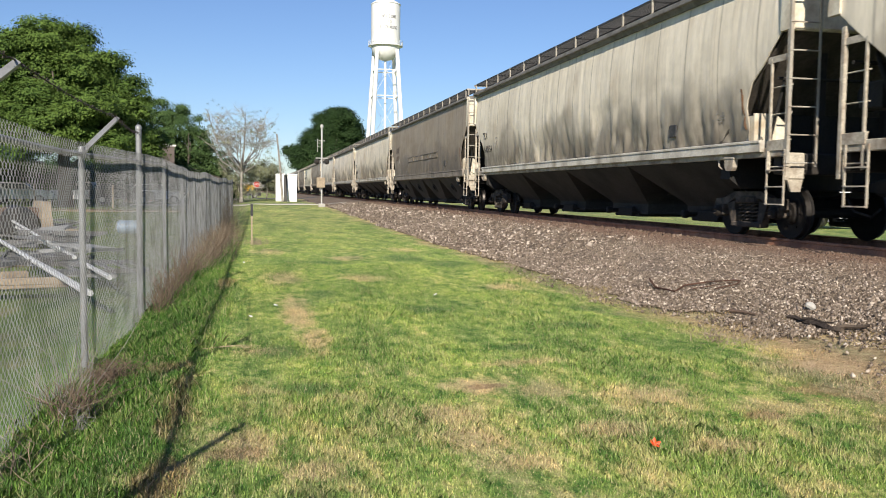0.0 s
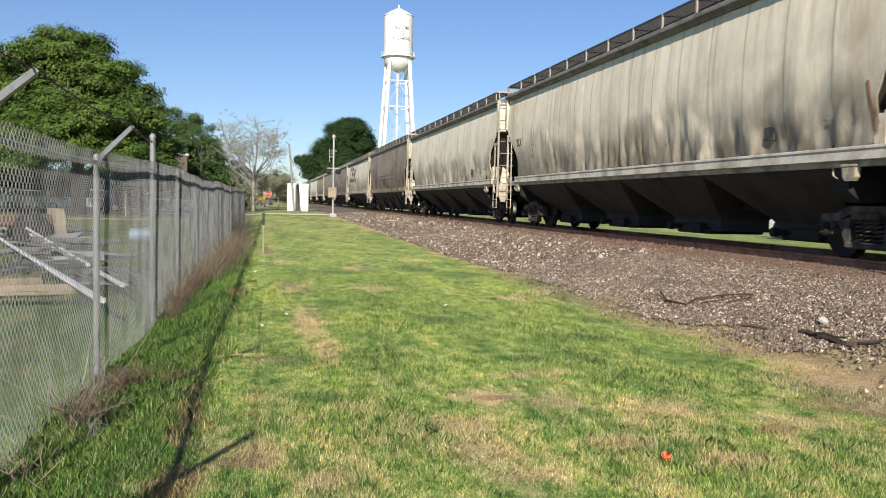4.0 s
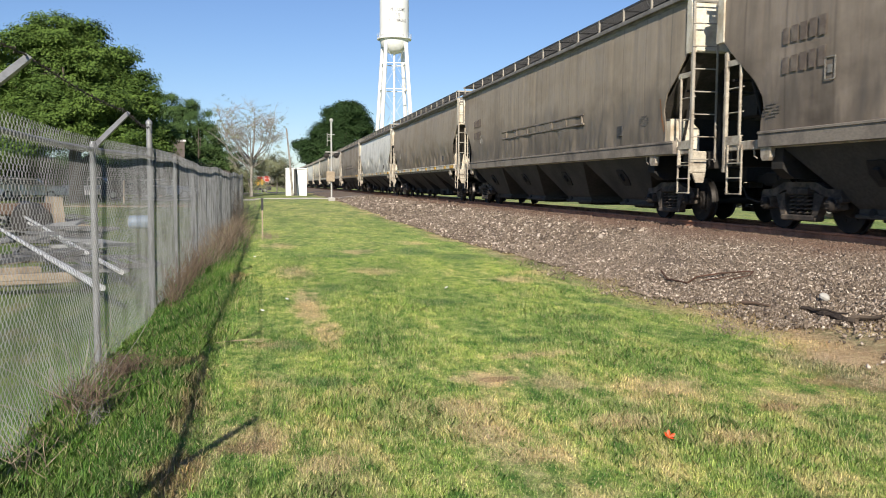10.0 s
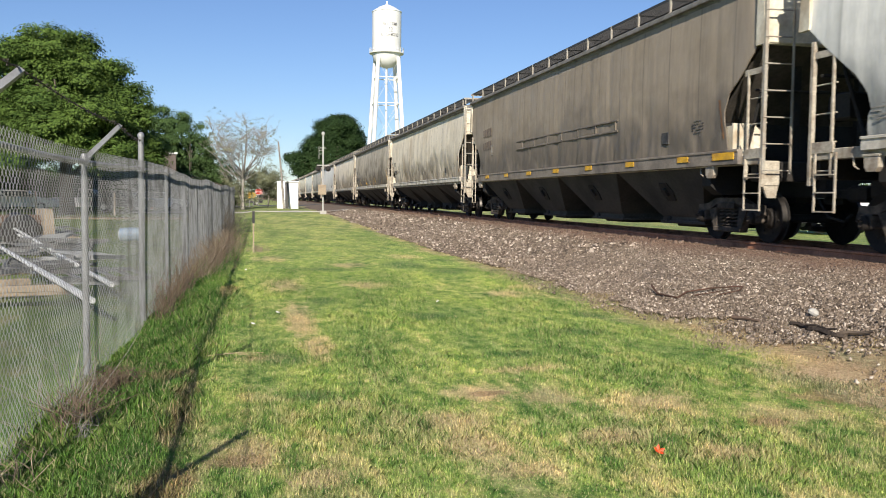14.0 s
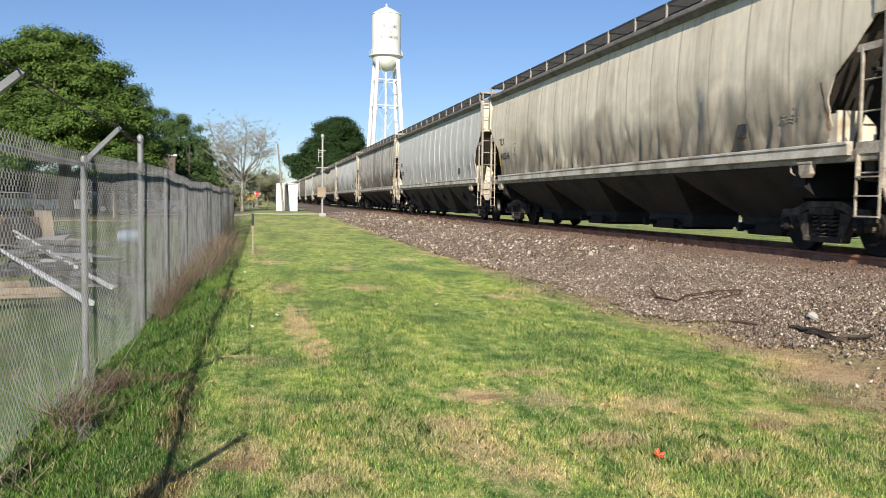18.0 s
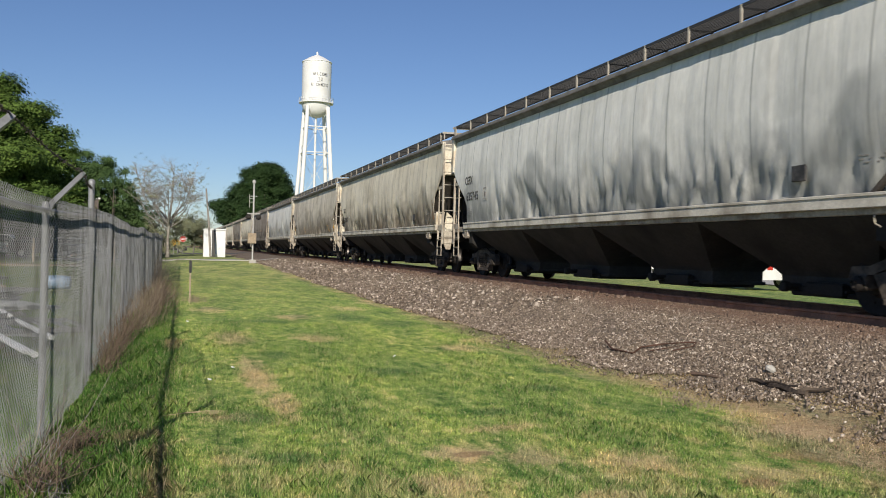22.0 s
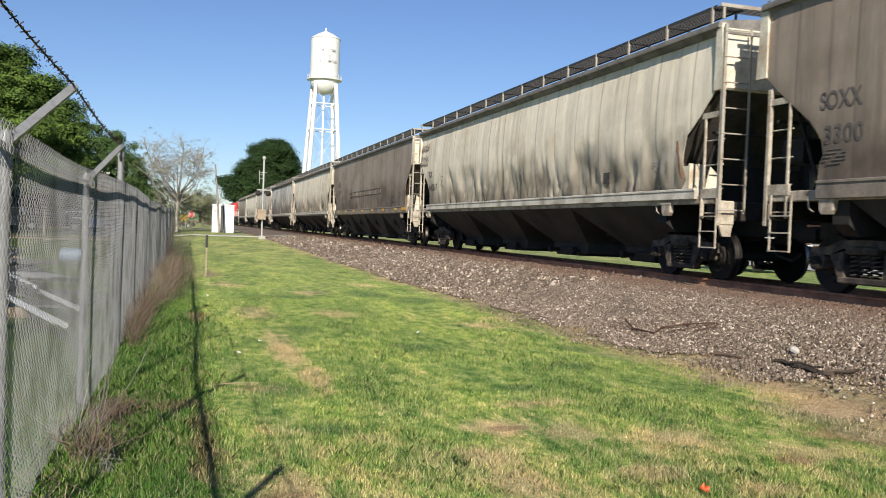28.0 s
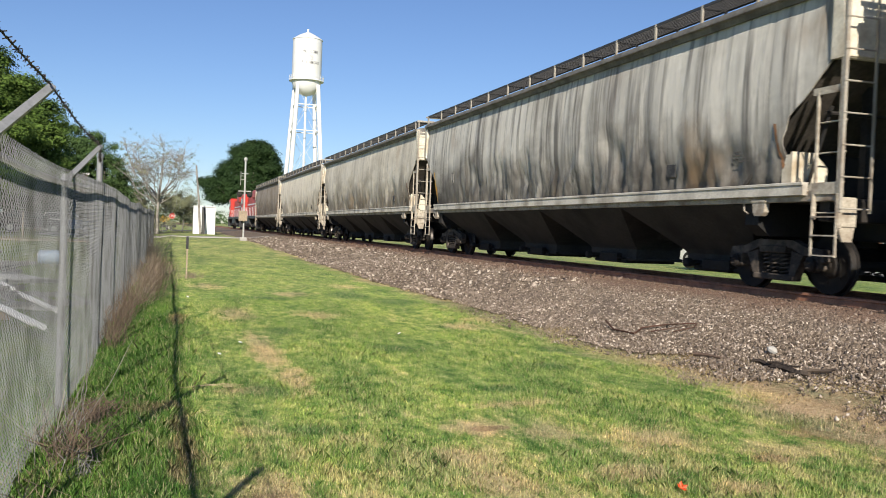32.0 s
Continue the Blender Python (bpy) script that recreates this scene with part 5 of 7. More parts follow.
# ---- locomotives ----
def locomotive():
    loco = empty("locomotive", "red diesel locomotive with black underframe at the train's end", "locomotive", "locomotives of the train")
    put("hood", Mesh().box(-0.95, 0.95, -10.0, 5.6, 1.65, 4.05, bev=0.06).box(-1.1, 1.1, -9.8, -6.2, 3.2, 4.45, bev=0.08).data("hood", M["red"]), loco)
    put("radiator", Mesh().box(-1.45, 1.45, -10.2, -6.4, 3.55, 4.5, bev=0.12).data("radiator", M["red"]), loco)
    cab = put("cab", Mesh().box(-1.5, 1.5, 5.6, 8.6, 1.65, 4.45, bev=0.12).data("cab", M["red"]), loco)
    for x in (-1.52, 1.52):
        for y in (6.1, 7.3):
            put("cab_window", Mesh().box(-0.02, 0.02, -0.4, 0.4, 0, 0.7, bev=0.01).data("cab_window", M["glass"]), cab, pose(x, y + 0.2, 3.2))
    put("nose", Mesh().box(-0.95, 0.95, 8.6, 10.4, 1.65, 3.2, bev=0.15).data("nose", M["red"]), loco)
    put("frame", Mesh().box(-1.5, 1.5, -11.0, 11.0, 1.35, 1.66, bev=0.03).data("frame", M["black"]), loco)
    put("fuel_tank", Mesh().prism([(-1.4, 1.35), (1.4, 1.35), (1.4, 0.8), (1.1, 0.4), (-1.1, 0.4), (-1.4, 0.8)], "y", -3.0, 3.0).data("fuel_tank", M["black"]), loco)
    put("pilot", Mesh().box(-1.45, 1.45, -11.1, -10.9, 0.25, 1.4, bev=0.03).box(-1.45, 1.45, 10.9, 11.1, 0.25, 1.4, bev=0.03).data("pilot", M["black"]), loco)
    put("stripe", Mesh().box(-0.97, -0.955, -9.6, 5.0, 3.0, 3.14).data("stripe", M["white_box"]), loco)
    put("number_panel", Mesh().box(-1.53, -1.505, 6.3, 7.6, 2.35, 2.8).data("number_panel", M["white_box"]), loco)
    for x in (-1.42, 1.42):
        m = Mesh()
        for k in range(9):
            m.tube([(x, -10.4 + 1.9 * k, 1.65), (x, -10.4 + 1.9 * k, 2.65)], 0.02, 5)
        m.tube([(x, -10.6, 2.65), (x, 5.4, 2.65)], 0.02, 5)
        put("handrail", m.data("handrail", M["white_box"]), loco)
    put("exhaust_stack", Mesh().box(-0.3, 0.3, -1.5, -0.5, 4.0, 4.5, bev=0.04).data("exhaust_stack", M["black"]), loco)
    for y in (-6.9, 6.9):
        tr = put("truck", Mesh().box(-1.1, 1.1, -2.4, 2.4, 0.55, 0.85, bev=0.05).box(-1.2, -1.0, -2.6, 2.6, 0.42, 0.75, bev=0.05).box(1.0, 1.2, -2.6, 2.6, 0.42, 0.75, bev=0.05).data("truck", M["under"]), loco, pose(0, y, 0))
        for k, w in enumerate((-1.9, 0.0, 1.9)):
            put("wheelset", shared("wheel", wheel_data), tr, pose(0, w, 0.447))
    return loco


base = 29 * PITCH
for k in range(2):
    CARS.append((locomotive() if k == 0 else copy_thing(CARS[-1][0], pose(0, 0, 0)), base + 11.3 + 22.6 * k))

# ---- water tower ----
tower = empty("water_tower", "white painted steel water tower with lettering on the tank", "water tower", at=pose(29.9, 205.8, 0.3))
TR, ZB, ZT = 3.45, 35.6, 45.0
m = Mesh()
m.lathe([(0.3, 31.9), (1.2, 32.15), (2.2, 32.7), (2.95, 33.6), (TR - 0.1, 34.6), (TR, ZB - 0.2), (TR, ZT), (TR + 0.12, ZT + 0.05), (TR + 0.1, ZT + 0.2), (2.0, ZT + 1.2), (0.5, ZT + 1.9), (0.25, ZT + 2.0), (0.22, ZT + 2.7), (0.05, ZT + 2.75)], 40)
part("tank", m, M["white_paint"], tower, "white cylindrical tank with conical roof", 35)
m = Mesh()
m.lathe([(TR + 0.02, ZB - 0.3), (TR + 0.65, ZB - 0.3), (TR + 0.65, ZB - 0.12), (TR + 0.02, ZB - 0.12)], 40)
bal = part("balcony", m, M["white_paint"], tower, "", 30)
m = Mesh()
for k in range(32):
    a = 2 * math.pi * k / 32
    m.tube([(4.05 * math.cos(a), 4.05 * math.sin(a), ZB - 0.2), (4.05 * math.cos(a), 4.05 * math.sin(a), ZB + 0.95)], 0.03, 4)
for z in (ZB + 0.45, ZB + 0.95):
    m.tube([(4.05 * math.cos(2 * math.pi * k / 32), 4.05 * math.sin(2 * math.pi * k / 32), z) for k in range(33)], 0.03, 4)
part("railing", m, M["white_paint"], bal)
LEGS = []
for k in range(4):
    a = radians(46.8 + 90 * k)
    top = (3.35 * math.cos(a), 3.35 * math.sin(a), 34.4)
    foot = (6.1 * math.cos(a), 6.1 * math.sin(a), 0)
    LEGS.append((Vector(foot), Vector(top)))
    part("leg", Mesh().tube([foot, top], 0.47, 12), M["white_paint"], tower, "", 50)
for z in (12.0, 23.5, 29.6):
    for k in range(4):
        f = z / 34.4
        a, b = (LEGS[k][0].lerp(LEGS[k][1], f), LEGS[(k + 1) % 4][0].lerp(LEGS[(k + 1) % 4][1], f))
        part("strut", Mesh().tube([a, b], 0.13, 6), M["white_paint"], tower)
for z0, z1 in ((0.5, 12), (12, 23.5), (23.5, 33.5)):
    for k in range(4):
        for p, q in ((k, (k + 1) % 4), ((k + 1) % 4, k)):
            part("tie_rod", Mesh().tube([LEGS[p][0].lerp(LEGS[p][1], z0 / 34.4), LEGS[q][0].lerp(LEGS[q][1], z1 / 34.4)], 0.035, 4), M["white_paint"], tower)
part("riser_pipe", Mesh().tube([(0, 0, 0), (0, 0, 32.2)], 0.26, 12), M["white_paint"], tower, "", 50)
part("ladder", Mesh().tube([(LEGS[3][0] + Vector((0.3, -0.5, 0))), (LEGS[3][1] + Vector((0.3, -0.5, 0)))], 0.06, 4).tube([(LEGS[3][0] + Vector((-0.2, -0.5, 0))), (LEGS[3][1] + Vector((-0.2, -0.5, 0)))], 0.06, 4), M["white_paint"], tower)
for body, z, size in (("WELCOME", 41.5, 1.05), ("TO", 40.3, 1.0), ("RICHMOND", 39.0, 1.05)):
    # each character stands on the round tank, facing the road
    w = size * 0.53
    for k, ch in enumerate(body):
        off = (k - (len(body) - 1) / 2) * w
        a = radians(-90 + 6) + off / TR
        at = pose((TR + 0.05) * math.cos(a), (TR + 0.05) * math.sin(a), z, 90, 0, math.degrees(a) + 90) @ Matrix.Diagonal((0.62, 1, 1, 1)) @ pose(-size * 0.33, 0, 0)
        letter("letter", ch, size, M["tank_ink"], tower, at, 0.01)
part("underline", Mesh().grid([[((TR + 0.02) * math.cos(radians(a)), (TR + 0.02) * math.sin(radians(a)), z) for a in range(-98, -68, 5)] for z in (39.98, 40.04)]), M["tank_ink"], tower)

# ---- chain-link fence with barbed-wire arms ----
fence = empty("chain_link_fence", "galvanised chain-link fence with angled barbed-wire arms and weeds at its foot", "fence")
FH = 1.80
POSTS = [-1.9, 1.15, 4.25, 7.3, 10.65] + [13.4 + 3.05 * k for k in range(12)]


def fence_x(y):
    return FX + 0.02 * math.sin(y * 0.9)


def fence_top(y):
    return FH - 0.12 + 0.035 * math.sin(y * 0.55 + 1) + (0.009 * math.sin(y * 2.06) if y > 12 else 0) + 0.22 * smooth(28, 66, y)


for k, y in enumerate(POSTS):
    big = k == 4
    z0, z1 = ground_z(FX, y) - 0.05, fence_top(y) + (0.34 if big else -0.02)
    p = part("post", Mesh().tube([(FX - 0.03, y, z0), (FX - 0.03, y, z1)], 0.034 if big else 0.026, 12), M["galv"], fence, "taller galvanised terminal post" if big else "", 50)
    part("post_cap", Mesh().lathe([(0.039 if big else 0.028, 0), (0.039 if big else 0.028, 0.03), (0.02, 0.055), (0.001, 0.06)], 12, "z", (FX - 0.03, y, z1)), M["galv"], p, "", 50)
    if k < 4:
        b, t = Vector((FX - 0.03, y, fence_top(y) - 0.02)), Vector((FX + 0.19, y + 0.36, fence_top(y) + 0.29))
        arm = part("barb_arm", Mesh().tube([b, t], 0.028, 4, r1=0.024), M["galv"], fence, "angled galvanised arm")
m = Mesh()
ys = [-2.0 + 0.5 * i for i in range(100)]
m.tube([(fence_x(y) - 0.03, y, fence_top(y) - 0.03) for y in ys], 0.019, 8)
part("top_rail", m, M["galv"], fence, "", 60)
# one strand runs from arm tip to arm tip and ends at the tall post
m = Mesh()
pts = [Vector((FX + 0.185, y + 0.352, fence_top(y) + 0.30)) for y in POSTS[:4]] + [Vector((FX - 0.03, 10.65, fence_top(10.65) + 0.30))]
fine = []
for a, b in zip(pts[:-1], pts[1:]):
    for i in range(60):
        q = a.lerp(b, i / 60)
        q.z -= 0.03 * math.sin(math.pi * i / 60)
        fine.append(q)
fine.append(pts[-1])
for ph in (0, math.pi):
    m.tube([q + Vector((0.0035 * math.cos(i * 1.9 + ph), 0, 0.0035 * math.sin(i * 1.9 + ph))) for i, q in enumerate(fine)], 0.0028, 4)
for i, q in enumerate(fine):
    if i % 2 == 0:
        for e in range(2):
            d = Vector((random.uniform(-1, 1), random.uniform(-0.5, 0.5), random.uniform(-1, 1))).normalized() * 0.018
            m.tube([q - d, q + d], 0.0026, 3)
part("barbed_wire", m, M["barb"], fence, "dark twisted barbed wire")


def link_fabric(y0, y1, cell, r):
    """Zigzag wires of a chain-link panel as thin three-sided bars."""
    n = int((y1 - y0) / cell)
    v, f = [], []
    rows_n = int(1.78 / (cell * 2))
    for i in range(n):
        y = y0 + (i + 0.5) * cell
        zb, zt = ground_z(FX, y) - 0.02, fence_top(y) + 0.06
        h = (zt - zb) / (2 * rows_n)
        pts = []
        jog = random.uniform(-0.003, 0.003)
        for k in range(2 * rows_n + 1):
            bulge = 0.006 * math.sin(y * 2.1 + k * 0.07) + 0.015
            pts.append((fence_x(y) + bulge + (0.004 if (k + i) % 2 else -0.004), y + (cell * 0.5 if (k + i) % 2 else -cell * 0.5), zb + k * h + jog))
        base = len(v)
        for p in pts:
            for a in (90, 210, 330):
                v.append((p[0] + r * math.cos(radians(a)), p[1] + r * math.sin(radians(a)), p[2]))
        for k in range(len(pts) - 1):
            for j in range(3):
                a, b = base + 3 * k + j, base + 3 * k + (j + 1) % 3
                f.append((a, b, b + 3, a + 3))
    return np.array(v), np.array(f)


for y0, y1, cell, r in [(a, b, 0.034, 0.0021) for a, b in zip(POSTS[:7], POSTS[1:8])] + [(a, b, 0.044, 0.0035) for a, b in zip(POSTS[7:-1], POSTS[8:])]:
    v, f = link_fabric(y0, y1, cell, r)
    ob = new("mesh_panel", tri_cloud(v, f, "mesh_panel", M["wire"]))
    ob.parent = fence


# ---- trees ----
def leaf_cloud(rnd, lobes, count, size, flat=0.55):
    """Leaves in clumps over the shells of overlapping lobes: arrays of quads."""
    tot = sum(l[3] * l[4] for l in lobes)
    verts = []
    for cx, cy, cz, rx, rz in lobes:
        n = int(count * rx * rz / tot)
        clumps = max(12, n // 48)
        d = rnd.normal(size=(clumps, 3))
        d /= np.linalg.norm(d, axis=1)[:, None]
        rad = rnd.uniform(0.55, 1.06, clumps) ** 0.7
        cen = np.stack([cx + d[:, 0] * rx * rad, cy + d[:, 1] * rx * rad, cz + d[:, 2] * rz * rad], 1)
        idx = rnd.integers(0, clumps, n)
        p = cen[idx] + rnd.normal(size=(n, 3)) * np.array([1, 1, 0.6]) * size * 2.6
        up = d[idx] * 0.9 + rnd.normal(size=(n, 3)) * 0.3 + np.array([0, 0, 0.75])
        up /= np.linalg.norm(up, axis=1)[:, None]
        a = np.cross(up, rnd.normal(size=(n, 3)))
        a /= np.linalg.norm(a, axis=1)[:, None] + 1e-6
        b = np.cross(up, a)
        s = size * rnd.uniform(0.6, 1.3, n)[:, None]
        verts.append(np.stack([p - a * s, p - b * s * flat, p + a * s, p + b * s * flat], 1))
    v = np.concatenate(verts).reshape(-1, 3)
    return v, np.arange(len(v)).reshape(-1, 4)


def limbs(m, rnd, base, height, spread, r, n, depth=2, twigs=0):
    m.tube([base, base + Vector((rnd.uniform(-0.1, 0.1), rnd.uniform(-0.1, 0.1), height * 0.2)), base + Vector((rnd.uniform(-0.3, 0.3), rnd.uniform(-0.3, 0.3), height * 0.45))], r, 9, r1=r * 0.65)
    for k in range(n):
        a = 2 * math.pi * k / n + rnd.uniform(-0.4, 0.4)
        s = base + Vector((0, 0, height * rnd.uniform(0.22, 0.45)))
        e = base + Vector((math.cos(a) * spread * rnd.uniform(0.5, 0.95), math.sin(a) * spread * rnd.uniform(0.5, 0.95), height * rnd.uniform(0.6, 0.95)))
        mid = s.lerp(e, 0.5) + Vector((math.cos(a) * spread * 0.12, math.sin(a) * spread * 0.12, -0.04 * height))
        m.tube([s, mid, e], r * 0.45, 6, r1=r * 0.1)
        for j in range(depth):
            q = mid.lerp(e, rnd.uniform(0.1, 0.9))
            e2 = q + Vector((rnd.uniform(-1, 1), rnd.uniform(-1, 1), rnd.uniform(0.1, 0.9))) * spread * 0.42
            m.tube([q, q.lerp(e2, 0.5) + Vector((0, 0, 0.1)), e2], r * 0.17, 4, r1=r * 0.05)
            for _ in range(twigs):
                q2 = q.lerp(e2, rnd.uniform(0.2, 1))
                m.tube([q2, q2 + Vector((rnd.uniform(-1, 1), rnd.uniform(-1, 1), rnd.uniform(-0.1, 0.9))) * spread * 0.2], r * 0.055, 3, r1=r * 0.02)
    return m


def tree(name, label, x, y, height, spread, leaf, count, size, lobes, seed, bark="bark", r=0.35, n=7, depth=2, twigs=0):
    rnd, g = random.Random(seed), np.random.default_rng(seed)
    t = empty(name, label, "tree", at=pose(x, y, ground_z(x, y) - 0.05))
    part("trunk", limbs(Mesh(), rnd, Vector((0, 0, 0)), height, spread, r, n, depth, twigs), M[bark], t, "", 60)
    if count:
        v, f = leaf_cloud(g, lobes, count, size)
        ob = new("crown", tri_cloud(v, f, "crown", M[leaf]))
        ob.parent = t
    return t


def tiers(seed, main, n, rx, rz):
    """Small flattened leaf masses set over the main lobes, with gaps between."""
    rnd = random.Random(seed)
    out = []
    for cx, cy, cz, a, b in main:
        for _ in range(max(3, int(n * a * b / 14))):
            t, u = rnd.uniform(0, 6.283), rnd.uniform(-0.55, 1.0)
            q = math.sqrt(max(0.0, 1 - u * u))
            k = rnd.uniform(0.78, 1.05)
            r = rnd.uniform(0.6, 1.3)
            out.append((cx + a * q * math.cos(t) * k, cy + a * q * math.sin(t) * k, cz + b * u * k, rx * r, rz * r))
    return out


def round_lobes(seed, n, h, spread, low=0.35):
    rnd = random.Random(seed)
    out = [(0, 0, h * 0.62, spread * 0.68, h * 0.3)]
    for k in range(n):
        a = 2 * math.pi * k / n + rnd.uniform(-0.3, 0.3)
        d = spread * rnd.uniform(0.4, 0.72)
        out.append((d * math.cos(a), d * math.sin(a), h * rnd.uniform(low, 0.8), spread * rnd.uniform(0.26, 0.44), h * rnd.uniform(0.12, 0.22)))
    return out


OAK = [(a, b, c * 0.93, d * 0.97, e * 0.92) for a, b, c, d, e in [(0, 0, 8.2, 4.7, 3.7), (-1.2, -1, 9.6, 3.4, 2.6), (-4.2, 0, 7.8, 2.9, 2.6), (3.2, -1.5, 7.2, 2.7, 2.5), (4.3, 0, 5.2, 1.9, 2.0), (-5.6, 1, 5.4, 2.4, 2.2), (0.5, -4.2, 5.6, 3.2, 2.2), (-3.0, -3.6, 4.6, 2.9, 1.9), (3.2, -3.4, 4.3, 2.6, 1.8), (1.8, -0.5, 9.0, 2.6, 2.0), (0, 3, 6.5, 4.0, 3.0)]]
tree("oak_tree", "broad leafy oak tree in bright spring green", -11.9, 60, 9.6, 5.2, "leaf_oak", 360000, 0.088, [(a, b, c, d * 0.8, e * 0.8) for a, b, c, d, e in OAK] + tiers(3, OAK, 17, 1.35, 0.6), 3, r=0.5)
tree("oak_tree", "leafy green oak tree beside the house", -22.5, 62, 9.4, 6.6, "leaf_oak", 70000, 0.16, round_lobes(8, 9, 9.4, 6.2, 0.28) + tiers(8, round_lobes(8, 9, 9.4, 6.6, 0.28), 11, 1.15, 0.55), 8, r=0.5)
SLANT = [(-2.2, 0, 8.6, 2.0, 1.7), (-0.6, 0, 7.4, 2.4, 2.0), (1.2, 0, 5.6, 2.0, 1.7), (-2.6, 0, 5.6, 2.2, 2.0), (2.6, 0, 3.8, 1.6, 1.5), (0.0, 0, 3.6, 2.6, 2.0), (-3.0, 0.5, 3.2, 2.0, 1.8)]
tree("green_tree", "smaller mid-green tree with loose outline", -6.6, 90, 7.2, 2.8, "leaf_mid", 52000, 0.10, [(a, b, c, d * 0.7, e * 0.7) for a, b, c, d, e in SLANT] + tiers(5, SLANT, 24, 0.55, 0.35), 5, r=0.25)
tree("green_tree", "low dark green tree behind the fence", -9.6, 92, 7.5, 4.0, "leaf_mid", 12000, 0.18, round_lobes(6, 10, 7.5, 4.0, 0.3), 6, r=0.25)
tree("budding_tree", "almost bare tree with pale young buds", -1.2, 84, 9.0, 3.9, "leaf_young", 9000, 0.04, round_lobes(7, 22, 10.0, 4.6, 0.3)[1:], 7, "twig", 0.15, 18, 8, 15)
LIVE = [(-8.6, 0, 10.5, 2.6, 2.6), (-4.6, 0, 13.4, 3.4, 3.8), (0.8, 0, 17.6, 4.4, 4.4), (2.6, -2, 19.8, 3.2, 3.2), (5.6, 0, 16.6, 3.6, 4.6), (8.0, 0, 13.2, 2.0, 2.6), (0, 0, 10.5, 6.6, 5.0), (5.0, -2, 20.2, 2.4, 2.4), (-6.0, 1, 8.6, 3.0, 3.0), (6.0, 1, 9.5, 3.0, 3.4)]
tree("live_oak", "tall dark green tree behind the railway", 18.3, 232, 16.0, 7.0, "leaf_dark", 90000, 0.27, [(a * 0.93, b, c, d * 0.88, e * 0.92) for a, b, c, d, e in LIVE] + tiers(11, [(a * 0.93, b, c, d * 0.9, e * 0.95) for a, b, c, d, e in LIVE], 5, 1.5, 0.9), 11, r=0.7)

# ---- crossing signal, equipment box, poles ----
sig = empty("crossing_signal", "grey railway crossing signal mast with lamps and a control box", "crossing signal", at=pose(4.65, 60.1, 0.38))
part("mast", Mesh().tube([(0, 0, 0), (0, 0, 5.25)], 0.06, 12), M["grey_steel"], sig, "", 50)
part("bell", Mesh().lathe([(0.02, 5.25), (0.11, 5.27), (0.13, 5.4), (0.05, 5.5)], 14), M["grey_steel"], sig, "", 50)
part("cross_arm", Mesh().box(-0.42, 0.42, -0.03, 0.03, 3.15, 3.22, bev=0.01).box(-0.22, 0.22, -0.03, 0.03, 4.35, 4.4, bev=0.01), M["grey_steel"], sig)
for x in (-0.34, 0.34):
    h = part("lamp_head", Mesh().lathe([(0.02, -0.12), (0.09, -0.10), (0.11, 0.0), (0.19, 0.02), (0.19, 0.05), (0.02, 0.06)], 18, "y", (x, 0, 2.95)), M["under"], sig, "black round lamp head", 40)
    part("hood", Mesh().lathe([(0.11, 0.05), (0.12, 0.25), (0.11, 0.25), (0.10, 0.06)], 14, "y", (x, 0, 2.95)), M["black"], h)
part("step_bracket", Mesh().box(-0.3, 0.02, -0.02, 0.02, 3.95, 3.98).box(-0.3, -0.27, -0.02, 0.02, 3.6, 4.5).box(-0.3, 0.02, -0.02, 0.02, 4.2, 4.23), M["grey_steel"], sig)
part("control_box", Mesh().box(-0.36, 0.2, -0.3, -0.06, 1.15, 1.85, bev=0.02), M["timber"], sig, "tan junction box")
part("foundation", Mesh().box(-0.22, 0.22, -0.22, 0.22, -0.2, 0.06, bev=0.03), M["concrete"], sig)

hut = empty("equipment_hut", "white sheet-metal railway equipment hut with a dark upright strip", "equipment hut", at=pose(3.0, 85.0, 0.2))
part("body", Mesh().box(-1.0, 1.0, -0.2, 1.9, 0.0, 2.6, bev=0.02), M["white_box"], hut, "white painted body")
part("roof", Mesh().prism([(-1.08, 2.6), (1.08, 2.6), (1.04, 2.68), (0, 2.72), (-1.04, 2.68)], "y", -0.3, 2.0), M["white_box"], hut)
part("side_panel", Mesh().box(-1.01, -0.25, -0.36, -0.2, 0.0, 2.55, bev=0.02), M["white_box"], hut)
# dark strip stands in for the dark gap and pole between the front panels
part("corner_post", Mesh().box(-0.24, 0.06, -0.26, -0.2, 0.05, 2.55, bev=0.01), M["asphalt"], hut)
part("door", Mesh().box(0.1, 0.95, -0.23, -0.2, 0.15, 2.25, bev=0.01), M["white_box"], hut)

thing("leaning_pole", Mesh().tube([(0, 0, -0.3), (-0.25, 0, 3.2), (-0.55, 0, 6.3)], 0.11, 9, r1=0.07), M["twig"], "weathered timber pole leaning beside the hut", "pole", at=pose(2.6, 82.5, 0.25), shade=50)
stake = empty("marker_stake", "thin pale wooden marker stake with a dark top", "stake", at=pose(0.24, 21.7, 0.0))
part("stake", Mesh().box(-0.018, 0.018, -0.018, 0.018, -0.1, 0.72, bev=0.004), M["timber"], stake)
part("dark_top", Mesh().box(-0.03, 0.03, -0.03, 0.03, 0.70, 1.0, bev=0.008), M["black"], stake)



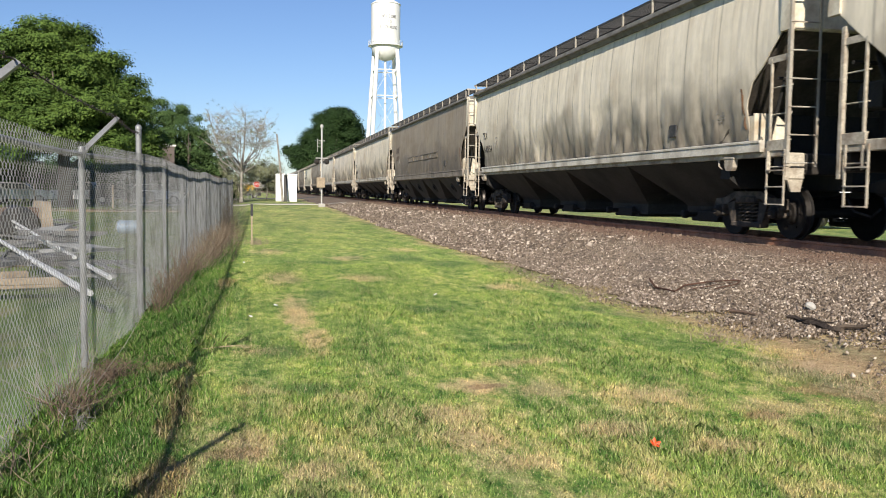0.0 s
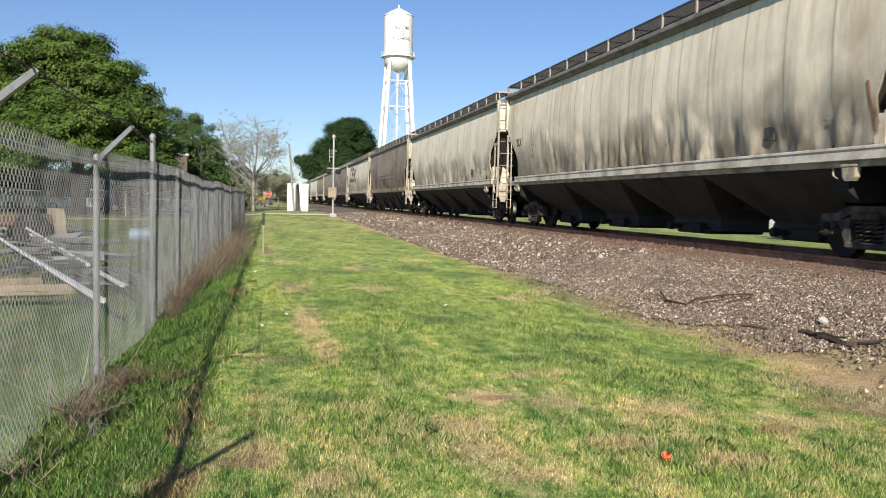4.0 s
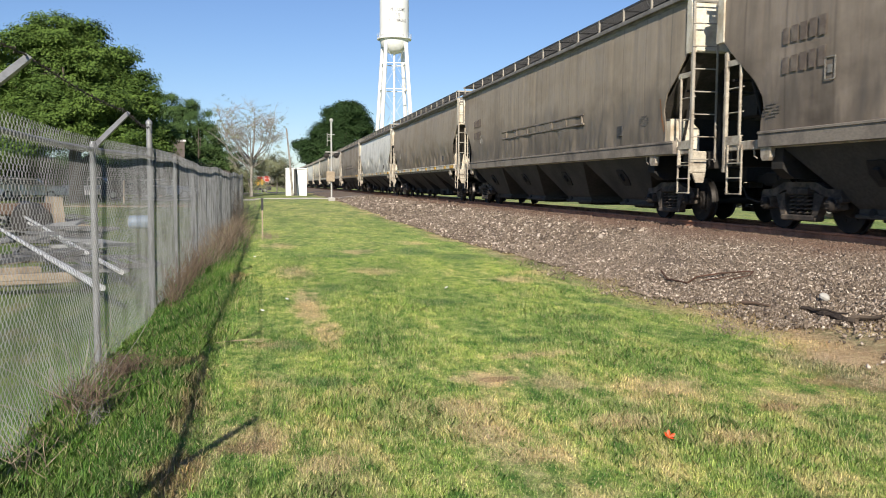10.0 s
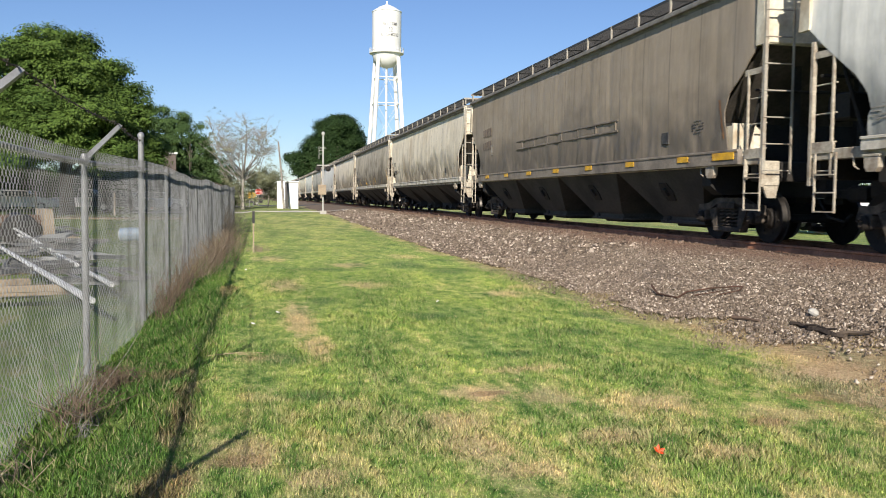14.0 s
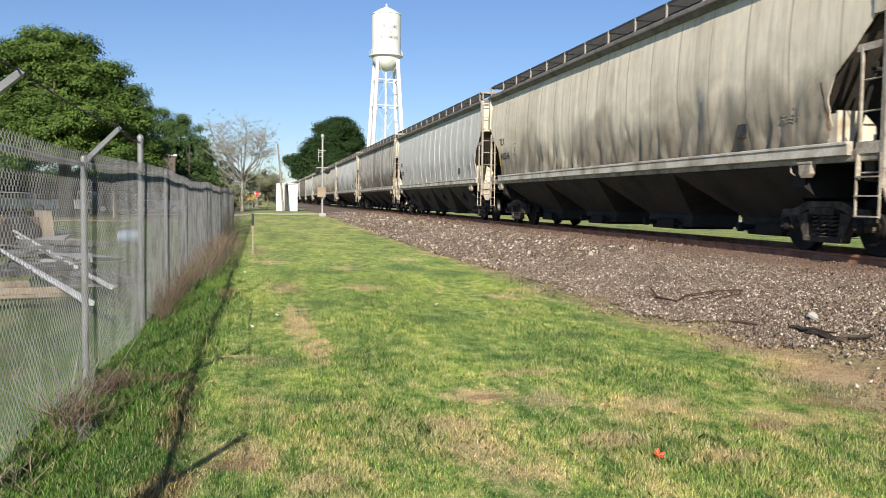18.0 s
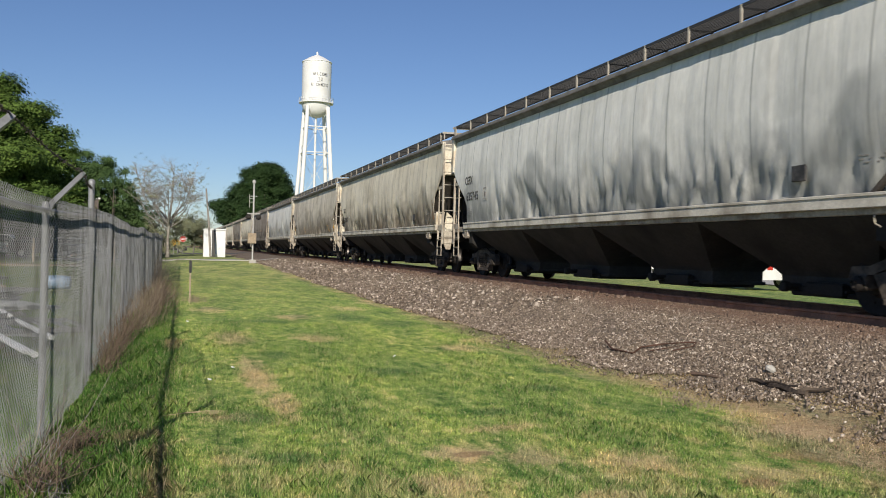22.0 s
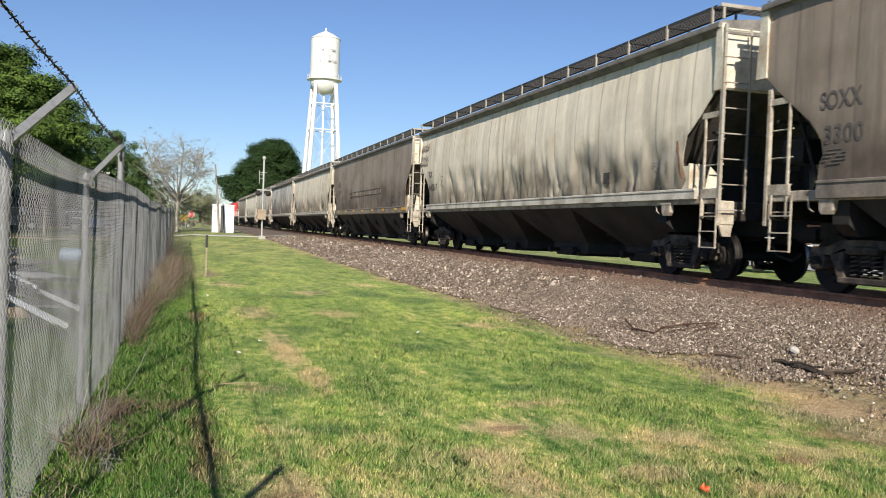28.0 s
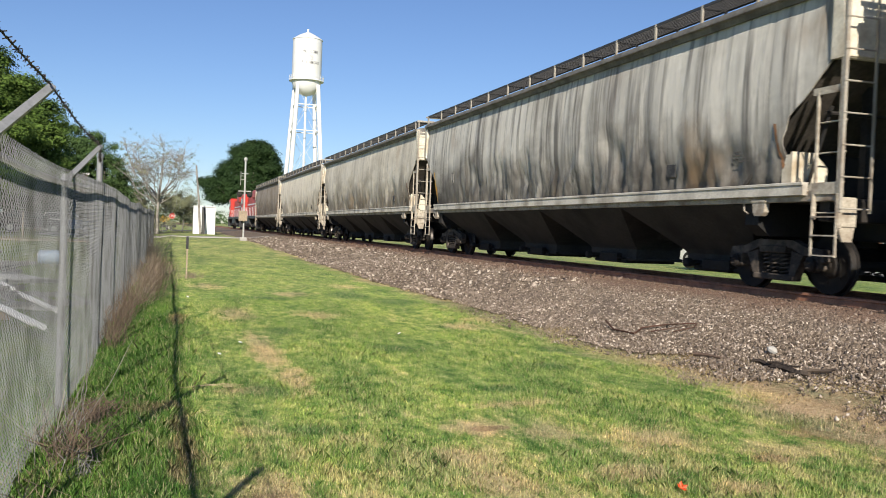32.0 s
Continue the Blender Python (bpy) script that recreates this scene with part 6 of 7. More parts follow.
# ---- ballast stones ----
def stone_cloud(g, n, size, region, proud=0.4):
    """Angular stones: squashed octahedra turned at random."""
    x0, x1, y0, y1 = region
    y = g.uniform(y0, y1, n)
    d = g.uniform(x0, x1, n)
    keep = d + 0.25 * np.sin(y * 2.7) + 0.12 * np.sin(y * 7.1) * (y < 20) > x0 + 0.35 * (1 + np.sin(y * 1.1)) * g.uniform(0, 1, n) ** 2 + (0.55 * np.clip((12.5 - y) / 4.5, 0, 1) + 0.6 * np.clip((8.6 - y) / 2.6, 0, 1) - 0.25) * g.uniform(0.3, 1.1, n)
    x, y = TX + d[keep], y[keep]
    n = len(x)
    z = np.array([ground_z(a, b) for a, b in zip(x, y)]) + 0.035
    s = size * np.clip(np.exp(g.normal(-0.1, 0.45, n)), 0.35, 2.4)
    unit = np.array([(1, 0.2, 0), (-0.3, 1, 0.1), (-1, -0.2, 0), (0.3, -1, -0.1), (0.35, 0.1, 1), (-0.3, 0, -1)], float)
    v = unit[None] * (1 + g.uniform(-0.35, 0.35, (n, 6, 1)))
    v *= np.stack([s, s * g.uniform(0.5, 0.95, n), s * g.uniform(0.3, 0.62, n)], 1)[:, None, :]
    q = g.normal(size=(n, 3, 3))
    r = np.linalg.qr(q)[0]
    v = np.einsum("nij,nkj->nki", r, v) + np.stack([x, y, z + s * (proud * 0.5 - 0.25)], 1)[:, None, :]
    tri = np.array([(0, 1, 4), (1, 2, 4), (2, 3, 4), (3, 0, 4), (1, 0, 5), (2, 1, 5), (3, 2, 5), (0, 3, 5)])
    f = (np.arange(n) * 6)[:, None, None] + tri[None]
    return v.reshape(-1, 3), f.reshape(-1, 3)


g = np.random.default_rng(4)
sets = [stone_cloud(g, 130000, 0.0165, (-5.15, -0.9, 4.0, 16)), stone_cloud(g, 30000, 0.034, (-5.2, -0.9, 16, 34)), stone_cloud(g, 12000, 0.055, (-5.1, -0.9, 34, 66))]
# strays in the margin
v, f = stone_cloud(g, 4000, 0.012, (-5.6, -4.2, 4.6, 14))
sets.append((v, f))
vs, fs, k = [], [], 0
for v, f in sets:
    vs.append(v)
    fs.append(f + k)
    k += len(v)
tagged(new("ballast_stones", tri_cloud(np.concatenate(vs), np.concatenate(fs), "ballast_stones", M["stones"])), "loose angular grey-brown ballast stones with a few pale ones", "stones", kind="stuff")

# ---- grass ----
BARE = SOIL + [(-0.12, 13.6, 0.15, 0.7)] + [(x, y, a * 0.7, b * 0.7) for x, y, a, b in STRAW[:10]]


def blade_cloud(g, n, region, height, width, lean=0.7, keep=None, fine=True):
    x0, x1, y0, y1 = region
    u = g.uniform(0, 1, n)
    y = y0 * (y1 / y0) ** u
    x = g.uniform(x0, x1, n)
    if keep is not None:
        k = keep(x, y, g)
        x, y = x[k], y[k]
    n = len(x)
    z = np.array([ground_z(a, b) for a, b in zip(x, y)])
    h = height * g.uniform(0.45, 1.25, n) * (0.75 + 0.35 * np.sin(x * 2.3 + y * 1.1) * np.sin(y * 1.7 - x))
    h *= np.where(np.sin(x * 7.3 + 2 * np.sin(y * 5.1)) * np.sin(y * 6.1 + 2 * np.sin(x * 4.3)) > 0.45, g.uniform(1.0, 1.5, n), 1.0)
    a = g.uniform(0, 2 * math.pi, n)
    w = width * g.uniform(0.6, 1.3, n)
    p = np.stack([x, y, z - 0.005], 1)
    side = np.stack([np.cos(a), np.sin(a), np.zeros(n)], 1) * w[:, None]
    b = a + g.uniform(0.8, 2.3, n)
    tip = np.stack([np.cos(b), np.sin(b), np.zeros(n)], 1) * (h * g.uniform(0.1, lean, n))[:, None]
    mid = p + tip * 0.35 + np.stack([np.zeros(n), np.zeros(n), h * 0.6], 1)
    top = p + tip + np.stack([np.zeros(n), np.zeros(n), h], 1)
    if not fine:
        v = np.stack([p - side, p + side, top], 1)
        return v.reshape(-1, 3), np.arange(3 * n).reshape(-1, 3)
    v = np.stack([p - side, p + side, mid + side * 0.7, top, mid - side * 0.7], 1)
    f = (np.arange(n) * 5)[:, None] + np.array([0, 1, 2, 3, 4])[None]
    return v.reshape(-1, 3), f


def lawn_only(x, y, g):
    edge = TX - 5.25 - 0.6 * np.clip((7.0 - y) / 2.2, 0, 1) + 0.22 * np.sin(y * 0.7) + 0.12 * np.sin(y * 3.1)
    bare = np.zeros(len(x), bool)
    for px, py, rx, ry in BARE:
        bare |= ((x - px) / rx) ** 2 + ((y - py) / ry) ** 2 < g.uniform(0.3, 1.3, len(x))
    thin = g.uniform(0, 1, len(x)) < np.clip((edge + 0.6 + 0.3 * np.sin(y * 4.7 + x * 3) - x) / 1.0, 0, 1)
    return thin & (x > FX - 0.1) & ~(bare & (g.uniform(0, 1, len(x)) < 0.4))


g = np.random.default_rng(9)
v, f = blade_cloud(g, 540000, (-0.6, 5.6, 2.6, 16), 0.036, 0.0016, 0.95, keep=lawn_only)
tagged(new("grass_near", tri_cloud(v, f, "grass_near", M["blades"])), "short mown grass, green with straw-coloured blades", "grass", kind="stuff")
v, f = blade_cloud(g, 230000, (-1.1, 6.0, 12, 60), 0.036, 0.0042, 0.95, keep=lambda x, y, g: lawn_only(x, y, g) & (g.uniform(0, 1, len(y)) < np.clip((y - 11.5) / 4, 0, 1)), fine=False)
tagged(new("grass_far", tri_cloud(v, f, "grass_far", M["blades"])), "short mown grass along the railway", "grass", kind="stuff")
v, f = blade_cloud(g, 150000, (-1.05, 0.1, 2.2, 30), 0.075, 0.0026, 1.0, keep=lambda x, y, g: g.uniform(0, 1, len(x)) < 1 - (x + 1.05) / 1.25)
tagged(new("fence_grass", tri_cloud(v, f, "fence_grass", M["blades"])), "longer lush grass along the fence", "grass", kind="stuff")

# ---- dry weeds along the fence ----
def weeds(name, label, x, y, n, height, spread, seed, mat="dry_stem"):
    rnd = random.Random(seed)
    m = Mesh()
    for _ in range(n):
        a, d = rnd.uniform(0, 6.283), spread * abs(rnd.gauss(0, 0.45))
        b = Vector((d * math.cos(a) * 0.5, d * math.sin(a), 0))
        h = height * rnd.uniform(0.35, 1.1)
        e = b + Vector((rnd.gauss(0, 0.45) * h, rnd.gauss(0, 0.55) * h, h))
        q = b.lerp(e, 0.5) + Vector((rnd.gauss(0, 0.06), rnd.gauss(0, 0.06), 0.04))
        m.tube([b, q, e], 0.0034, 3, r1=0.0015, caps=False)
        if rnd.random() < 0.5:
            m.tube([q, q + Vector((rnd.gauss(0, 0.2) * h, rnd.gauss(0, 0.2) * h, 0.3 * h))], 0.003, 3, r1=0.001, caps=False)
    return thing(name, m, M[mat], label, "weeds", "dry weeds along the fence", "stuff", pose(x, y, ground_z(x, y) - 0.03))


for k in range(9):
    weeds("dry_weeds", "tall dry brown weeds against the fence", FX + 0.12, 10.9 + k * 0.62, 46, 0.34 + 0.16 * (k % 3), 0.5, 30 + k, "brown_stem")
for k in range(8):
    weeds("dry_weeds", "tangled dry brown weeds at the fence", FX + 0.35 + 0.12 * (k % 2), 15.8 + k * 1.5, 120, 0.6, 0.95, 50 + k, "brown_stem" if k % 2 else "dry_stem")
weeds("dry_weeds", "low reddish dry weed clump by the post", -0.65, 6.75, 190, 0.2, 0.45, 71, "brown_stem")
weeds("dry_weeds", "bare twiggy dry weed at the fence", -0.72, 5.65, 90, 0.32, 0.4, 72, "brown_stem")
weeds("dry_weeds", "thin dry stalks leaning on the fence", -0.82, 4.6, 26, 0.24, 0.6, 79)
weeds("dry_weeds", "pale bare twigs climbing the fence", -0.84, 6.0, 34, 0.62, 0.55, 80, "twig")
weeds("dry_weeds", "pale bare twigs fallen from the fence", -0.62, 5.3, 22, 0.2, 0.5, 81, "twig")
weeds("dry_weeds", "straw-coloured weed clump beside the stake", 0.35, 21.9, 110, 0.22, 0.9, 73)
weeds("dry_weeds", "flattened straw stems at the ballast edge", 4.75, 10.7, 60, 0.22, 0.9, 74)
weeds("dry_weeds", "flattened straw stems at the ballast edge", 4.7, 14.2, 60, 0.18, 1.2, 75)
weeds("dry_weeds", "dark bare brush against the fence", FX + 0.1, 31.5, 160, 1.5, 1.1, 77, "bark")
weeds("dry_weeds", "dark bare brush against the fence", FX + 0.15, 34.0, 160, 1.2, 1.3, 78, "bark")
weeds("dry_weeds", "straw weeds at the ballast edge", 4.6, 7.2, 70, 0.16, 1.0, 76)

# ---- small things on the ground ----
def stick(name, label, pts, r, mat):
    m = Mesh()
    m.tube(pts, r, 7, r1=r * 0.5)
    return thing(name, m, mat, label, "stick", shade=50)


def on_bed(x, y, lift=0.05):
    return Vector((x, y, ground_z(x, y) + lift))


stick("bent_rod", "dark bent rusty rod lying on the ballast", [on_bed(5.68, 10.95, 0.11), on_bed(5.55, 10.5, 0.07), on_bed(5.61, 10.06, 0.06), on_bed(5.85, 10.27, 0.07), on_bed(6.12, 10.12, 0.08), on_bed(6.34, 9.9, 0.08), on_bed(6.37, 9.8, 0.08), on_bed(6.25, 9.69, 0.07), on_bed(5.99, 9.75, 0.06)], 0.014, M["rod"])
stick("thin_rod", "thin rusty rod beside the bent one", [on_bed(5.82, 10.0, 0.06), on_bed(6.0, 9.86, 0.08), on_bed(6.26, 9.8, 0.08)], 0.008, M["rod"])
m = Mesh()
for k, (p, q, r) in enumerate(((on_bed(5.69, 7.77, 0.06), on_bed(5.70, 7.4, 0.06), 0.026), (on_bed(5.69, 7.45, 0.05), on_bed(5.70, 6.95, 0.05), 0.05), (on_bed(5.68, 7.05, 0.06), on_bed(5.91, 6.85, 0.08), 0.026), (on_bed(5.66, 7.5, 0.09), on_bed(5.72, 7.1, 0.1), 0.016))):
    m.tube([p, p.lerp(q, 0.3) + Vector((0.01, 0, 0.012)), p.lerp(q, 0.7) - Vector((0.012, 0, 0.008)), q], r, 5, r1=r * 0.55)
thing("broken_timber", m, M["charred"], "dark charred splintered piece of timber on the ballast", "stick")
stick("short_stick", "short dark stick on the ballast", [on_bed(5.46, 8.49, 0.06), on_bed(5.5, 8.32, 0.07), on_bed(5.55, 8.13, 0.06)], 0.024, M["tie"])
m = Mesh()
m.lathe([(0.015, -0.04), (0.05, -0.025), (0.062, 0.0), (0.04, 0.03), (0.008, 0.04)], 7)
thing("pale_stone", m, M["concrete"], "single large pale stone on the ballast", "stone", at=pose(6.07, 7.95, ground_z(6.07, 7.95) + 0.075, 25, 12, 30))
M["orange"] = plain("orange_plastic", (0.80, 0.085, 0.02), 0.5, 0, 10, 0.15, 0.1, 0.003)
m = Mesh()
for k in range(5):
    a = 2 * math.pi * k / 5
    m.add([(0, 0, 0.01), (0.03 * math.cos(a - 0.5), 0.03 * math.sin(a - 0.5), 0.02), (0.042 * math.cos(a), 0.042 * math.sin(a), 0.035), (0.03 * math.cos(a + 0.5), 0.03 * math.sin(a + 0.5), 0.02)], [(0, 1, 2, 3)])
fl = thing("red_flower", m, M["orange"], "bright orange-red wildflower low in the grass", "flower", at=pose(2.5, 4.22, 0.005, 35, 0, 10) @ Matrix.Diagonal((0.8, 0.8, 0.8, 1)))
part("stem", Mesh().tube([(0, 0, 0.012), (0.0, -0.02, -0.06)], 0.002, 4), M["blades"], fl)
for x, y, s in ((2.60, 10.62, 0.02), (0.33, 9.2, 0.018), (0.6, 10.0, 0.02), (0.15, 15.6, 0.02)):
    thing("litter_scrap", Mesh().box(-s, s, -s * 0.7, s * 0.7, 0, s * 0.6, bev=0.004), M["white_box"], "tiny white scrap of litter in the grass", "litter", "scraps in the grass", at=pose(x, y, ground_z(x, y) + 0.04, 20, 10, x * 90))
m = Mesh()
for k in range(4):
    m.tube([(-0.08 + 0.05 * k, 7.40 + 0.03 * k, 0.015), (0.14 + 0.04 * k, 7.42 + 0.02 * k, 0.03), (0.34 + 0.03 * k, 7.38 + 0.035 * k, 0.02)], 0.0016, 3)
thing("straw_wisp", m, M["thatch"], "wisp of pale straw on the grass", "straw", kind="stuff")

# matted dead stems over the dry patches and the margin
def dry_only(x, y, g):
    n = len(x)
    ok = np.zeros(n, bool)
    for px, py, rx, ry in STRAW:
        ok |= ((x - px) / rx) ** 2 + ((y - py) / ry) ** 2 < g.uniform(0.1, 2.2, n)
    edge = 4.75 - 0.5 * np.clip((7.0 - y) / 2.2, 0, 1) + 0.2 * np.sin(y * 1.3) + 0.12 * np.sin(y * 3.7)
    ok |= (x > edge) & (x < edge + g.uniform(0.0, 1.1, n)) & (np.sin(y * 2.1 + x) + np.sin(y * 0.8) > g.uniform(-1.6, 1.2, n))
    return ok


g = np.random.default_rng(31)
v, f = blade_cloud(g, 300000, (-0.2, 5.9, 3.2, 16), 0.022, 0.0022, 4.5, keep=dry_only, fine=False)
v2, f2 = blade_cloud(g, 120000, (4.1, 6.5, 4.2, 12.0), 0.018, 0.0030, 5.0, keep=lambda x, y, g: (x > 4.3 + 0.35 * np.clip((y - 5) / 2, 0, 1) + g.uniform(0, 0.5, len(x))) & (x < 5.5 + 0.5 * np.clip((8 - y) / 1.6, 0, 1) + g.uniform(0, 0.5, len(x))) & (np.sin(y * 3.3 + x * 2) + np.sin(x * 5) > g.uniform(-2, 1, len(x))), fine=False)
v, f = np.concatenate([v, v2]), np.concatenate([f, f2 + len(v)])
tagged(new("dead_grass", tri_cloud(v, f, "dead_grass", M["thatch"])), "matted straw-coloured dead grass in patches", "dead grass", kind="stuff")

# ---- roads ----
def slab(name, label, x0, x1, y0, y1, mat, lift=0.02, nx=24, category="road"):
    m = Mesh()
    rows = [[(x0 + (x1 - x0) * i / nx, y, ground_z(x0 + (x1 - x0) * i / nx, y) + lift) for i in range(nx + 1)] for y in (y0, (y0 + y1) / 2, y1)]
    m.grid(rows)
    low = [[(p[0], p[1], p[2] - 0.15) for p in rows[0]], rows[0]]
    m.grid(low)
    return thing(name, m, M[mat], label, category, kind="structure", shade=60)


slab("pavement_crossing", "pale concrete path leading to the railway crossing", -9, 8.2, 66.5, 69.5, "concrete", 0.04, 30, "pavement")
slab("road_cross", "worn asphalt street behind the equipment hut", -80, 8.0, 108, 115, "asphalt", 0.05, 60)
slab("track_yard", "bare sandy strip across the yard", -70, -2.2, 51, 53.5, "dirt", 0.05, 50, "dirt track")
m = Mesh()
m.grid([[(x, y, ground_z(x, y) + 0.04) for x in (24.5, 27.5, 31.0)] for y in range(-60, 240, 6)])
thing("road_far", m, M["concrete"], "pale concrete road on the far side of the railway", "road", kind="structure", shade=60)


# ---- houses ----
M["brick"] = plain("red_brown_brick", (0.30, 0.14, 0.09), 0.85, 0, 4, 0.3, 0.3, 0.01, (0.22, 0.11, 0.08), 1.0)
M["shingle"] = plain("grey_brown_shingle", (0.13, 0.105, 0.09), 0.9, 0, 3, 0.3, 0.4, 0.02, (0.09, 0.075, 0.065), 0.8)
M["tan_siding"] = plain("tan_siding", (0.46, 0.38, 0.30), 0.7, 0, 2, 0.12, 0.1, 0.01, (0.36, 0.29, 0.23), 0.6)
M["siding"] = plain("white_siding", (0.72, 0.70, 0.65), 0.6, 0, 2, 0.08, 0.1, 0.01, (0.6, 0.57, 0.52), 0.6)


def house(label, x, y, yaw, w, d, h, ridge, wall, roof="shingle", chimney=False):
    ho = empty("house", label, "house", "houses by the railway", at=pose(x, y, ground_z(x, y) - 0.1, 0, 0, yaw))
    part("wall", Mesh().box(-w / 2, w / 2, -d / 2, d / 2, 0, h, bev=0.02), M[wall], ho)
    rf = part("roof", Mesh().prism([(-w / 2 - 0.5, h - 0.05), (w / 2 + 0.5, h - 0.05), (w / 2 + 0.5, h + 0.12), (0, h + ridge), (-w / 2 - 0.5, h + 0.12)], "y", -d / 2 - 0.5, d / 2 + 0.5), M[roof], ho)
    if chimney:
        part("chimney", Mesh().box(-0.6, 0.6, -0.5, 0.5, h + ridge * 0.4, h + ridge + 1.8, bev=0.03), M["shingle"], rf)
        part("chimney_cap", Mesh().box(-0.75, 0.75, -0.62, 0.62, h + ridge + 1.8, h + ridge + 1.98, bev=0.03), M["siding"], rf)
    for side in (-1, 1):
        for k in range(3):
            q = -w / 2 + w * (k + 0.5) / 3
            wn_ = part("window", Mesh().box(q - 0.55, q + 0.55, side * d / 2 - 0.03, side * d / 2 + 0.03, 1.0, 2.3, bev=0.01), M["siding"], ho)
            part("pane", Mesh().box(q - 0.45, q + 0.45, side * (d / 2 + 0.035) - 0.004, side * (d / 2 + 0.035) + 0.004, 1.1, 2.2), M["glass"], wn_)
        for k in range(2):
            q = -d / 2 + d * (k + 0.5) / 2
            wn_ = part("window", Mesh().box(side * w / 2 - 0.03, side * w / 2 + 0.03, q - 0.55, q + 0.55, 1.0, 2.3, bev=0.01), M["siding"], ho)
            part("pane", Mesh().box(side * (w / 2 + 0.035) - 0.004, side * (w / 2 + 0.035) + 0.004, q - 0.45, q + 0.45, 1.1, 2.2), M["glass"], wn_)
    part("door", Mesh().box(-0.5, 0.5, -d / 2 - 0.05, -d / 2, 0.1, 2.1, bev=0.01), M["timber"], ho)
    return ho


house("brick house with a brown shingle roof and chimney", -8.1, 86, 8, 8, 8, 2.3, 1.2, "brick", chimney=True)
house("low brown house behind the yard", -24, 96, 0, 14, 8, 2.8, 1.6, "brick")
house("white sided house with a grey roof", -42, 78, 0, 13, 9, 2.9, 1.9, "siding")
house("tan house across the railway with a grey roof", 46, 22, 90, 12, 9, 3.0, 2.0, "tan_siding")
house("brick house across the railway", 48, 48, 90, 13, 9, 3.0, 2.0, "brick")
house("tan house across the railway", 47, 78, 90, 12, 9, 3.0, 2.0, "tan_siding")
house("low white house across the railway", 46, 120, 90, 16, 9, 3.0, 1.8, "siding")

# ---- far woods ----
g = np.random.default_rng(21)
lobes = []
rnd = random.Random(5)
for k in range(70):
    x = -260 + 7.6 * k + rnd.uniform(-3, 3)
    y = (620 if -45 < x < 60 else 330) + rnd.uniform(-30, 30) + abs(x) * 0.2
    h = rnd.uniform(5, 8.5)
    lobes.append((x, y, h * 0.75, rnd.uniform(6, 9), h * 0.85))
for k in range(26):
    x = -30 - 4.2 * k + rnd.uniform(-2, 2)
    y = 120 + rnd.uniform(-10, 10)
    h = rnd.uniform(3.0, 5.5)
    lobes.append((x, y, h * 0.8, rnd.uniform(3, 4.5), h * 0.85))
for k in range(40):
    y = -20 + 9 * k
    x = 72 + rnd.uniform(-5, 5)
    h = rnd.uniform(4, 7)
    lobes.append((x, y, h * 0.8, rnd.uniform(5, 7), h * 0.85))
v, f = leaf_cloud(g, lobes, 90000, 0.42)
tagged(new("far_woods", tri_cloud(v, f, "far_woods", M["leaf_mid"])), "distant belt of green woods", "woods", kind="stuff")
for x, y, h, sp, sd in ((-3.8, 80, 2.3, 1.8, 46), (-5.6, 78, 2.8, 2.2, 48), (-4.0, 100, 3.6, 2.6, 41), (-5.5, 97, 4.6, 3.4, 42), (-14.5, 74, 4.0, 3.2, 44)):
    tree("bush", "dense green bush by the street", x, y, h, sp, "leaf_mid", 7000, 0.13, round_lobes(sd, 9, h, sp, 0.2), sd, r=0.12, n=5)

tree("bush", "olive shrub beside the equipment hut", 1.2, 97, 5.0, 2.4, "leaf_young", 9000, 0.09, round_lobes(52, 10, 5.0, 2.4, 0.2), 52, "twig", 0.08, 9, 4, 4)
tree("bush", "tangled pale shrub under the bare tree", -1.4, 87, 4.6, 2.4, "leaf_young", 9000, 0.06, round_lobes(49, 12, 4.6, 2.4, 0.2), 49, "twig", 0.08, 12, 5, 6)

# ---- signs and parked cars by the street ----
def octagon(r):
    return [(r * math.cos(radians(22.5 + 45 * k)), r * math.sin(radians(22.5 + 45 * k))) for k in range(8)]


sg = empty("stop_sign", "red octagonal stop sign on a steel post", "sign", at=pose(0.15, 106.5, ground_z(0.15, 106.5)))
part("post", Mesh().box(-0.03, 0.03, -0.03, 0.03, -0.1, 2.3, bev=0.005), M["galv"], sg)
bd = part("board", Mesh().prism([(a, b + 1.75) for a, b in octagon(0.36)], "y", -0.05, -0.035), M["red"], sg)
part("rim", Mesh().prism([(a, b + 1.75) for a, b in octagon(0.39)], "y", -0.034, -0.03), M["white_box"], bd)
letter("word", "STOP", 0.27, M["white_box"], bd, pose(-0.29, -0.053, 1.66, 90, 0, 0), 0.004)
for x, y in ((-0.9, 107), (-0.5, 112)):
    ys_ = empty("warning_sign", "yellow diamond warning sign on a post", "sign", "yellow signs by the street", at=pose(x, y, ground_z(x, y)))
    part("post", Mesh().box(-0.03, 0.03, -0.03, 0.03, -0.1, 1.9, bev=0.005), M["galv"], ys_)
    part("board", Mesh().prism([(0, 1.0), (0.42, 1.42), (0, 1.84), (-0.42, 1.42)], "y", -0.05, -0.035), M["yellow"], ys_)


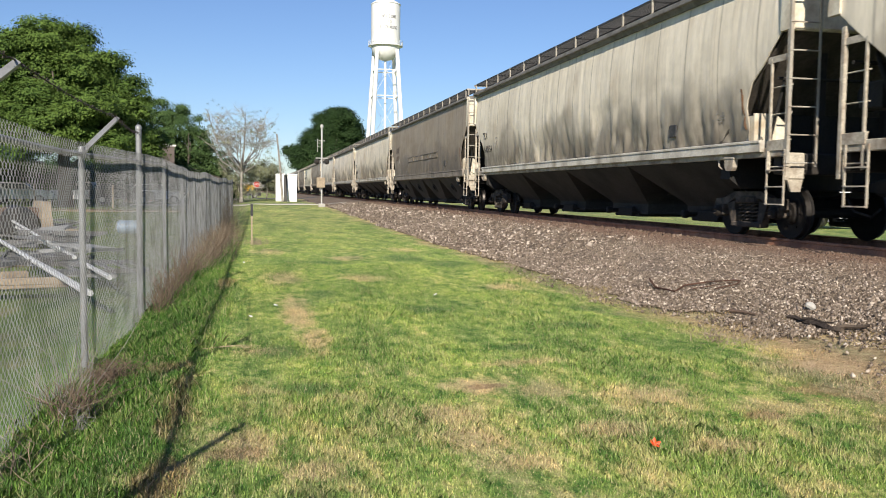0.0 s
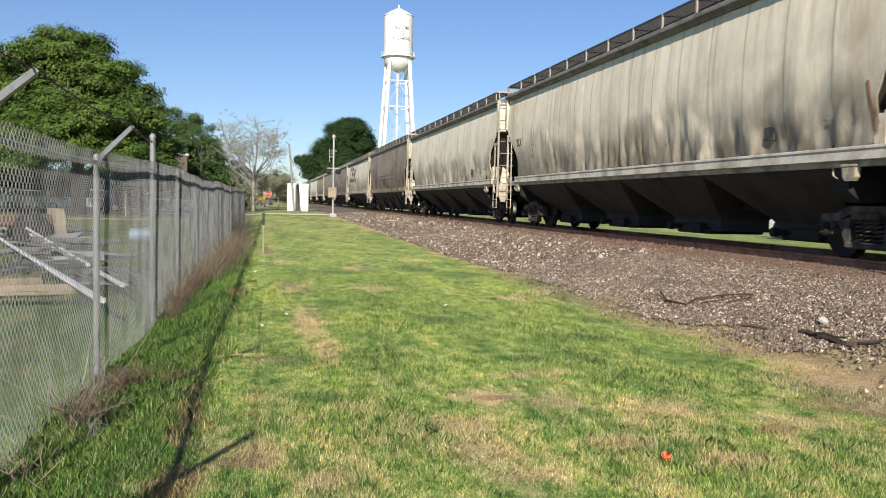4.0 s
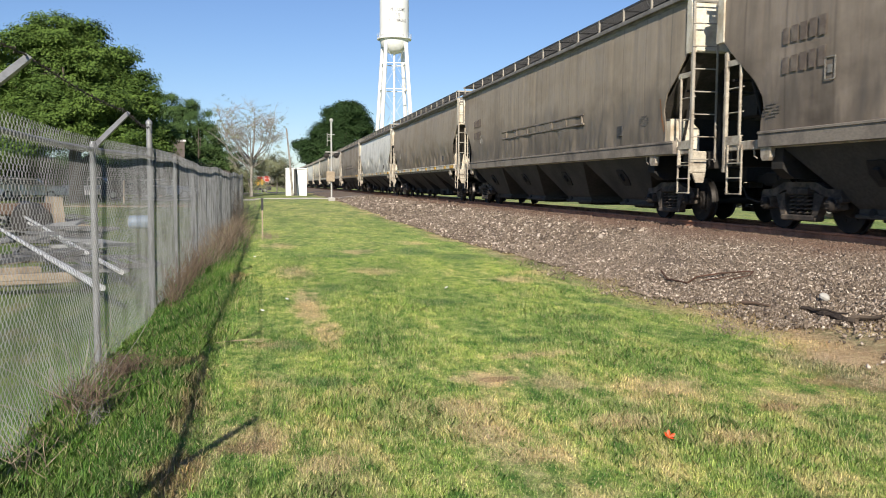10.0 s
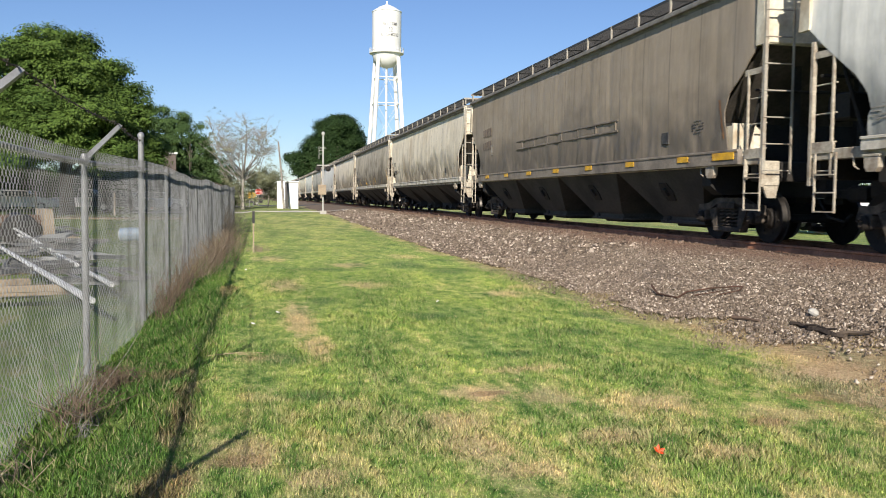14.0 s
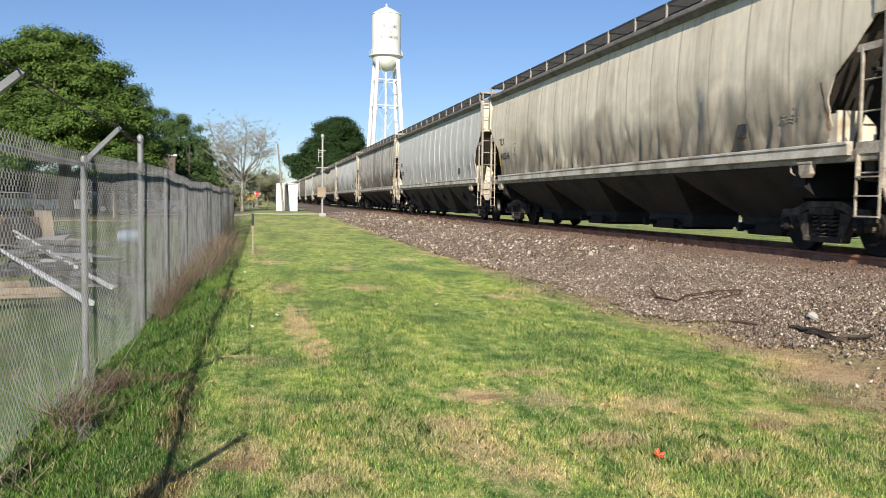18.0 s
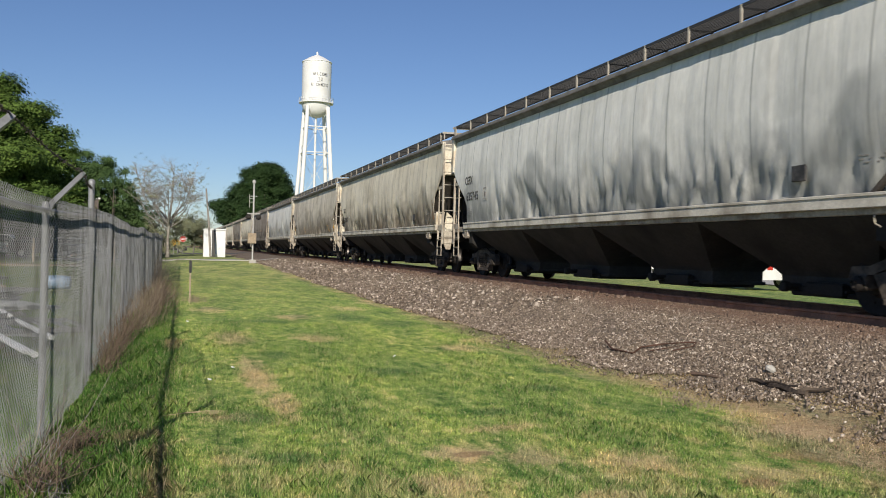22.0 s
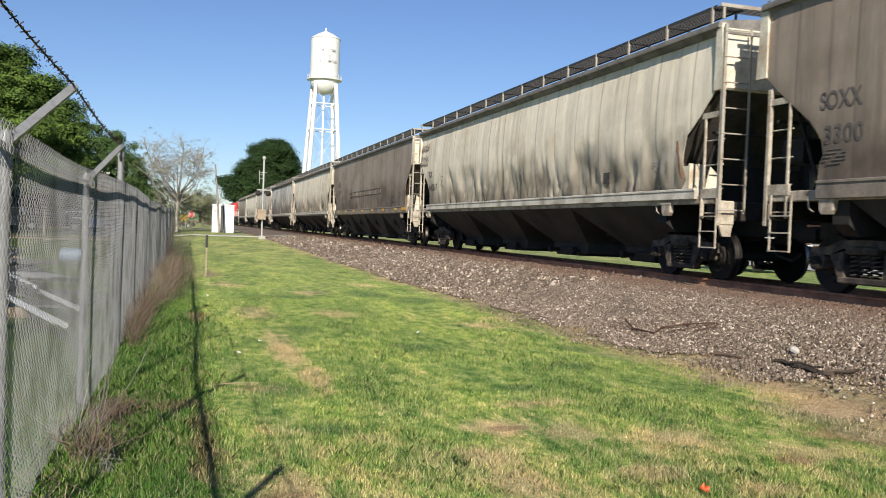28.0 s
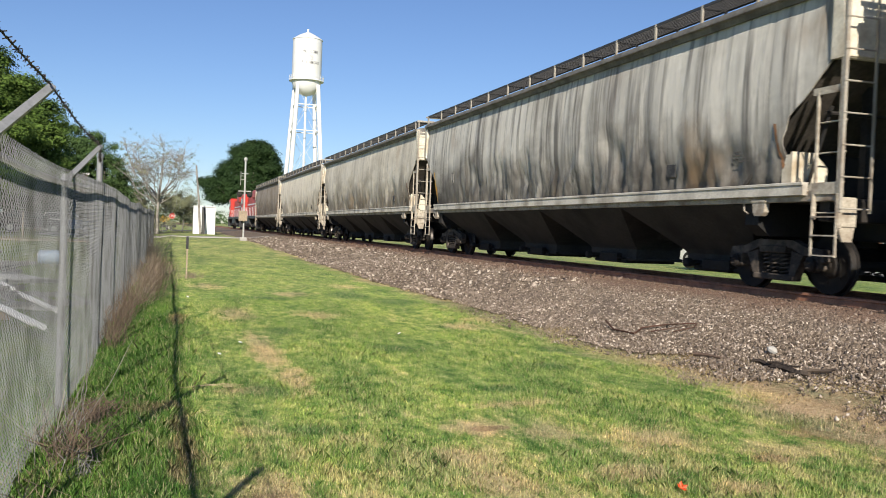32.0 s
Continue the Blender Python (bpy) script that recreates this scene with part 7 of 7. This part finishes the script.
def parked_car(label, x, y, yaw, mat, pickup=False):
    c = empty("parked_car", label, "car", "cars parked by the street", at=pose(x, y, ground_z(x, y) + 0.06, 0, 0, yaw))
    part("body", Mesh().prism([(-2.2, 0.35), (2.2, 0.35), (2.25, 0.7), (2.1, 0.92), (1.0, 1.0), (-2.15, 1.02), (-2.25, 0.7)], "y", -0.88, 0.88), M[mat], c)
    top = [(-0.5, 1.0), (1.05, 0.98), (0.55, 1.62), (-0.4, 1.66)] if pickup else [(-2.0, 1.0), (1.05, 0.98), (0.45, 1.48), (-1.4, 1.5)]
    cab = part("cabin", Mesh().prism(top, "y", -0.8, 0.8), M[mat], c)
    part("window_band", Mesh().prism([(a * 0.92 + 0.02, b - 0.05 if b > 1.2 else b + 0.05) for a, b in top], "y", -0.806, 0.806), M["glass"], cab)
    part("windscreen", Mesh().add([(top[1][0] + 0.01, -0.7, 1.02), (top[1][0] + 0.01, 0.7, 1.02), (top[2][0] + 0.03, 0.65, top[2][1] - 0.06), (top[2][0] + 0.03, -0.65, top[2][1] - 0.06)], [(0, 1, 2, 3)]), M["glass"], cab)
    for px in (-1.35, 1.4):
        for py in (-0.8, 0.8):
            w = part("wheel", Mesh().lathe([(0.2, -0.1), (0.33, -0.1), (0.34, 0.0), (0.33, 0.1), (0.2, 0.1)], 16, "y", (px, py, 0.34)), M["black"], c)
            part("rim", Mesh().lathe([(0.03, -0.105), (0.2, -0.1), (0.2, 0.1), (0.03, 0.105)], 12, "y", (px, py, 0.34)), M["grey_steel"], w)
    for py in (-0.6, 0.6):
        part("headlight", Mesh().box(2.18, 2.26, py - 0.15, py + 0.15, 0.66, 0.8, bev=0.02), M["white_box"], c)
        part("tail_light", Mesh().box(-2.27, -2.2, py - 0.12, py + 0.12, 0.7, 0.86, bev=0.02), M["red"], c)
    return c


parked_car("dark car parked by the street", -1.6, 119, 5, "black")
parked_car("red car parked by the street", -5.0, 118, 5, "red")
parked_car("white car parked beyond the yard", -16.2, 66, 5, "white_box")
parked_car("white pickup parked beyond the yard", -12.2, 68, 0, "white_box", True)
parked_car("silver car parked beyond the yard", -21.5, 64, 10, "grey_steel")
parked_car("low white car parked across the railway", 20.4, 28.3, 95, "white_box")
parked_car("white car parked across the railway", 23.2, 41.5, 85, "white_box")
for k in range(11):
    x = -6.5 - 3.1 * k
    tree("hedge_bush", "dense dark green hedge bush behind the yard", x, 74 + 1.5 * math.sin(k * 2.1), 3.4 + 0.7 * math.sin(k * 1.7), 2.6, "leaf_dark", 5200, 0.16, round_lobes(60 + k, 8, 3.6 + 0.7 * math.sin(k * 1.7), 2.6, 0.2), 60 + k, r=0.1, n=5)
parked_car("dark car parked beyond the yard", -9.3, 66.5, 4, "black")
parked_car("grey car parked beyond the yard", -18.8, 66, 176, "grey_steel")
parked_car("dark pickup parked beyond the yard", -25.5, 65, 3, "black", True)
parked_car("white car parked under the trees", -7.4, 70, 0, "white_box")

# ---- the yard behind the fence ----
M["pipe"] = plain("pale_galvanised_pipe", (0.62, 0.625, 0.63), 0.45, 0.1, 6, 0.15, 0.1, 0.003, (0.45, 0.44, 0.43), 3)
M["panel"] = plain("dull_panel_steel", (0.13, 0.133, 0.14), 0.6, 0.2, 4, 0.2, 0.1, 0.004, (0.14, 0.13, 0.12), 1.5)
for k, (a, b, r) in enumerate((((-1.5, 11.9, 0.18), (-5.9, 24.0, 0.42), 0.035), ((-1.45, 10.3, 0.16), (-4.4, 17.4, 0.40), 0.035), ((-1.6, 10.6, 0.16), (-4.9, 18.3, 0.52), 0.03), ((-2.3, 13.8, 0.3), (-6.2, 24.6, 0.6), 0.03))):
    thing("metal_beam", Mesh().tube([a, b], r, 8), M["pipe"], "long galvanised metal beam lying in the yard", "beam", "metal beams in the yard", shade=50)
for k in range(34):
    x, y = -2.2 - 0.14 * k + 0.5 * math.sin(k * 2.3), 13.2 + 0.5 * k + 0.6 * math.cos(k * 1.7) - (3.0 if k > 24 else 0.0)
    L, w = 0.45 + 0.2 * (k % 3), 0.3 + 0.08 * (k % 2)
    grate = Mesh().box(-L, L, -w, -w + 0.04, 0, 0.06).box(-L, L, w - 0.04, w, 0, 0.06)
    for j in range(6):
        q = -L + 2 * L * j / 5
        grate.box(q - 0.03, q + 0.03, -w + 0.04, w - 0.04, 0.015, 0.045)
    thing("grate_panel", grate, M["panel"] if k % 3 else M["galv"], "grey slatted metal panel in a scattered stack", "metal panel", "metal panels in the yard", at=pose(x, y, 0.03 + 0.11 * (k % 4), 6 * (k % 2), 4 - 3 * (k % 3), 15 + 17 * k))
for k, (x, y, yaw, L) in enumerate(((-2.75, 11.9, 14, 1.5), (-2.95, 12.25, 17, 1.7), (-3.3, 12.7, 26, 1.2), (-3.9, 13.6, 15, 1.8), (-3.4, 14.6, 50, 1.3), (-5.2, 16.0, 30, 1.6), (-4.6, 15.1, 8, 1.4), (-6.1, 18.2, 40, 1.7))):
    thing("timber_baulk", Mesh().box(-L / 2, L / 2, -0.06, 0.06, 0, 0.09, bev=0.01), M["timber"], "pale sawn timber baulk on the ground", "timber", "timbers in the yard", at=pose(x, y, 0.0 if k % 2 else 0.09, 0, 0, yaw))
M["blue_plastic"] = plain("blue_plastic", (0.24, 0.33, 0.44), 0.4, 0, 4, 0.1, 0.05, 0.003)
br = empty("plastic_barrel", "blue plastic barrel lying in the yard", "barrel", at=pose(-3.4, 27.4, 0.18))
part("body", Mesh().lathe([(0.15, -0.36), (0.2, -0.33), (0.21, 0.0), (0.2, 0.33), (0.15, 0.36)], 18, "x"), M["blue_plastic"], br, "", 40)
part("lid", Mesh().lathe([(0.02, -0.38), (0.12, -0.38), (0.13, -0.35), (0.02, -0.35)], 18, "x"), M["grey_steel"], br, "pale grey lid", 40)
# rusty tractor-like machine at the yard's edge
mc = empty("old_machine", "dark old farm machine with a pale bucket", "machine", at=pose(-6.4, 22.6, 0.0, 0, 0, 20))
part("frame", Mesh().box(-1.5, 1.5, -0.35, 0.35, 0.55, 0.85, bev=0.04), M["tie"], mc)
part("engine", Mesh().box(-1.2, 0.1, -0.35, 0.35, 0.85, 1.5, bev=0.08), M["black"], mc)
part("bucket", Mesh().prism([(1.5, 0.2), (2.3, 0.15), (2.35, 0.3), (1.75, 0.4), (1.7, 1.0), (1.5, 1.0)], "y", -0.8, 0.8), M["timber"], mc)
for px, r in ((-1.0, 0.62), (1.0, 0.45)):
    for py in (-0.6, 0.6):
        part("wheel", Mesh().lathe([(0.15, -0.14), (r - 0.04, -0.14), (r, 0), (r - 0.04, 0.14), (0.15, 0.14)], 18, "y", (px, py, r)), M["black"], mc, "", 40)
part("seat_back", Mesh().box(-0.05, 0.45, -0.3, 0.3, 0.9, 1.05, bev=0.03).box(-0.1, 0.0, -0.3, 0.3, 1.0, 1.5, bev=0.03), M["black"], mc)
for k in range(12):
    x, y = -4 - 4.6 * k, 57.5
    thing("yard_post", Mesh().tube([(0, 0, -0.1), (0, 0, 1.5)], 0.06, 7), M["timber"], "weathered timber post along the yard", "post", "posts along the yard", at=pose(x, y, ground_z(x, y)), shade=50)

# ---- motion ----
def place(s):
    """Pose of a car whose middle is s metres up the line."""
    d = s - CURVE_Y
    yaw = math.degrees(d / CURVE_R) if d > 0 else 0.0
    return pose(track_x(s), s, RAIL_TOP, 0, 0, yaw)


def front(t):
    """Place of the first gap between cars, by the train's speed."""
    return 11.64 - 16.549 * t + 0.00297 * t * t - 0.000102 * t ** 3


def motions():
    for car, back in CARS:
        rows = []
        for k in range(0, 33):
            rows.append((float(k), place(front(k) + back)))
        walk(car, rows)
    # wheels roll: one turn in 2.81 m; every wheelset of the same axle shares the keys
    for k, w in enumerate((-0.89, 0.89)):
        first = WHEELS[k][0]
        turn = math.degrees(16.54 / 0.447)
        n = int(32 * turn / 80) + 1
        walk(first, [(32.0 * i / n, pose(0, w, 0.447, (32.0 * i / n * turn) % 360)) for i in range(n + 1)])
        for other in WHEELS[k][1:]:
            other.rotation_mode = "QUATERNION"
            keys = other.animation_data_create()
            keys.action = first.animation_data.action
            keys.action_slot = first.animation_data.action_slot


motions()
